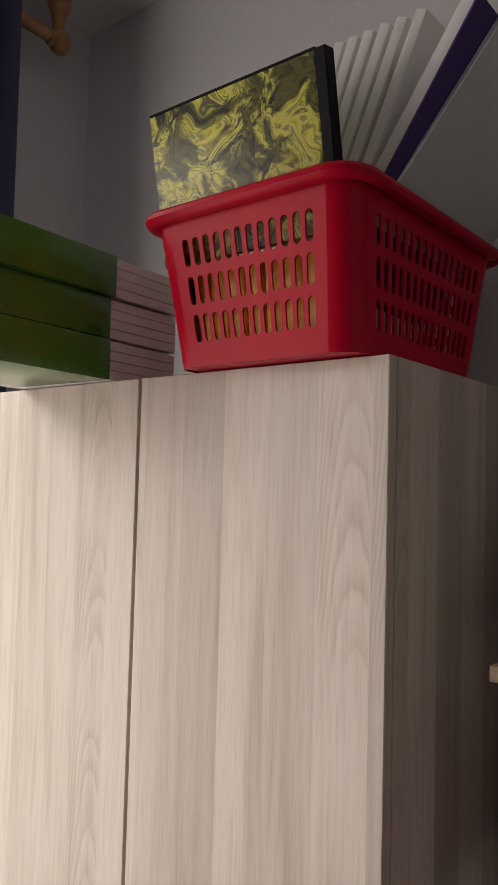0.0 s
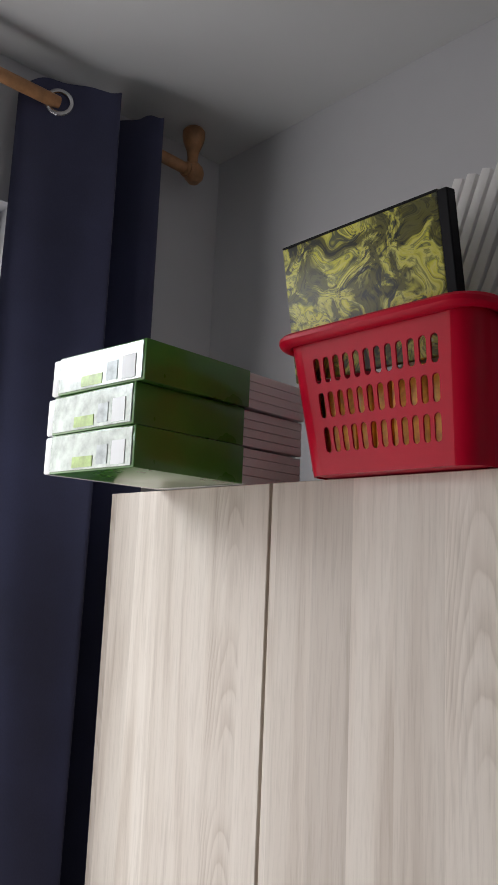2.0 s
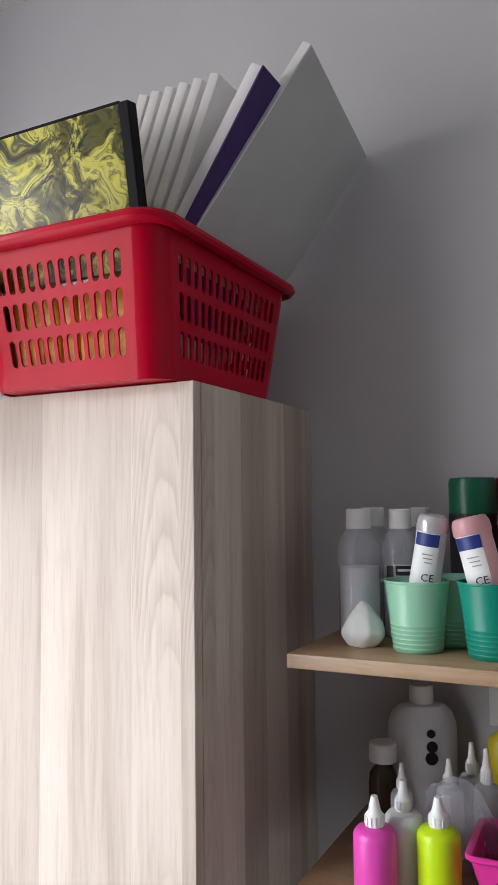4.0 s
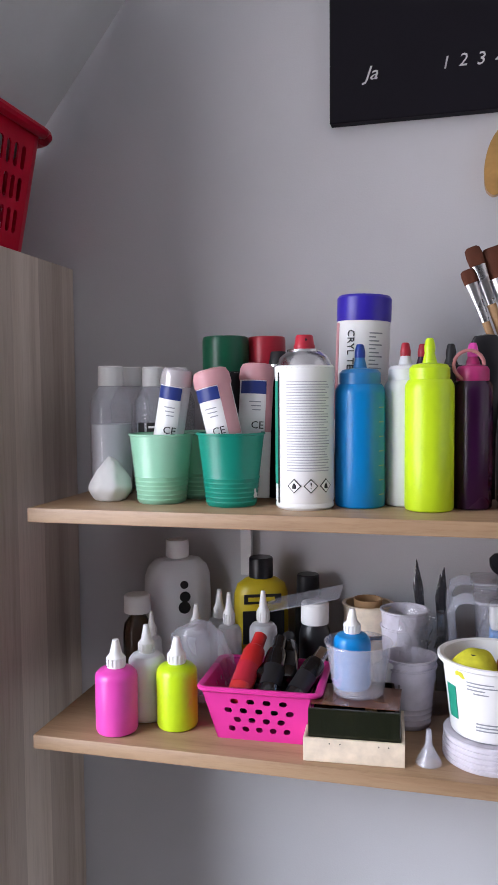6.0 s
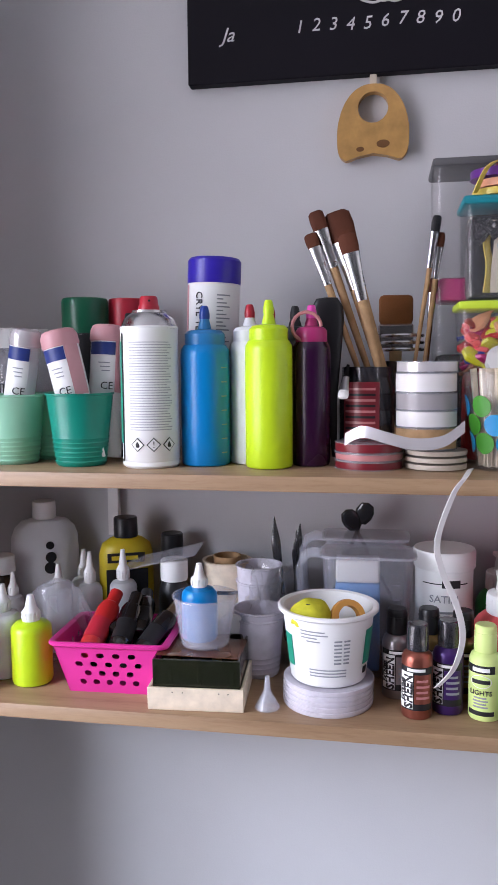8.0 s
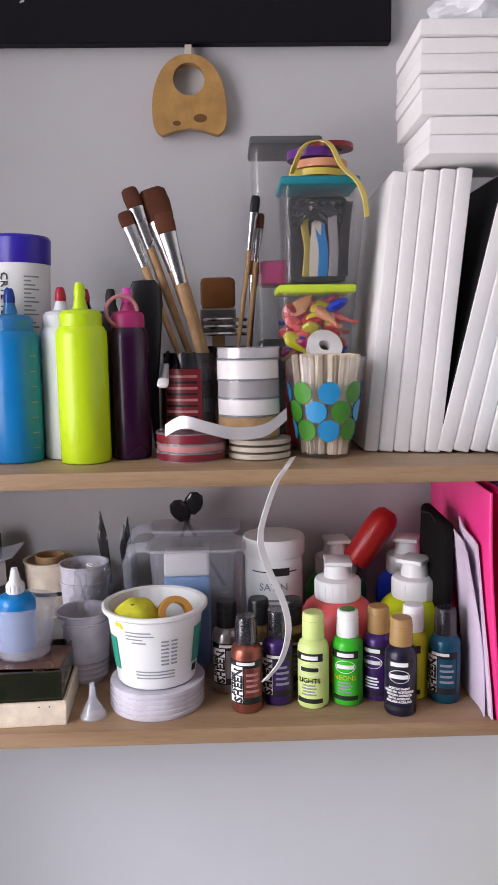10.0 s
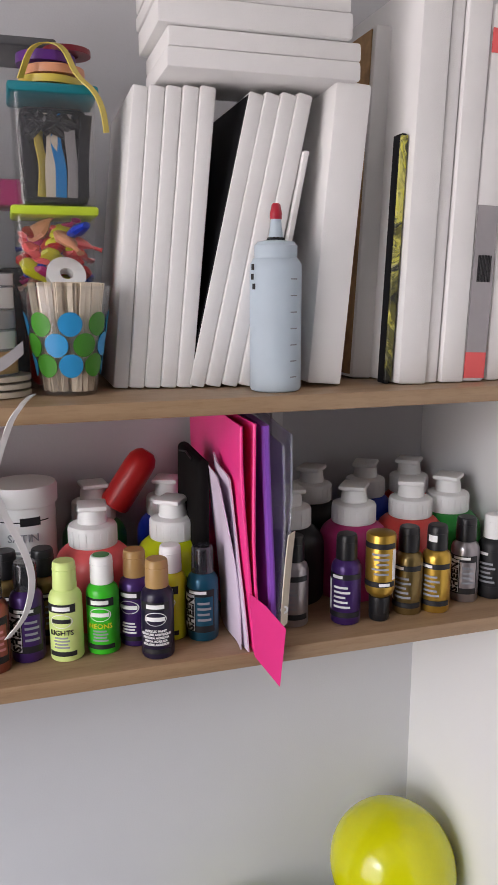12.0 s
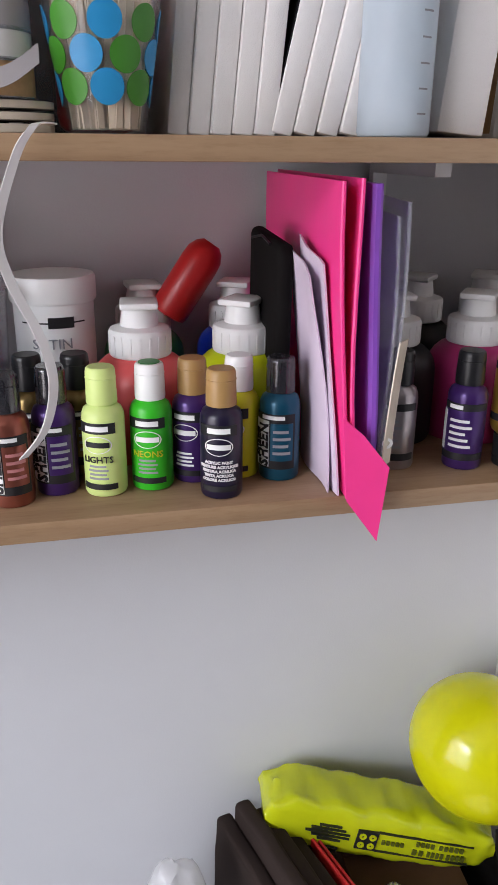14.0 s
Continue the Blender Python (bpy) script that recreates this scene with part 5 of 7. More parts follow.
canvas_slab("deep_canvas", 0.026, 0.18, 0.40, pose(1.402, 1.122, S1 + 0.0012, 0, 2.6, 0), "white canvas with bare brownish back standing at the wall", GC)
part("bare_back", box(-0.0145, 0.006, 0.004, -0.0134, 0.178, 0.396), M["wood_raw"], bpy.context.scene.collection.objects["deep_canvas.001"], "raw linen back of the canvas")
canvas_slab("poured_painting", 0.007, 0.020, 0.274, pose(1.4055, 1.062, S1 + 0.0008, 0, 2.3, 0), "thin poured painting with a black and gold edge", GC, M["black_card"], M["paint_pour"], "painting")
for x, t, h, y, lab in ((1.430, 0.035, 0.43, 1.05, "tall blank white canvas standing on the shelf"), (1.4575, 0.016, 0.42, 1.055, "tall blank white canvas standing on the shelf"), (1.482, 0.029, 0.43, 1.05, "tall blank white canvas standing on the shelf")):
    canvas_slab("tall_canvas", t, 0.245, h, pose(x, y, S1 + 0.0008, 0, 2.2, 0), lab, GC)
wc = canvas_slab("wrapped_canvas", 0.028, 0.245, 0.41, pose(1.5125, 1.052, S1 + 0.001, 0, 2.2, 0), "shrink-wrapped canvas with a red label and bar code", GC)
part("label", box(-0.0134, -0.001, 0.004, 0.0134, 0.0005, 0.034), M["coral"], wc, "red paper label")
part("label", box(-0.0134, -0.001, 0.034, 0.0134, 0.0004, 0.20), M["satin_grey"], wc, "grey printed label")
for k in range(9):
    part("bar_line", box(-0.008 + 0.002 * k, -0.0016, 0.115, -0.0068 + 0.002 * k, -0.0008, 0.145), M["ink"], wc)
part("label", box(-0.0134, -0.001, 0.36, 0.0134, 0.0005, 0.385), M["coral"], wc, "red paper label")
for x, t, h in ((1.541, 0.017, 0.42), (1.560, 0.017, 0.40), (1.5785, 0.016, 0.42)):
    canvas_slab("tall_canvas", t, 0.245, h, pose(x, 1.055, S1 + 0.0008, 0, 1.0, 0), "tall blank white canvas near the corner", GC)
# flat stack on top
zz = 1.5905
for i, (t, dx, w) in enumerate(((0.020, 0.004, 0.205), (0.0195, 0.006, 0.205), (0.026, -0.005, 0.203), (0.0165, -0.006, 0.203), (0.018, -0.006, 0.204), (0.017, -0.005, 0.203), (0.017, -0.007, 0.203))):
    c = thing("stacked_canvas", pose(1.252 + dx, 1.055 + 0.004 * (i % 2), zz, 0, 0, random.uniform(-1, 1)), "blank white canvas lying flat in the stack", "canvas", "flat stack of canvases")
    bm = box(-w / 2, 0, 0.0004, w / 2, 0.125, t - 0.0004, 0.0025, 2)
    part("stretched_cloth", bm, M["canvas"], c)
    part("corner_fold", box(w / 2 - 0.0005, 0.003, t * 0.15, w / 2 + 0.001, 0.02, t * 0.85, 0.0005, 1), M["canvas"], c)
    zz += t
pbg = thing("plastic_bag", pose(1.225, 1.11, zz), "crumpled white plastic bag on the canvas stack", "bag")
bm = bmesh.new()
bmesh.ops.create_icosphere(bm, subdivisions=4, radius=1)
for v in bm.verts:
    c = v.co.copy()
    n = noise.noise(c * 2.5) * 0.3 + noise.noise(c * 7) * 0.1
    v.co = Vector((c.x * 0.055 * (1 + n), c.y * 0.05 * (1 + n), max(0.0, 0.022 + c.z * 0.028 * (1 + n))))
part("bag_film", bm, M["milky"], pbg)

sq = squeeze_bottle("squeeze_bottle", 1.266, 1.056, 0.0278, 0.140, 0.196, "milky_blue", "milky_blue", "cap_red", "pale translucent squeeze bottle with graduation ticks and red tip", S1, ticks=True)
for z, a in ((0.128, -58), (0.108, -54), (0.118, -60)):
    part("paint_drip", arc_patch(0.0283, a, a + 9, z, z + 0.006, seg=4), M["ink"], sq)
part("drip", lathe([(0.0085, 0.1585), (0.0098, 0.160), (0.0085, 0.1615)], 16), M["ink"], sq)

# ---- on the wall ----
bd = thing("letter_board", pose(0.6375, 1.2895, 1.786), "black painted board with pale letters and a knot symbol", "sign")
part("board", box(0, 0, 0, 0.525, 0.018, 0.37, 0.0015, 1), M["blackboard"], bd)
for ch, x, z, s in (("Ja", 0.058, 0.063, 0.027), ("N", 0.060, 0.200, 0.030), ("O", 0.105, 0.215, 0.036)):
    part("lettering", lettering(ch, s, Matrix.Translation((x, -0.0008, z)), None, 0.35), M["chalk"], bd)
for i, ch in enumerate("1234567890"):
    part("lettering", lettering(ch, 0.024, Matrix.Translation((0.158 + i * 0.0232, -0.0008, 0.066 + 0.0015 * math.sin(i * 1.3))), None, 0.2), M["chalk"], bd)
loops = []
for k in range(3):
    a0 = math.radians(90 + 120 * k)
    pts = []
    for j in range(15):
        t = -1 + 2 * j / 14
        w = 0.019 * (1 - t * t)
        l = 0.030 * t
        ax, az = math.cos(a0), math.sin(a0)
        pts.append((0.274 + ax * 0.018 + az * w * 1.0 + ax * l * 0.75, -0.0008, 0.118 + az * 0.018 - ax * w * 1.0 + az * l * 0.75))
    pts2 = [(2 * (0.274 + math.cos(a0) * (0.018 + 0.0225 * (-1 + 2 * j / 14))) - p[0], p[1], 2 * (0.118 + math.sin(a0) * (0.018 + 0.0225 * (-1 + 2 * j / 14))) - p[2]) for j, p in enumerate(pts)]
    for q in (pts, pts2):
        part("knot_line", tube(q, 0.0016, 6), M["chalk"], bd)
ringp = [(0.274 + 0.026 * math.cos(k * math.pi / 14), -0.0008, 0.118 + 0.026 * math.sin(k * math.pi / 14)) for k in range(29)]
part("knot_line", tube(ringp, 0.0016, 6), M["chalk"], bd)

pl = thing("planchette", pose(0.897, 1.2895, 1.668), "honey-coloured wooden pointer with a round hole hung on the wall", "wooden ornament")
bm = bmesh.new()
outer, inner, n = [], [], 44
for k in range(n):
    a = 2 * math.pi * k / n
    c, s = math.cos(a), math.sin(a)
    if s >= 0:
        x, z = 0.049 * math.copysign(abs(c) ** 0.85, c) * (1 - 0.07 * s), 0.040 + 0.064 * s ** 0.95
    else:
        x = 0.049 * math.copysign(min(1, abs(c) ** 0.45), c)
        z = 0.040 - 0.040 * abs(s) ** 0.5 + 0.012 * max(0, 1 - (x / 0.036) ** 2) * (abs(s) > 0.3)
    outer.append(bm.verts.new((x, 0, z)))
    inner.append(bm.verts.new((0.0205 * c, 0, 0.073 + 0.0205 * s)))
for k in range(n):
    bm.faces.new((outer[k], outer[(k + 1) % n], inner[(k + 1) % n], inner[k]))
r = bmesh.ops.extrude_face_region(bm, geom=bm.faces[:])
bmesh.ops.translate(bm, verts=[v for v in r["geom"] if isinstance(v, bmesh.types.BMVert)], vec=(0, 0.013, 0))
part("plaque", bm, M["planchette_wood"], pl)
for x, z, rr in ((-0.017, 0.018, 0.0055), (0.014, 0.024, 0.009)):
    part("wood_knot", lathe([(0, -0.0006), (rr, -0.0002), (rr, 0.001), (0, 0.001)], 16, m=Matrix.Translation((x, 0, z)) @ Matrix.Rotation(radians(-90), 4, "X") @ Matrix.Diagonal((1, 0.6, 1, 1))), M["knot"], pl)
part("hanger", box(-0.005, 0.004, 0.098, 0.005, 0.010, 0.118, 0.001, 1), M["satin_cream"], pl, "cream hanging loop")

# ---- lower shelf ----
dropper_bottle(0.404, 1.048, 0.0262, 0.078, 0.115, "pink_fluid", "magenta pink dropper bottle with a white pointed cap", S2)
dropper_bottle(0.427, 1.092, 0.0235, 0.084, 0.122, "milky", "milky white dropper bottle with a white pointed cap", S2)
dropper_bottle(0.473, 1.078, 0.0258, 0.078, 0.114, "lime_fluid", "lime green dropper bottle with a white pointed cap", S2)
for x, y, r, h, t in ((0.464, 1.185, 0.018, 0.088, 0.126), (0.486, 1.225, 0.018, 0.095, 0.138), (0.513, 1.180, 0.017, 0.100, 0.146), (0.405, 1.165, 0.015, 0.082, 0.118), (0.560, 1.185, 0.019, 0.105, 0.150)):
    dropper_bottle(x, y, r, h, t, "frost", "small frosted dropper bottle standing behind", S2, "frosted dropper bottles")

rw = thing("white_bottle", pose(0.410, 1.262, S2, 0, 0, facing(0.41, 1.262)), "round-shouldered white plastic bottle with a dark printed figure", "bottle")
part("body", lathe(rounded(0.050, 0, 0.125, 0.006) + [(0.049, 0.148), (0.044, 0.162), (0.034, 0.172), (0.018, 0.176), (0, 0.176)], 36, squash=0.55), M["milky"], rw)
part("screw_cap", lathe([(0, 0.175), (0.0165, 0.175), (0.0175, 0.177), (0.0172, 0.199), (0.016, 0.201), (0, 0.201)], 26), M["white"], rw)
for x, z, r in ((0.006, 0.138, 0.006), (0.007, 0.120, 0.008), (0.006, 0.104, 0.009)):
    part("print_spot", lathe([(0, 0), (r, 0), (r, 0.0012), (0, 0.0012)], 16, m=Matrix.Translation((x, -0.0275, z)) @ Matrix.Rotation(radians(90), 4, "X")), M["ink"], rw)
bb = thing("brown_bottle", pose(0.368, 1.205, S2), "brown glass bottle with a white cap", "bottle")
part("body", lathe(rounded(0.021, 0, 0.075, 0.003) + [(0.019, 0.088), (0.012, 0.098), (0.010, 0.107), (0, 0.107)], 26), M["brown_glass"], bb)
part("screw_cap", lathe([(0, 0.104), (0.0185, 0.104), (0.0195, 0.106), (0.019, 0.128), (0.017, 0.130), (0, 0.130)], 26), M["white"], bb)
pi = thing("plastic_pouch", pose(0.482, 1.145, S2), "clear crumpled plastic pouch lying between the bottles", "pouch")
bm = bmesh.new()
bmesh.ops.create_icosphere(bm, subdivisions=4, radius=1)
for v in bm.verts:
    c = v.co.copy()
    n = noise.noise(c * 1.8 + Vector((3, 0, 0))) * 0.25 + noise.noise(c * 5) * 0.08
    v.co = Vector((c.x * 0.048 * (1 + n), c.y * 0.026 * (1 + n), max(0.0, 0.058 + c.z * 0.055 * (1 + n) - c.x * 0.012)))
part("film", bm, M["clear_milky"], pi)
yb = thing("yellow_bottle", pose(0.540, 1.258, S2, 0, 0, facing(0.54, 1.258)), "yellow bottle with a black cap and black printed label", "bottle")
part("body", lathe(rounded(0.040, 0, 0.105, 0.004) + [(0.0395, 0.128), (0.035, 0.142), (0.024, 0.150), (0.016, 0.153), (0, 0.153)], 32, squash=0.6), M["yellow_label"] if "yellow_label" in M else colour("yellow_label", (0.62, 0.48, 0.02), 0.35), yb)
part("screw_cap", lathe([(0, 0.152), (0.0175, 0.152), (0.0178, 0.154), (0.0175, 0.179), (0.0162, 0.181), (0, 0.181)], 28), M["black"], yb)
for x0, x1, z0, z1 in ((-0.028, 0.026, 0.118, 0.132), (-0.030, 0.030, 0.060, 0.108)):
    part("print_block", box(x0, -0.0255, z0, x1, -0.0235, z1, 0.0006, 1), M["ink"], yb)
part("logo_mark", box(-0.022, -0.0262, 0.122, 0.016, -0.0252, 0.128), M["yellow_label"], yb)
for x, y, r, h, cap, lab in ((0.607, 1.272, 0.019, 0.128, "black", "black bottle with a black cap at the wall"), (0.628, 1.205, 0.022, 0.106, "white", "dark bottle with a pale shiny cap")):
    k = thing("dark_bottle", pose(x, y, S2), lab, "bottle")
    part("body", lathe(rounded(r, 0, h * 0.8, 0.003) + [(r * 0.95, h * 0.88), (r * 0.75, h), (0, h)], 26), M["black"], k)
    part("screw_cap", lathe([(0, h - 0.001), (r * 0.85, h - 0.001), (r * 0.88, h + 0.002), (r * 0.86, h + 0.026), (r * 0.78, h + 0.028), (0, h + 0.028)], 26), M[cap], k)
# a loose clear lid, drawn as a flat plate
ld = thing("clear_lid", pose(0.615, 1.215, S2 + 0.1345, 4, -14, 0), "clear plastic lid lying across the bottles", "plastic sheet")
part("sheet", box(-0.06, -0.03, 0, 0.05, 0.03, 0.0016, 0.0006, 1), M["clear_milky"], ld)

# pink basket of tubes
pk = thing("pink_basket", pose(0.583, 1.105, S2, 0, 0, 2), "small hot pink perforated plastic basket of tubes", "basket")
hb = 0.064


def pink_side(l0, l1, dist0, dist1, turn):
    W = 2 * l1
    n = 5 if l1 > 0.06 else 4
    holes = []
    for r in range(4):
        for i in range(n - (r % 2)):
            holes.append((W * (0.20 + 0.60 * (i + (0.5 if r % 2 else 0)) / (n - 1)), 0.014 + r * 0.0118, 0.0052, 0.0034))

    def shape(co):
        f = co.z / hb
        return Vector(((co.x / W * 2 - 1) * (l0 + (l1 - l0) * f), -(dist0 + (dist1 - dist0) * f) + co.y, co.z))
    bm = plate_with_holes(W, hb, holes, 0.002, taper=shape)
    bm.transform(Matrix.Rotation(radians(turn), 4, "Z"))
    return bm


for turn, a in ((0, (0.052, 0.070, 0.047, 0.056)), (180, (0.052, 0.070, 0.047, 0.056)), (90, (0.047, 0.056, 0.052, 0.070)), (-90, (0.047, 0.056, 0.052, 0.070))):
    part("side", pink_side(*a, turn), M["basket_pink"], pk)
part("base", box(-0.052, -0.047, 0.0005, 0.052, 0.047, 0.003), M["basket_pink"], pk)
pts = []
for cx, cy, a0 in ((1, 1, 0), (-1, 1, 90), (-1, -1, 180), (1, -1, 270)):
    for k in range(4):
        a = radians(a0 + k * 30)
        pts.append((cx * 0.063 + 0.009 * math.cos(a), cy * 0.049 + 0.009 * math.sin(a), hb))
pts.append(pts[0])
part("rim", tube(pts, 0.0035, 8, cap=False, flat=1.4), M["basket_pink"], pk)


def craft_tube(x, y, z, m, r, L, mat, capmat, label):
    t = thing("paint_tube", Matrix.Translation((x, y, z)) @ m, label, "paint tube", "tubes in the pink basket")
    part("tube", lathe([(0, 0), (r * 0.8, 0.001), (r, 0.006), (r, L * 0.7), (r * 0.85, L * 0.78), (r * 0.5, L * 0.82), (0, L * 0.82)], 20), M[mat], t)
    part("cap", lathe([(0, L * 0.80), (r * 0.62, L * 0.80), (r * 0.6, L), (0, L)], 18), M[capmat], t)
    part("label", arc_patch(r * 1.01, -60, 60, L * 0.2, L * 0.5), M["ink" if mat != "red_paint" else "cap_red"], t)


colour("black_gloss", (0.008, 0.008, 0.010), 0.12, coat=0.6)
R3 = lambda ax, ay, az: pose(0, 0, 0, ax, ay, az)
craft_tube(0.556, 1.055, S2 + 0.048, R3(-56, 12, 0), 0.0145, 0.100, "red_paint", "red_paint", "red paint tube lying in the pink basket")
craft_tube(0.592, 1.062, S2 + 0.046, R3(-58, 16, 10), 0.0145, 0.100, "black_gloss", "black_gloss", "black paint tube lying in the pink basket")
craft_tube(0.620, 1.060, S2 + 0.046, R3(-62, 20, -10), 0.0135, 0.095, "black_gloss", "steel", "black paint tube with a shiny cap in the basket")
craft_tube(0.575, 1.085, S2 + 0.064, R3(-70, 70, 0), 0.013, 0.09, "black_gloss", "ink", "dark paint tube lying across the basket")
craft_tube(0.610, 1.100, S2 + 0.058, R3(-64, -20, 0), 0.014, 0.085, "black_gloss", "ink", "dark paint tube in the pink basket")
craft_tube(0.548, 1.098, S2 + 0.012, R3(-20, 6, 0), 0.013, 0.080, "black_gloss", "ink", "dark paint tube standing in the pink basket")
craft_tube(0.570, 1.088, S2 + 0.012, R3(-10, 6, 0), 0.013, 0.060, "ink", "ink", "dark paint tube in the bottom of the basket")
craft_tube(0.600, 1.090, S2 + 0.012, R3(-10, -6, 0), 0.013, 0.060, "charcoal", "ink", "dark paint tube in the bottom of the basket")

# wooden tray with dark bits
wb = thing("wooden_box", pose(0.644, 1.021, S2, 0, 0, 3.5), "low pale wooden box holding dark glass pieces", "box")
part("front_board", box(0, 0, 0, 0.114, 0.004, 0.027, 0.0006, 1), M["wood_pale"], wb)
part("back_board", box(0, 0.106, 0, 0.114, 0.110, 0.027, 0.0006, 1), M["wood_pale"], wb)
part("end_board", box(0, 0.004, 0, 0.004, 0.106, 0.027, 0.0006, 1), M["wood_pale"], wb)
part("end_board", box(0.110, 0.004, 0, 0.114, 0.106, 0.027, 0.0006, 1), M["wood_pale"], wb)
part("base_board", box(0.004, 0.004, 0, 0.110, 0.106, 0.003), M["wood_pale"], wb)
for x in (0.03, 0.042, 0.085, 0.096):
    part("nail", lathe([(0, 0), (0.0008, 0), (0.0008, 0.0006), (0, 0.0006)], 8, m=Matrix.Translation((x, 0, 0.022)) @ Matrix.Rotation(radians(90), 4, "X")), M["ink"], wb)
clear("dark_glass", (0.012, 0.015, 0.006), 0.05, 0.8)
gt = thing("glass_tray", pose(0.647, 1.026, S2 + 0.0035, 0, 0, 3.5), "smoky dark glass tray standing in the wooden box", "tray")
for args in ((0.002, 0.001, 0, 0.106, 0.004, 0.056), (0.002, 0.092, 0, 0.106, 0.095, 0.056), (0.002, 0.004, 0, 0.005, 0.092, 0.056), (0.103, 0.004, 0, 0.106, 0.092, 0.056)):
    part("glass_wall", box(*args, 0.0006, 1), M["dark_glass"], gt)
part("glass_base", box(0.005, 0.004, 0, 0.103, 0.092, 0.003), M["dark_glass"], gt)
for i in range(9):
    s = thing("wood_chip", pose(0.655 + 0.011 * i, 1.05 + 0.03 * random.random(), S2 + 0.008, random.uniform(-10, 10), random.uniform(-12, 12), random.uniform(0, 180)), "small dark wooden offcut in the glass tray", "offcut", "offcuts in the tray")
    part("chip", box(-0.012, -0.005, 0, 0.012, 0.005, 0.03 + 0.012 * random.random(), 0.001, 1), M["handle_brown" if i % 3 else "wood_raw"], s)
tapered_cup("clear_cup", 0.700, 1.085, 0.030, 0.039, 0.062, "clear_cup", "clear plastic mixing cup on the glass tray", S2 + 0.0605, rings=0, group="clear cups")
sup = thing("wood_slip", pose(0.700, 1.085, S2 + 0.0595), "thin brown board lying on the glass tray", "board")
part("slip", box(-0.05, -0.045, 0, 0.05, 0.02, 0.0008), M["handle_brown"], sup)
dropper_bottle(0.692, 1.090, 0.0222, 0.064, 0.096, "blue_fluid", "small blue dropper bottle inside the clear cup", S2 + 0.064)
wp = tapered_cup("wooden_pot", 0.696, 1.245, 0.028, 0.034, 0.126, "wood_pale", "small pale wooden pot with a dark band", S2, "pot", 0.003)
part("band", lathe([(0.0315, 0.082), (0.0335, 0.083), (0.0336, 0.087), (0.032, 0.088)], 30), M["ink"], wp)
part("inner_pot", lathe([(0, 0.10), (0.018, 0.10), (0.020, 0.132), (0.018, 0.132), (0.0165, 0.104), (0, 0.104)], 26), M["wood_raw"], wp)
lc = thing("label_card", pose(0.722, 1.140, S2, 14, 0, 12), "white card with a teal print leaning upright", "card")
bm = bmesh.new()
ring = [bm.verts.new((0.026 * math.cos(a), 0, 0.050 + 0.040 * math.sin(a))) for a in [k * math.pi / 16 for k in range(17)]] + [bm.verts.new((-0.026, 0, 0)), bm.verts.new((0.026, 0, 0))]
f = bm.faces.new(ring)
e = bmesh.ops.extrude_face_region(bm, geom=[f])
bmesh.ops.translate(bm, verts=[v for v in e["geom"] if isinstance(v, bmesh.types.BMVert)], vec=(0, 0.002, 0))
part("card", bm, M["label_white"], lc)
part("print_patch", box(-0.018, -0.0010, 0.012, 0.022, -0.0002, 0.036), M["green_print"], lc)
colour("frost_lilac", (0.64, 0.61, 0.68), 0.22, var=0.12, scale=45, bump=0.3, bscale=60, sss=0.2)
for i, (x, y, z, r0, r1, h) in enumerate(((0.757, 1.150, 0, 0.026, 0.033, 0.078), (0.757, 1.150, 0.010, 0.026, 0.033, 0.078), (0.748, 1.210, 0, 0.024, 0.031, 0.108), (0.748, 1.210, 0.012, 0.024, 0.031, 0.118), (0.790, 1.200, 0, 0.022, 0.028, 0.10))):
    tapered_cup("clear_cup", x, y, r0, r1, h, "frost_lilac" if i < 4 else "clear", "crinkled translucent plastic cup in a nested stack", S2 + z, group="clear cups", rings=4)
for i in range(5):
    p = thing("plastic_shard", pose(0.745 + 0.013 * i, 1.165 + 0.012 * (i % 3), S2 + 0.086 + 0.008 * (i % 2), random.uniform(-20, 20), random.uniform(-25, 25), random.uniform(0, 180)), "piece of clear blister packaging", "packaging", "clear packaging")
    bm = bmesh.new()
    bmesh.ops.create_grid(bm, x_segments=8, y_segments=8, size=0.026)
    for v in bm.verts:
        v.co = Vector((v.co.x, 0.008 * noise.noise(v.co * 70 + Vector((i, 0, 0))), v.co.y + 0.022))
    e = bmesh.ops.extrude_face_region(bm, geom=bm.faces[:])
    bmesh.ops.translate(bm, verts=[v for v in e["geom"] if isinstance(v, bmesh.types.BMVert)], vec=(0, 0.0006, 0))
    part("film", bm, M["clear"], p)
fn = thing("funnel", pose(0.783, 1.047, S2), "small clear plastic funnel standing upside down", "funnel")
part("cone", lathe([(0.0145, 0), (0.0152, 0.001), (0.0145, 0.003), (0.0045, 0.021), (0.0028, 0.039), (0.0018, 0.039), (0.0034, 0.021), (0.0134, 0.003), (0.0134, 0)], 26), M["clear_milky"], fn)

# loose plastic lids, stacked under the tub
for k in range(5):
    l = thing("stacked_lid", pose(0.852 + 0.001 * random.random(), 1.082, S2 + k * 0.0062), "translucent plastic lid in a stack under the tub", "saucer", "stacked saucers")
    part("rim", lathe([(0.048, 0), (0.0535, 0), (0.0545, 0.002), (0.0545, 0.0055), (0.053, 0.0062), (0.048, 0.005), (0, 0.005), (0, 0.004), (0.047, 0.004)], 40), M["frost_lilac"], l)
yg = thing("yoghurt_tub", pose(0.852, 1.085, S2 + 0.0312, 0, 0, facing(0.85, 1.085)), "white printed plastic food tub holding sponges", "tub")
part("shell", lathe([(0, 0), (0.0435, 0), (0.045, 0.002), (0.0545, 0.080), (0.0585, 0.081), (0.0605, 0.083), (0.0605, 0.0865), (0.058, 0.0875), (0.0535, 0.086), (0.044, 0.004), (0, 0.003)], 44), M["white"], yg)
tap = 0.0095


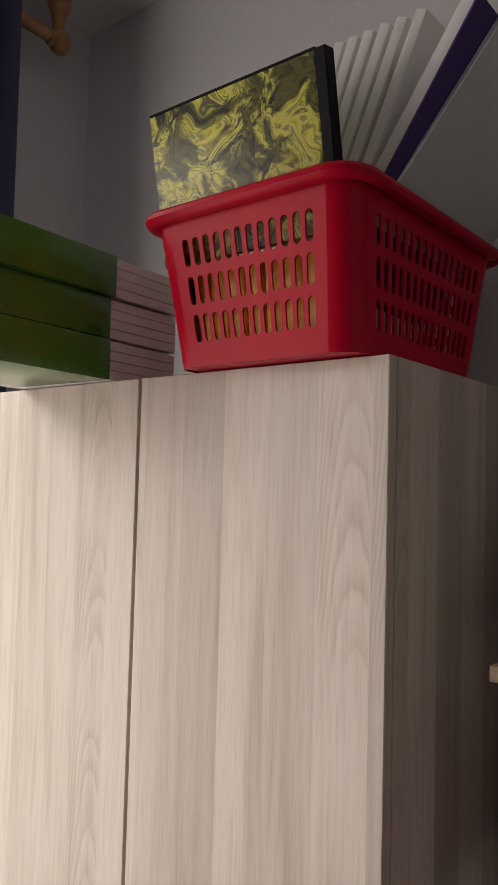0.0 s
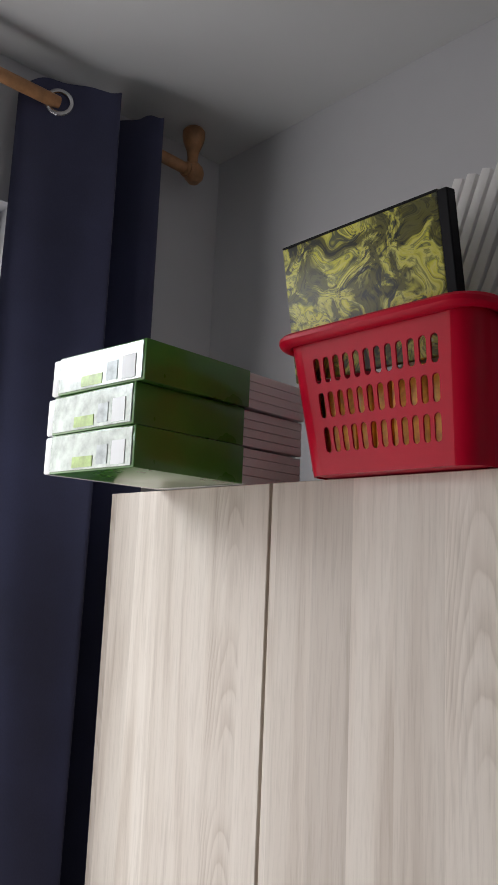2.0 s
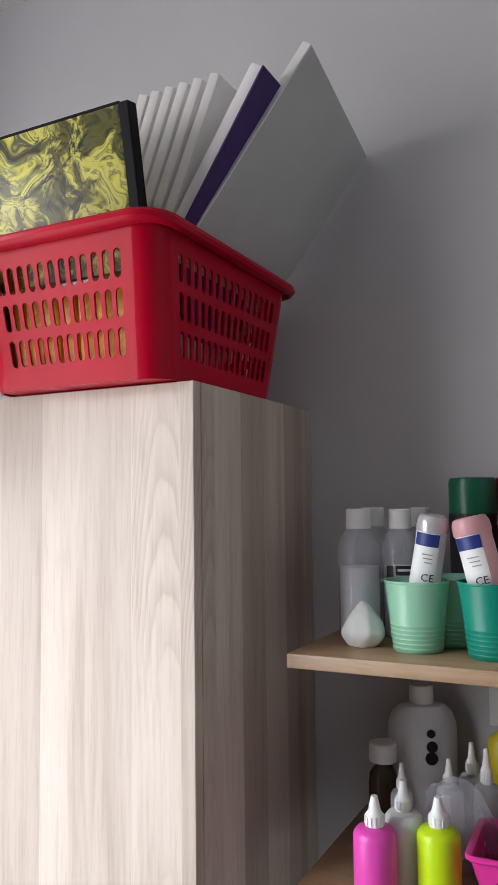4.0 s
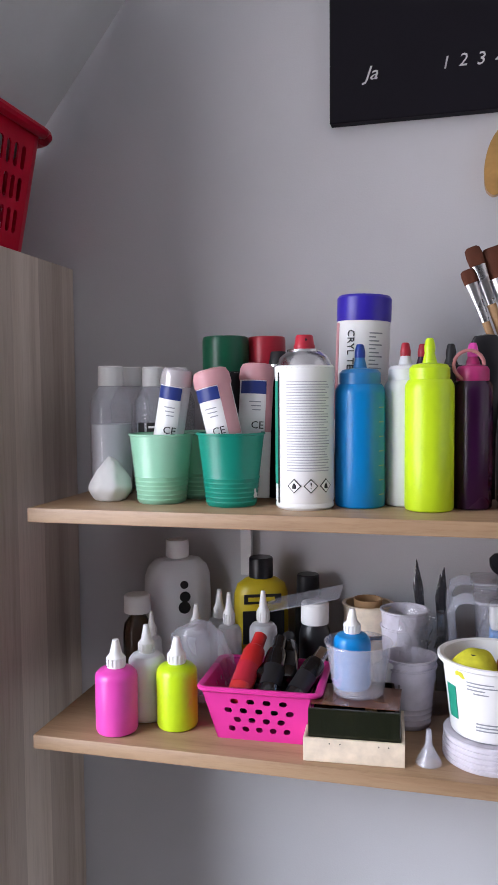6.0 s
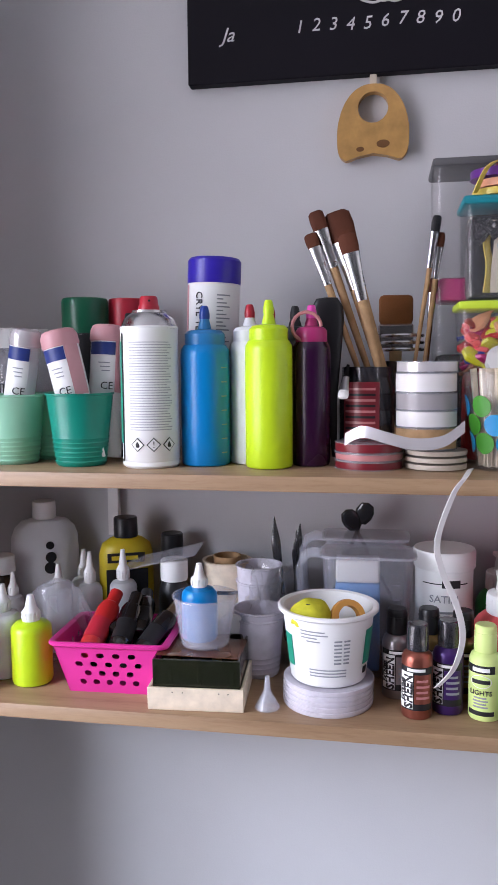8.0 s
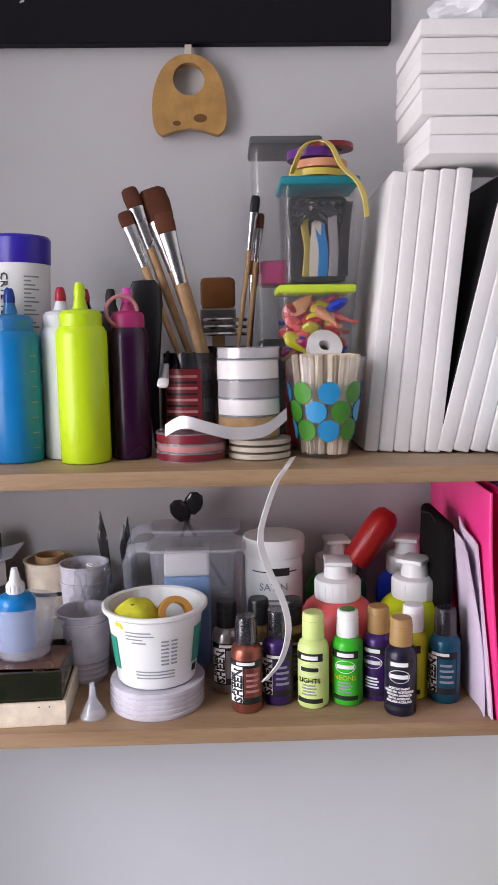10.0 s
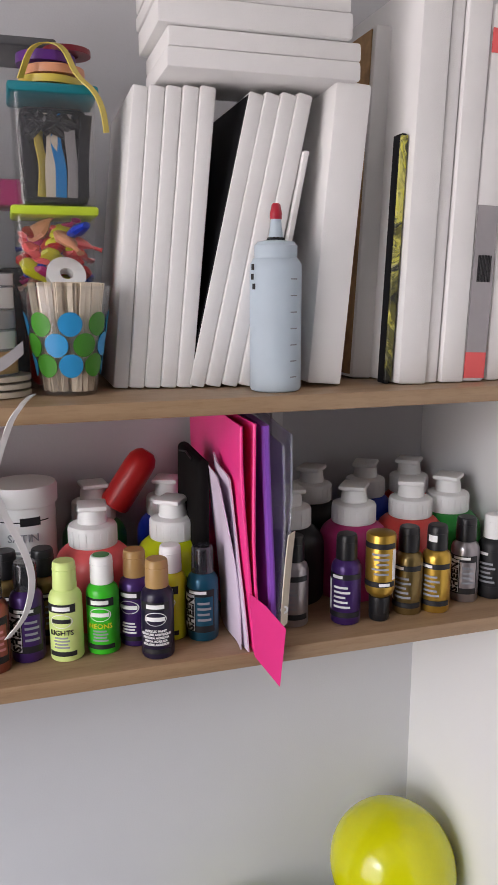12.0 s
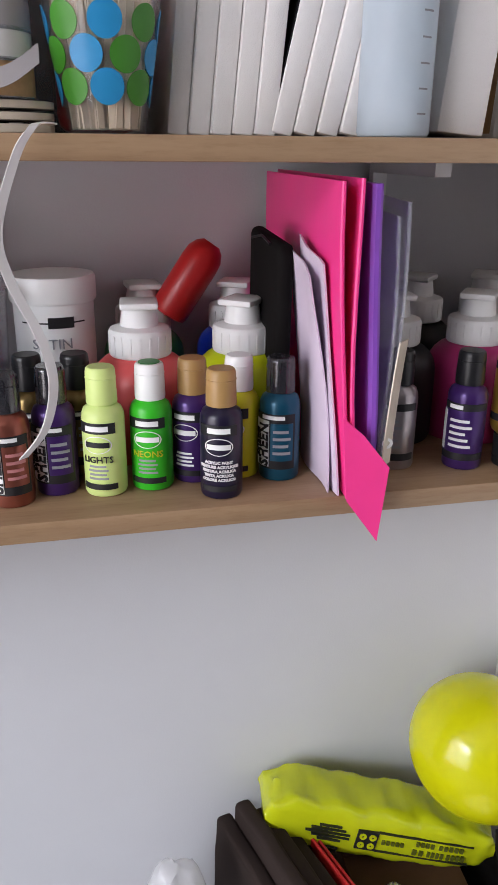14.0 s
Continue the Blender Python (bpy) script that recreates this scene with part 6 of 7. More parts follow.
def tub_patch(a0, a1, z0, z1, mat, nm="print_line"):
    r = 0.045 + tap * z0 / 0.078 + 0.0002
    part(nm, arc_patch(r, a0, a1, z0, z1, taper=tap * (z1 - z0) / 0.078, seg=8), M[mat], yg)


tub_patch(-74, -56, 0.020, 0.058, "green_print", "print_patch")
tub_patch(54, 76, 0.024, 0.066, "green_print", "print_patch")
tub_patch(56, 66, 0.012, 0.020, "ink", "print_patch")
for k, (a0, a1) in enumerate(((-38, -6), (-38, -2), (-38, -16), (-30, -12))):
    tub_patch(a0, a1, 0.068 - k * 0.004, 0.0692 - k * 0.004, "ink_grey")
for k in range(7):
    tub_patch(6, 16, 0.030 + k * 0.0045, 0.0318 + k * 0.0045, "ink_grey")
    tub_patch(19, 27, 0.030 + k * 0.0045, 0.0318 + k * 0.0045, "ink_grey")
for k in range(3):
    tub_patch(-28, 24, 0.014 + k * 0.0038, 0.0152 + k * 0.0038, "ink_grey")
for x, y, z, s, mat, nm, lab in ((0.833, 1.066, 0.103, 0.0265, "sponge_yellow", "sponge", "round yellow-green sponge in the tub"),):
    t = thing(nm, pose(x, y, S2 + z), lab, "sponge")
    bm = bmesh.new()
    bmesh.ops.create_icosphere(bm, subdivisions=4, radius=s)
    for v in bm.verts:
        v.co *= 1 + 0.10 * noise.noise(v.co * 60)
    part("sponge_body", bm, M[mat], t)
    for d in ((-0.002, -0.012, 0.0222), (0.011, -0.01, 0.019)):
        part("speck", lathe([(0, 0), (0.003, 0), (0.003, 0.0012), (0, 0.0012)], 10, m=Matrix.Translation(d)), M["ink"], t)
og = thing("wooden_ring", pose(0.876, 1.068, S2 + 0.108, 68, 0, 24), "orange wooden ring standing in the tub", "ring")
part("ring", lathe([(0.013, -0.006), (0.020, -0.006), (0.021, 0), (0.020, 0.006), (0.013, 0.006), (0.013, -0.006)], 28), M["orange_card"], og)
fl = thing("tub_filling", pose(0.852, 1.085, S2 + 0.04), "brown craft pieces filling the tub", "craft bits")
part("filling", lathe([(0, 0.0), (0.042, 0.0), (0.047, 0.030), (0, 0.034)], 24), M["handle_brown"], fl)


def rounded_tub(w, d, h, taper, wall, rr, rim):
    """An open tub with rounded corners, a thin wall and a turned-out rim."""
    bm = bmesh.new()
    loops = []
    for ww, dd, zz in ((w * taper, d * taper, 0), (w, d, h - 0.003), (w + 2 * rim, d + 2 * rim, h - 0.002), (w + 2 * rim, d + 2 * rim, h), (w - wall, d - wall, h), (w * taper - wall, d * taper - wall, wall)):
        ring = []
        for cx, cy, a0 in ((1, 1, 0), (-1, 1, 90), (-1, -1, 180), (1, -1, 270)):
            for k in range(6):
                a = radians(a0 + k * 18)
                ring.append(bm.verts.new((cx * (ww / 2 - rr) + rr * math.cos(a), cy * (dd / 2 - rr) + rr * math.sin(a), zz)))
        loops.append(ring)
    for r0, r1 in zip(loops, loops[1:]):
        for q in range(24):
            bm.faces.new((r0[q], r0[(q + 1) % 24], r1[(q + 1) % 24], r1[q]))
    bm.faces.new(loops[0][::-1])
    bm.faces.new(loops[-1])
    return bm


colour("pack_blue", (0.10, 0.30, 0.66), 0.4)
clear("clear_jug", (0.80, 0.80, 0.90), 0.08, 0.10)
colour("spoon_dark", (0.02, 0.02, 0.024), 0.12, coat=0.5)


def jug(x, y, r, h, label, handle_side):
    j = thing("measuring_jug", pose(x, y, S2), label, "jug", "measuring jugs")
    w, d = r * 2.05, r * 1.1
    part("shell", rounded_tub(w, d, h, 0.86, 0.0016, 0.014, 0.003), M["clear_jug"], j)
    s, r = handle_side, w / 2
    hp = [(s * (r + 0.001), 0, h - 0.004), (s * (r + 0.014), 0, h - 0.003), (s * (r + 0.026), 0, h - 0.008), (s * (r + 0.031), 0, h - 0.022), (s * (r + 0.027), 0, h * 0.45), (s * (r + 0.018), 0, h * 0.28), (s * r * 0.92, 0, h * 0.22)]
    part("handle", tube(hp, 0.0072, 10, flat=0.7), M["clear_milky"], j, "broad moulded handle")
    part("rim_bead", rounded_tub(w + 0.007, d + 0.007, 0.004, 1.0, 0.004, 0.016, 0.0004), M["clear_milky"], j, m=Matrix.Translation((0, 0, h - 0.003)))
    for k in range(5):
        part("scale_mark", box(r * 0.55, -d / 2 - 0.0004, h * (0.3 + 0.12 * k), r * 0.7, -d / 2 + 0.0012, h * (0.3 + 0.12 * k) + 0.001), M["ink_grey"], j)
    return j


jug(0.893, 1.244, 0.055, 0.168, "clear plastic measuring jug with a broad handle at the wall", -1)
jug(0.897, 1.178, 0.057, 0.160, "clear plastic measuring jug holding a blue pack", -1)
bpk = thing("blue_pack", pose(0.884, 1.180, S2 + 0.003, -2, 0, 1), "pale blue pack with a white top standing in the jug", "pack")
part("body", box(-0.029, -0.016, 0, 0.029, 0.014, 0.116, 0.004, 3), M["pack_blue"], bpk)
part("top_band", box(-0.0285, -0.0165, 0.1165, 0.0285, 0.0145, 0.148, 0.004, 3), M["label_white"], bpk, "white top")
for x, z, lean in ((0.890, 0.206, 20), (0.872, 0.196, -25)):
    sp = thing("metal_spoon", pose(x, 1.262, S2 + z - 0.012, 20, lean, 0), "dark shiny spoon standing in the jug", "spoon", "spoons in the jug")
    part("bowl", lathe([(0, -0.018), (0.008, -0.016), (0.0125, -0.006), (0.013, 0.004), (0.009, 0.015), (0, 0.019)], 20, squash=0.35), M["spoon_dark"], sp)
    part("stem", tube([(0, 0, -0.016), (0, 0.002, -0.07), (0, 0, -0.15)], 0.0026, 8), M["spoon_dark"], sp)
for i, (x, lean, h) in enumerate(((0.776, -16, 0.186), (0.788, 4, 0.176), (0.797, -8, 0.166))):
    bl = thing("plastic_knife", pose(x + 0.004, 1.268, S2, 0, lean * 0.4, 0), "dark plastic knife standing point up", "knife", "knives at the wall")
    part("blade", tube([(0, 0, 0), (0, 0, h * 0.5), (0, 0, h * 0.8), (0.002, 0, h)], [0.004, 0.005, 0.007, 0.0006], 8, flat=0.25, side=(1, 0, 0)), M["clear_dark"], bl)

tu = thing("paint_tub", pose(0.996, 1.205, S2, 0, 0, facing(0.996, 1.205)), "white round paint tub with a printed label and screw lid", "tub")
part("body", lathe(rounded(0.0375, 0, 0.138, 0.003) + [(0.0375, 0.140), (0, 0.140)], 36), M["label_white"], tu)
part("screw_lid", lathe([(0, 0.139), (0.0395, 0.139), (0.0405, 0.141), (0.0405, 0.160), (0.039, 0.163), (0, 0.1635)], 36), M["white"], tu)
part("brand_mark", arc_patch(0.0377, -4, 32, 0.118, 0.128), M["ink"], tu)
part("rule", arc_patch(0.0377, -44, -4, 0.1222, 0.1234), M["ink"], tu)
part("rule", arc_patch(0.0377, 32, 50, 0.1222, 0.1234), M["ink"], tu)
part("lettering", lettering("SATIN", 0.0135, Matrix.Translation((0, -0.0008, 0.103)), 0.0377), M["ink_grey"], tu)
for k in range(3):
    part("print_line", arc_patch(0.0377, -28 + 4 * k, 26 - 3 * k, 0.072 + k * 0.0062, 0.0748 + k * 0.0062), M["ink_grey"], tu)

for x, y, body, cap, lab, style, yaw in (
        (0.956, 1.057, "copper", "clear_dark", "copper craft paint bottle with black label and smoky cap", "sheen", -6),
        (0.992, 1.074, "violet", "clear_dark", "purple craft paint bottle with black label and smoky cap", "sheen", -10),
        (1.032, 1.064, "pale_lime", "pale_lime", "pale lime craft paint bottle with a cream cap", "lights", -14),
        (1.072, 1.069, "neon_green", "white", "bright green craft paint bottle with a white cap", "neons", -8),
        (1.109, 1.078, "violet", "tan_cap", "purple craft paint bottle with a tan cap", "plain", -22),
        (1.127, 1.040, "aubergine", "tan_cap", "near-black craft paint bottle with a tan cap", "plain", -4),
        (1.150, 1.080, "yellow_paint", "white", "yellow craft paint bottle with a white cap", "plain", -20),
        (1.184, 1.067, "teal", "clear_dark", "teal blue craft paint bottle with black label", "sheen", -18),
        (0.934, 1.108, "silver", "black", "silvery craft paint bottle with a black cap", "sheen", 0),
        (0.972, 1.115, "bronze", "black", "dark craft paint bottle with a black cap", "sheen", 0),
        (1.012, 1.112, "bronze", "black", "dark craft paint bottle with a black cap standing behind", "sheen", 0),
        (1.295, 1.070, "silver", "black", "silver craft paint bottle with a pink swatch", "metal", -8),
        (1.357, 1.057, "violet", "black", "metallic purple craft paint bottle with a black cap", "metal", -6),
        (1.441, 1.060, "bronze", "black", "bronze craft paint bottle with a black cap", "metal", -10),
        (1.477, 1.055, "gold", "black", "gold craft paint bottle with a black cap and price sticker", "metal", -8),
        (1.529, 1.073, "silver", "black", "silver-grey craft paint bottle with a black cap", "sheen", -10),
        (1.569, 1.072, "ink", "white", "black and white craft paint bottle near the corner", "metal", -10)):
    pbt = paint_bottle(x, y, body, cap, lab, style, yaw)
    if body == "neon_green":
        part("cap_dot", lathe([(0, 0.1092), (0.009, 0.1092), (0.009, 0.1097), (0, 0.1097)], 20), M["green_paint"], pbt)
    if body == "gold":
        part("price_sticker", arc_patch(0.0128, -40, 10, 0.090, 0.098, seg=6), M["label_white"], pbt)
paint_bottle(1.398, 1.050, "gold", "black", "gold craft paint bottle standing on its black cap", "metal", -4, upside=True)

for x, y, body, lab in ((1.072, 1.150, "coral", "large coral paint bottle with a white flip-top"), (1.168, 1.148, "yellow_neon", "large neon yellow paint bottle with a white flip-top"),
                        (1.084, 1.252, "green_paint", "large green paint bottle with a white flip-top at the wall"), (1.182, 1.250, "blue_paint", "large blue paint bottle with a white flip-top at the wall"),
                        (1.404, 1.140, "magenta", "large magenta paint bottle with a white flip-top"), (1.487, 1.142, "coral_red", "large red paint bottle with a white flip-top"),
                        (1.548, 1.150, "green_paint", "large green paint bottle with a white flip-top by the corner"), (1.318, 1.150, "ink", "large black paint bottle with a white flip-top"),
                        (1.390, 1.252, "ink", "large black paint bottle at the wall"), (1.476, 1.256, "blue_paint", "large dark blue paint bottle at the wall"),
                        (1.547, 1.256, "red_paint", "large dark red paint bottle at the wall"), (1.310, 1.250, "blue_deep", "large deep blue paint bottle at the wall")):
    if body not in M:
        colour(body, {"yellow_neon": (0.62, 0.72, 0.01), "coral_red": (0.60, 0.06, 0.05)}[body], 0.35)
    flip_top_bottle(x, y, body, lab, 0.0455 if y < 1.2 else 0.042, yaw=random.uniform(-25, 25))
rb = thing("red_bottle", pose(1.107, 1.235, S2 + 0.114, 0, 34, 0) @ Matrix.Scale(0.92, 4), "red plastic bottle lying tilted on the other bottles", "bottle")
part("body", lathe(rounded(0.0215, 0, 0.066, 0.006) + [(0.0205, 0.078), (0.016, 0.087), (0.010, 0.092), (0, 0.092)], 28), M["red_paint"], rb)

# folders and sheets
bf = thing("black_pouch", pose(1.194, 1.075, S2 + 0.001, 0, 1, 4), "upright black padded pouch between the bottles", "pouch")
bm = box(-0.008, 0.02, 0, 0.007, 0.11, 0.205, 0.0068, 4)
for v in bm.verts:
    v.co.z -= 0.035 * (max(0, 0.05 - v.co.y) / 0.05) ** 2 * (v.co.z > 0.1)
part("padding", bm, M["charcoal"], bf)
part("zip", tube([(-0.0085, 0.045, 0.195), (-0.0085, 0.07, 0.2), (-0.0085, 0.10, 0.195)], 0.0012, 6), M["ink"], bf)


def sheet(name, pts_bottom, pts_top, mat, label, category, thick=0.0008, bow=0.004, wob=0):
    """A standing sheet between a bottom and a top line, slightly bowed."""
    s = thing(name, pose(0, 0, 0), label, category, "folders on the lower shelf")
    bm = bmesh.new()
    b0, b1, t0, t1 = (Vector(p) for p in (*pts_bottom, *pts_top))
    g = []
    for i in range(9):
        u = i / 8
        row = []
        for k in range(9):
            v = k / 8
            p = b0.lerp(b1, u).lerp(t0.lerp(t1, u), v)
            p.x += bow * math.sin(v * math.pi) * (1 - 0.4 * u) + 0.0015 * math.sin(7 * u + 5 * v + wob)
            row.append(bm.verts.new(p))
        g.append(row)
    for i in range(8):
        for k in range(8):
            bm.faces.new((g[i][k], g[i + 1][k], g[i + 1][k + 1], g[i][k + 1]))
    e = bmesh.ops.extrude_face_region(bm, geom=bm.faces[:])
    bmesh.ops.translate(bm, verts=[v for v in e["geom"] if isinstance(v, bmesh.types.BMVert)], vec=(thick, 0, 0))
    part("sheet", bm, M[mat], s)
    if category == "folder":
        part("welded_edge", tube([b0.lerp(t0, k / 6) + Vector((bow * math.sin(k / 6 * math.pi) + thick / 2 + 0.0015 * math.sin(5 * k / 6 + wob), -0.0006, 0)) for k in range(7)], 0.0012 + thick * 0.4, 8), M[mat], s, "glossy welded front edge")
    return s


sheet("paper_sheet", ((1.214, 1.018, S2 + 0.001), (1.216, 1.11, S2 + 0.001)), ((1.200, 1.042, S2 + 0.180), (1.202, 1.11, S2 + 0.195)), "white_paper", "pale pink-white paper sheet standing upright", "paper", 0.0012)
sheet("paper_sheet", ((1.219, 1.010, S2 + 0.001), (1.221, 1.11, S2 + 0.001)), ((1.206, 1.034, S2 + 0.190), (1.208, 1.11, S2 + 0.205)), "white_paper", "pale lilac paper sheet standing upright", "paper", 0.0016, 0.003, 2)
sheet("pink_folder", ((1.226, 1.004, S2 + 0.001), (1.230, 1.27, S2 + 0.001)), ((1.214, 1.012, S2 + 0.252), (1.222, 1.28, S2 + 0.252)), "hot_pink", "hot pink plastic folder standing upright", "folder", 0.0016, -0.004)
sheet("pink_folder", ((1.232, 1.002, S2 + 0.001), (1.236, 1.27, S2 + 0.001)), ((1.226, 1.012, S2 + 0.254), (1.232, 1.28, S2 + 0.254)), "hot_pink", "second hot pink plastic folder standing upright", "folder", 0.0016, -0.003, 3)
sheet("purple_folder", ((1.242, 1.012, S2 + 0.001), (1.248, 1.27, S2 + 0.001)), ((1.238, 1.020, S2 + 0.250), (1.246, 1.27, S2 + 0.250)), "purple_sheet", "violet plastic folder standing upright", "folder", 0.009, 0.002, 1)
sheet("clear_folder", ((1.254, 1.020, S2 + 0.001), (1.262, 1.27, S2 + 0.001)), ((1.268, 1.035, S2 + 0.225), (1.285, 1.27, S2 + 0.235)), "clear_milky", "clear plastic folder leaning outwards", "folder", 0.0012, 0.004, 5)
sheet("clear_folder", ((1.259, 1.024, S2 + 0.001), (1.268, 1.27, S2 + 0.001)), ((1.281, 1.045, S2 + 0.235), (1.30, 1.27, S2 + 0.24)), "clear_milky", "clear plastic folder leaning outwards", "folder", 0.0012, 0.004, 5)
cd = thing("tag_card", pose(0, 0, 0), "cream card with a punched hole beside the folders", "card")
part("card", ribbon_strip([(1.262, 1.012, S2 + 0.025), (1.264, 1.012, S2 + 0.06), (1.268, 1.014, S2 + 0.10), (1.272, 1.016, S2 + 0.13)], (0.012, 0.012, 0), "satin_cream"), M["satin_cream"], cd)
part("eyelet", lathe([(0.0022, 0), (0.0045, 0), (0.0045, 0.001), (0.0022, 0.001), (0.0022, 0)], 16, m=Matrix.Translation((1.262, 1.0105, S2 + 0.045)) @ Matrix.Rotation(radians(90), 4, "X")), M["white"], cd)
pt = thing("pink_card", pose(0, 0, 0), "hot pink card hanging over the front edge of the shelf", "card")
bm = bmesh.new()
q = [(1.218, 0.999, 1.062), (1.2235, 0.996, 0.990), (1.251, 0.992, 0.952), (1.258, 0.993, 1.018), (1.236, 0.997, 1.046)]
f = bm.faces.new([bm.verts.new(p) for p in q])
e = bmesh.ops.extrude_face_region(bm, geom=[f])
bmesh.ops.translate(bm, verts=[v for v in e["geom"] if isinstance(v, bmesh.types.BMVert)], vec=(0.0004, 0.001, 0))
part("card", bm, M["hot_pink"], pt)

# ---- low in the corner ----
LB = 0.19
lb = thing("storage_chest", pose(0, 0, 0), "low brown storage chest in the corner under the shelves", "chest")
part("body", box(1.195, 0.92, 0.0, 1.588, 1.30, LB - 0.02, 0.004, 1), M["box_brown"], lb)
part("lid", box(1.185, 0.91, LB - 0.02, 1.592, 1.305, LB, 0.003, 2), M["box_brown"], lb)
bl = thing("yellow_balloon", pose(1.497, 1.170, 0.528, -14, -38, 0), "inflated glossy yellow balloon resting in the corner", "balloon")
part("balloon_skin", lathe([(0, 0.096)] + [((0.092 if a < 90 else 0.092) * math.sin(radians(a)) * (1 - 0.0012 * max(0, a - 100)), 0.096 * math.cos(radians(a)) * (1 if a < 90 else 1.08)) for a in range(8, 172, 7)] + [(0.010, -0.103), (0.005, -0.108), (0.0045, -0.113), (0, -0.113)], 40), M["balloon_yellow"], bl)
part("knot", lathe([(0, -0.110), (0.0055, -0.111), (0.006, -0.116), (0.0035, -0.120), (0.006, -0.126), (0.012, -0.138), (0.011, -0.139), (0, -0.128)], 16), M["balloon_yellow"], bl)

yp = thing("yellow_packet", pose(1.379, 1.222, 0.378, 0, 11, -13) @ Matrix.Scale(1.155, 4), "crinkled yellow-green foil packet with black print", "packet")
FACE = 0.0365                                # half depth of the packet
bm = bmesh.new()
nu, nv = 72, 36
rows = []
for i in range(nu + 1):
    u = i / nu
    e = abs(2 * u - 1)
    w = FACE * (1 - 0.10 * e ** 6)
    hgt = 0.036 * (1 - 0.20 * u) * (1 - e ** 9) + 0.0015 + 0.006 * e ** 9
    row = []
    for k in range(nv):
        a = 2 * math.pi * k / nv
        ca, sa = math.cos(a), math.sin(a)
        p = Vector(((u - 0.5) * 0.285, math.copysign(abs(ca) ** 0.42, ca) * w, math.copysign(abs(sa) ** 0.42, sa) * hgt))
        f = 0.25 + 0.9 * e ** 4
        p += f * (0.006 * noise.noise_vector(p * 26) + 0.003 * noise.noise_vector(p * 75))
        fold = (0.5 - abs(noise.noise(p * 38 + Vector((4, 1, 2))))) * 0.007 + (0.5 - abs(noise.noise(p * 90))) * 0.0035
        p.z += math.copysign(fold, sa) * (0.4 + f) * abs(sa)
        p.y += math.copysign(fold, ca) * 0.5 * f * abs(ca)
        p.z += 0.0035 * e ** 2 * math.sin(p.y * 190 + 2 * e) + 0.0016 * (sa > 0) * math.sin(u * 31 + p.y * 90)
        row.append(bm.verts.new(p))
    rows.append(row)
for r0, r1 in zip(rows, rows[1:]):
    for k in range(nv):
        bm.faces.new((r0[k], r0[(k + 1) % nv], r1[(k + 1) % nv], r1[k]))
bm.faces.new(rows[0][::-1])
bm.faces.new(rows[-1])
part("foil", bm, M["yellow_pack"], yp)


def on_face(nm, x0, z0, x1, z1, mat, lift=0.0):
    part(nm, box(x0, -FACE - 0.0026 - lift, z0, x1, -FACE + 0.0010, z1), M[mat], yp)


for k, (x0, x1) in enumerate(((-0.075, -0.048), (-0.084, -0.042), (-0.090, -0.036), (-0.082, -0.036), (-0.074, -0.046))):
    on_face("print_line", x0, 0.012 - k * 0.0052, x1, 0.0136 - k * 0.0052, "ink")
for k in range(2):
    on_face("print_line", -0.076 - 0.006 * k, -0.021 - k * 0.005, -0.046, -0.0196 - k * 0.005, "ink")
on_face("logo_mark", -0.028, -0.014, -0.003, 0.014, "ink")
for dx, dz in ((-0.0215, 0.0065), (-0.0095, 0.0065), (-0.0215, -0.0065), (-0.0095, -0.0065)):
    part("logo_mark", lathe([(0.0014, 0), (0.0044, 0), (0.0044, 0.001), (0.0014, 0.001), (0.0014, 0)], 14, m=Matrix.Translation((dx, -FACE - 0.0028, dz)) @ Matrix.Rotation(radians(90), 4, "X")), M["yellow_pack"], yp)
for z in (0.0135, -0.0145):
    on_face("print_frame", -0.003, z, 0.112, z + 0.0012, "ink")
for x0, x1, z0, z1 in ((0.003, 0.032, -0.002, 0.003), (0.044, 0.068, 0.003, 0.009), (0.072, 0.104, 0.003, 0.009), (0.042, 0.058, -0.0105, -0.003), (0.060, 0.082, -0.0105, -0.003), (0.084, 0.108, -0.0105, -0.003)):
    n = max(2, int((x1 - x0) / 0.0055))
    for k in range(n):
        on_face("print_bar", x0 + (x1 - x0) * k / n, z0, x0 + (x1 - x0) * (k + 0.62) / n, z1, "olive_print")

# dark slabs, running from the wall towards the room
for i, (x, h) in enumerate(((1.161, 0.478), (1.186, 0.502), (1.212, 0.490), (1.237, 0.476))):
    fo = thing("foam_sheet", pose(x, 1.262 - 0.004 * i, LB + 0.002, 0, 2, 17) @ Matrix.Scale(1.11, 4), "thick dark brown folded felt slab standing upright", "felt slab", "dark felt slabs")
    bm = box(-0.0105, -0.215, 0, 0.0105, 0, h - 0.302, 0.006, 3)
    bmesh.ops.subdivide_edges(bm, edges=[e for e in bm.edges if e.calc_length() > 0.05], cuts=6)
    for v in bm.verts:
        v.co += 0.0022 * noise.noise_vector(v.co * 24 + Vector((i * 3, 0, 0)))
        v.co.z -= 0.012 * (v.co.y / 0.215) ** 2 * (v.co.z > 0.1)
    part("felt", bm, M["felt_brown"], fo)
rd = thing("red_folder", pose(1.268, 1.237, LB + 0.002, 0, 2, 17) @ Matrix.Scale(1.11, 4), "thin red folder standing beside the felt slabs", "folder")
part("cover", box(-0.005, -0.20, 0, -0.001, 0, 0.170, 0.0015, 1), M["red_paint"], rd)
part("cover", box(0.002, -0.198, 0, 0.006, 0, 0.168, 0.0015, 1), M["red_paint"], rd)

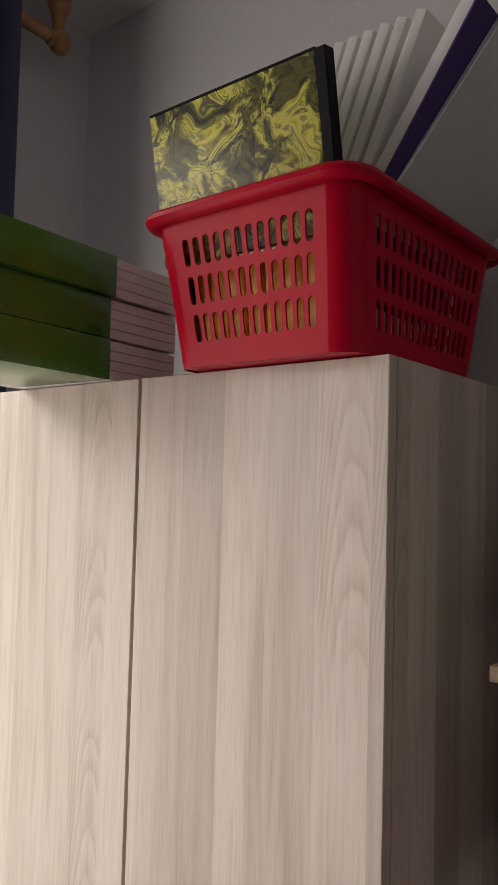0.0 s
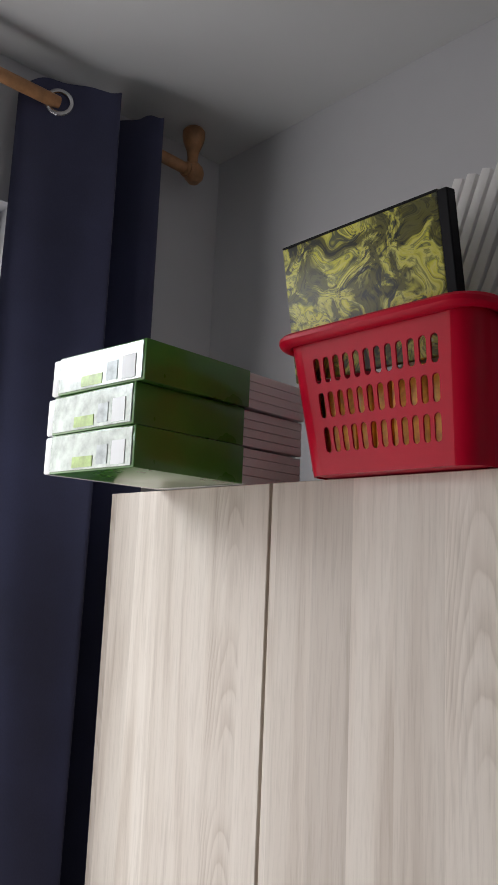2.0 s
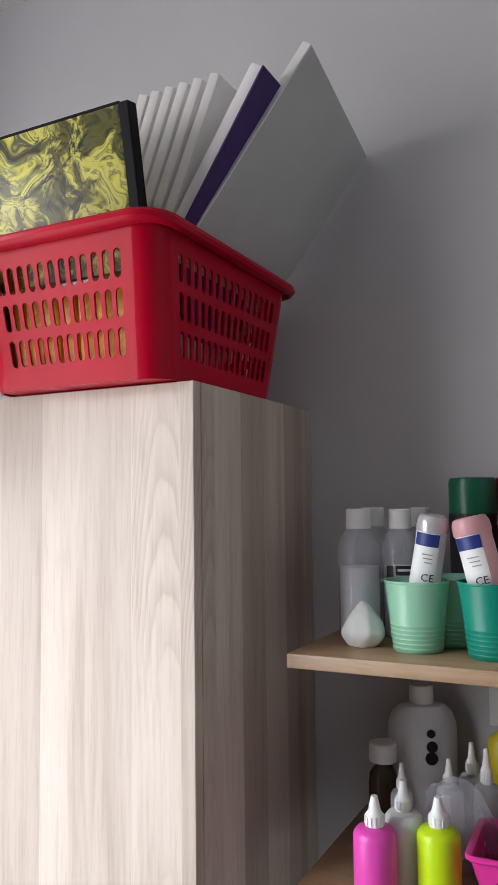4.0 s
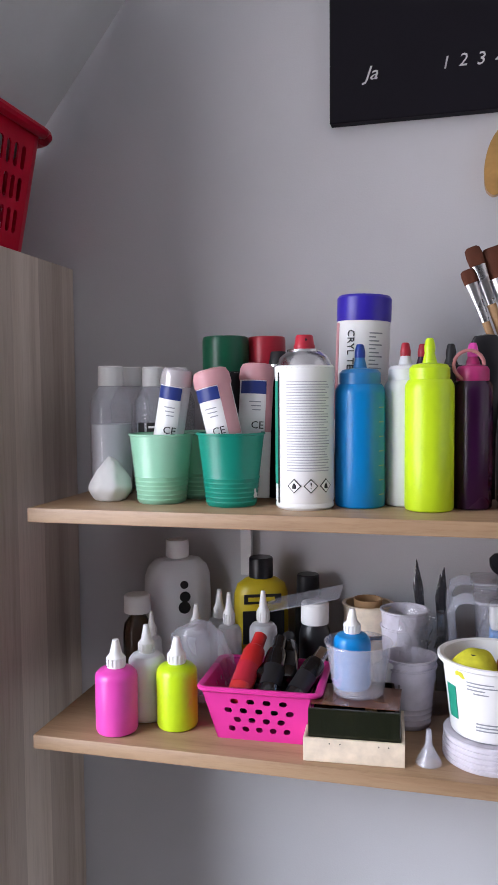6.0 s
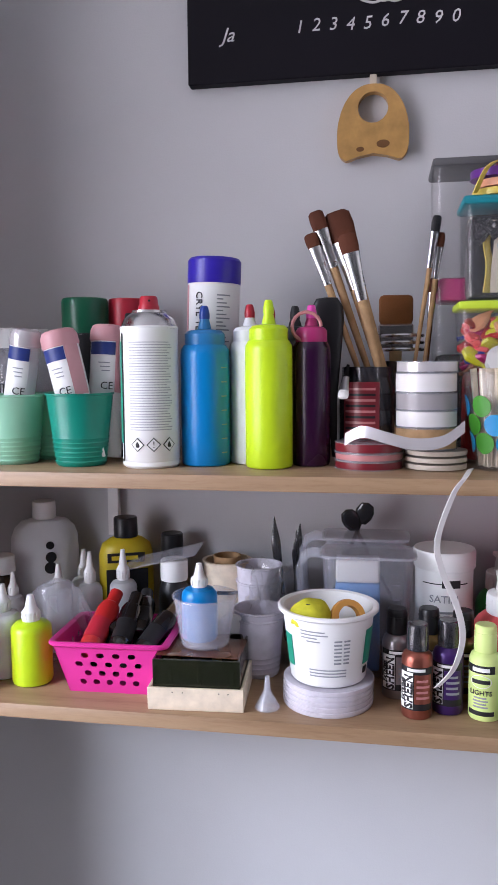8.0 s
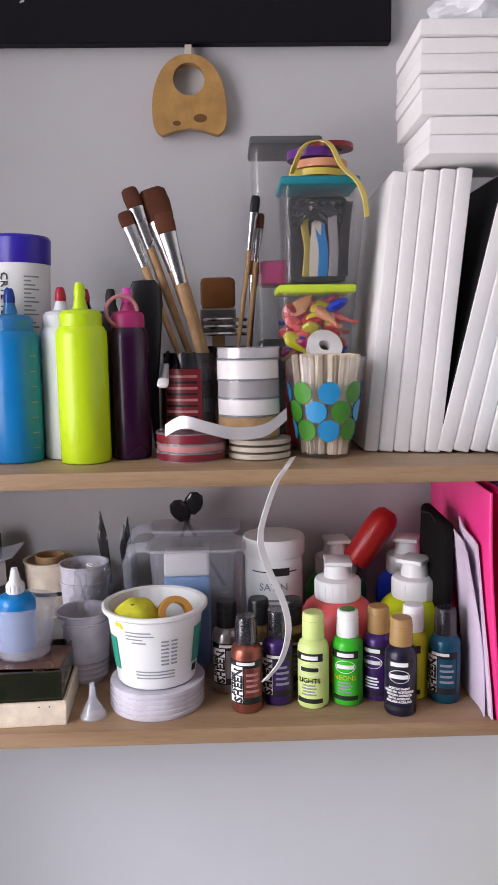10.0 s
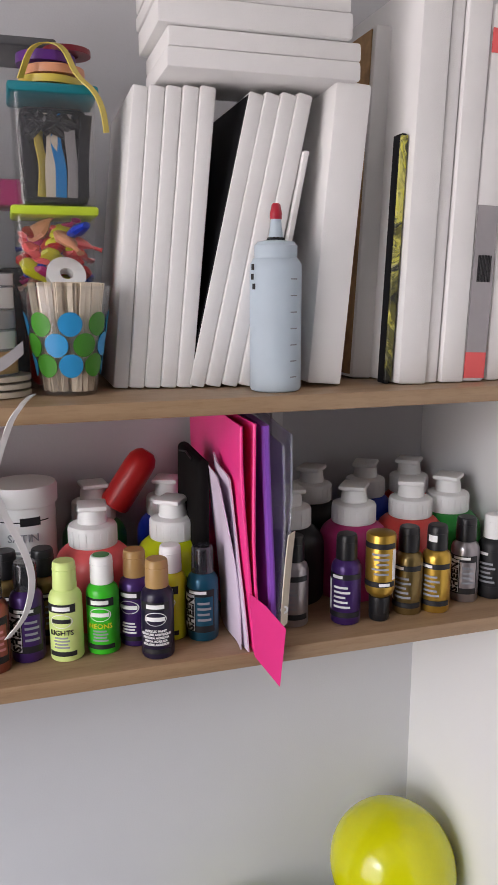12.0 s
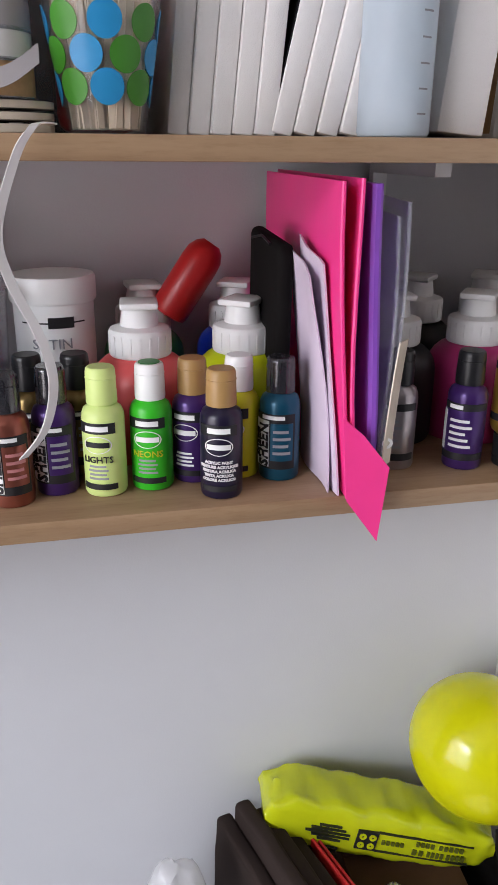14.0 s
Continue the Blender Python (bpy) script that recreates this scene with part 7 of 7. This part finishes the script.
uc = thing("cardboard_box", pose(1.385, 1.195, LB + 0.001, 0, 0, -4), "brown cardboard box under the yellow packet", "box")
part("carton", box(-0.055, -0.085, 0, 0.105, 0.105, 0.128, 0.003, 2), M["box_brown"], uc)
part("flap", box(-0.054, -0.084, 0.1285, 0.104, 0.012, 0.1315, 0.001, 1), M["box_brown"], uc)
part("flap", box(-0.054, 0.014, 0.1285, 0.104, 0.104, 0.1315, 0.001, 1), M["box_brown"], uc)

wbx = thing("tissue_pack", pose(1.433, 1.009, LB + 0.001, 3, -4, -9) @ Matrix.Scale(1.11, 4), "white paper-wrapped packet with a blue printed end", "packet")
bm = box(-0.042, -0.075, 0, 0.042, 0.056, 0.192, 0.009, 4)
bmesh.ops.subdivide_edges(bm, edges=[e for e in bm.edges if e.calc_length() > 0.04], cuts=5)
for v in bm.verts:
    v.co += 0.0025 * noise.noise_vector(v.co * 30)
part("wrapper", bm, M["label_white"], wbx)
part("print_panel", box(-0.0455, -0.070, 0.060, -0.040, 0.035, 0.165, 0.001, 1), M["blue_print"], wbx, "blue printed side panel")
for k in range(5):
    part("print_bar", box(-0.0462, -0.050 + 0.015 * k, 0.120, -0.0445, -0.041 + 0.015 * k, 0.140 + 0.008 * (k % 2)), M["label_white"], wbx)

bk = thing("umbrella", pose(0, 0, 0), "rolled black fabric umbrella leaning against the corner", "umbrella")
part("rolled_cloth", tube([(1.519, 1.121, 0.434), (1.52, 1.104, 0.42), (1.524, 1.059, 0.378), (1.528, 0.993, 0.313), (1.53, 0.943, 0.261), (1.532, 0.904, 0.22)], [0.0145, 0.023, 0.0265, 0.0265, 0.0245, 0.02], 18), M["charcoal"], bk)
part("tie_strap", tube([(1.524, 1.054, 0.373), (1.525, 1.046, 0.366)], [0.028, 0.028], 18), M["black"], bk)
bkc = thing("black_bag", pose(1.538, 1.13, LB + 0.001, 0, 0, -6), "black fabric bag slumped by the wall", "bag")
bm = bmesh.new()
bmesh.ops.create_icosphere(bm, subdivisions=4, radius=1)
for v in bm.verts:
    c = v.co.copy()
    n = noise.noise(c * 1.7) * 0.2 + noise.noise(c * 5) * 0.06
    v.co = Vector((max(-0.05, min(0.046, c.x * 0.05 * (1 + n))), c.y * 0.13 * (1 + n), max(0, 0.050 + c.z * 0.062 * (1 + n))))
part("fabric", bm, M["charcoal"], bkc)


def crumpled_bag(x, y, z, sx, sy, sz, mat, label, seed):
    pg = thing("cellophane_bag", pose(x, y, z), label, "bag", "cellophane bags")
    bm = bmesh.new()
    bmesh.ops.create_icosphere(bm, subdivisions=5, radius=1)
    for v in bm.verts:
        c = v.co.copy()
        q = c * 3.1 + Vector((seed * 4, 0, 0))
        n = noise.noise(c * 1.6 + Vector((seed * 4, 0, 0))) * 0.24 + 0.14 * (0.5 - abs(noise.noise(q))) + 0.07 * (0.5 - abs(noise.noise(q * 2.3)))
        v.co = Vector((c.x * sx * (1 + n), c.y * sy * (1 + n), max(0, sz + c.z * sz * (1 + n * 0.35))))
    part("film", bm, M[mat], pg)
    return pg


pbg = crumpled_bag(1.085, 1.165, 0.0, 0.058, 0.058, 0.213, "bag_white", "crumpled white plastic carrier bag with dark print", 0)
for k, (dx, dz, ln) in enumerate(((-0.022, 0.378, 0.038), (-0.009, 0.356, 0.029), (0.004, 0.334, 0.018))):
    part("print_mark", tube([(dx, -0.044, dz), (dx + 0.004, -0.049, dz - ln * 0.5), (dx + 0.010, -0.052, dz - ln)], [0.002, 0.0045, 0.002], 8, flat=0.4), M["ink"], pbg)
crumpled_bag(1.322, 1.132, LB + 0.001, 0.038, 0.042, 0.069, "clear_mint", "crumpled greenish cellophane bag of bits", 1)
gb = thing("green_cloth", pose(1.356, 1.126, LB + 0.001) @ Matrix.Scale(1.11, 4), "folded green cloth in the cellophane", "cloth")
bm = box(-0.03, -0.03, 0, 0.028, 0.025, 0.085, 0.012, 3)
for v in bm.verts:
    v.co += 0.006 * noise.noise_vector(v.co * 40)
part("fold", bm, M["green_paint"], gb)
crumpled_bag(1.364, 1.109, LB + 0.003, 0.038, 0.044, 0.087, "clear_milky", "clear cellophane bag of green bits", 2)
crumpled_bag(1.384, 1.054, LB + 0.001, 0.018, 0.018, 0.100, "bag_white", "crumpled white tissue beside the packet", 3)
cp = thing("paper_slip", pose(1.306, 1.065, LB + 0.001, 38, 6, -22) @ Matrix.Scale(1.11, 4), "folded white paper slip leaning on the bags", "paper")
bm = bmesh.new()
f = bm.faces.new([bm.verts.new(p) for p in ((-0.022, 0.05, 0.19), (0.044, 0.05, 0.168), (0.034, 0.0, 0.0), (-0.004, 0.0, 0.0))])
e = bmesh.ops.extrude_face_region(bm, geom=[f])
bmesh.ops.translate(bm, verts=[v for v in e["geom"] if isinstance(v, bmesh.types.BMVert)], vec=(0, 0.001, 0))
part("slip", bm, M["label_white"], cp)
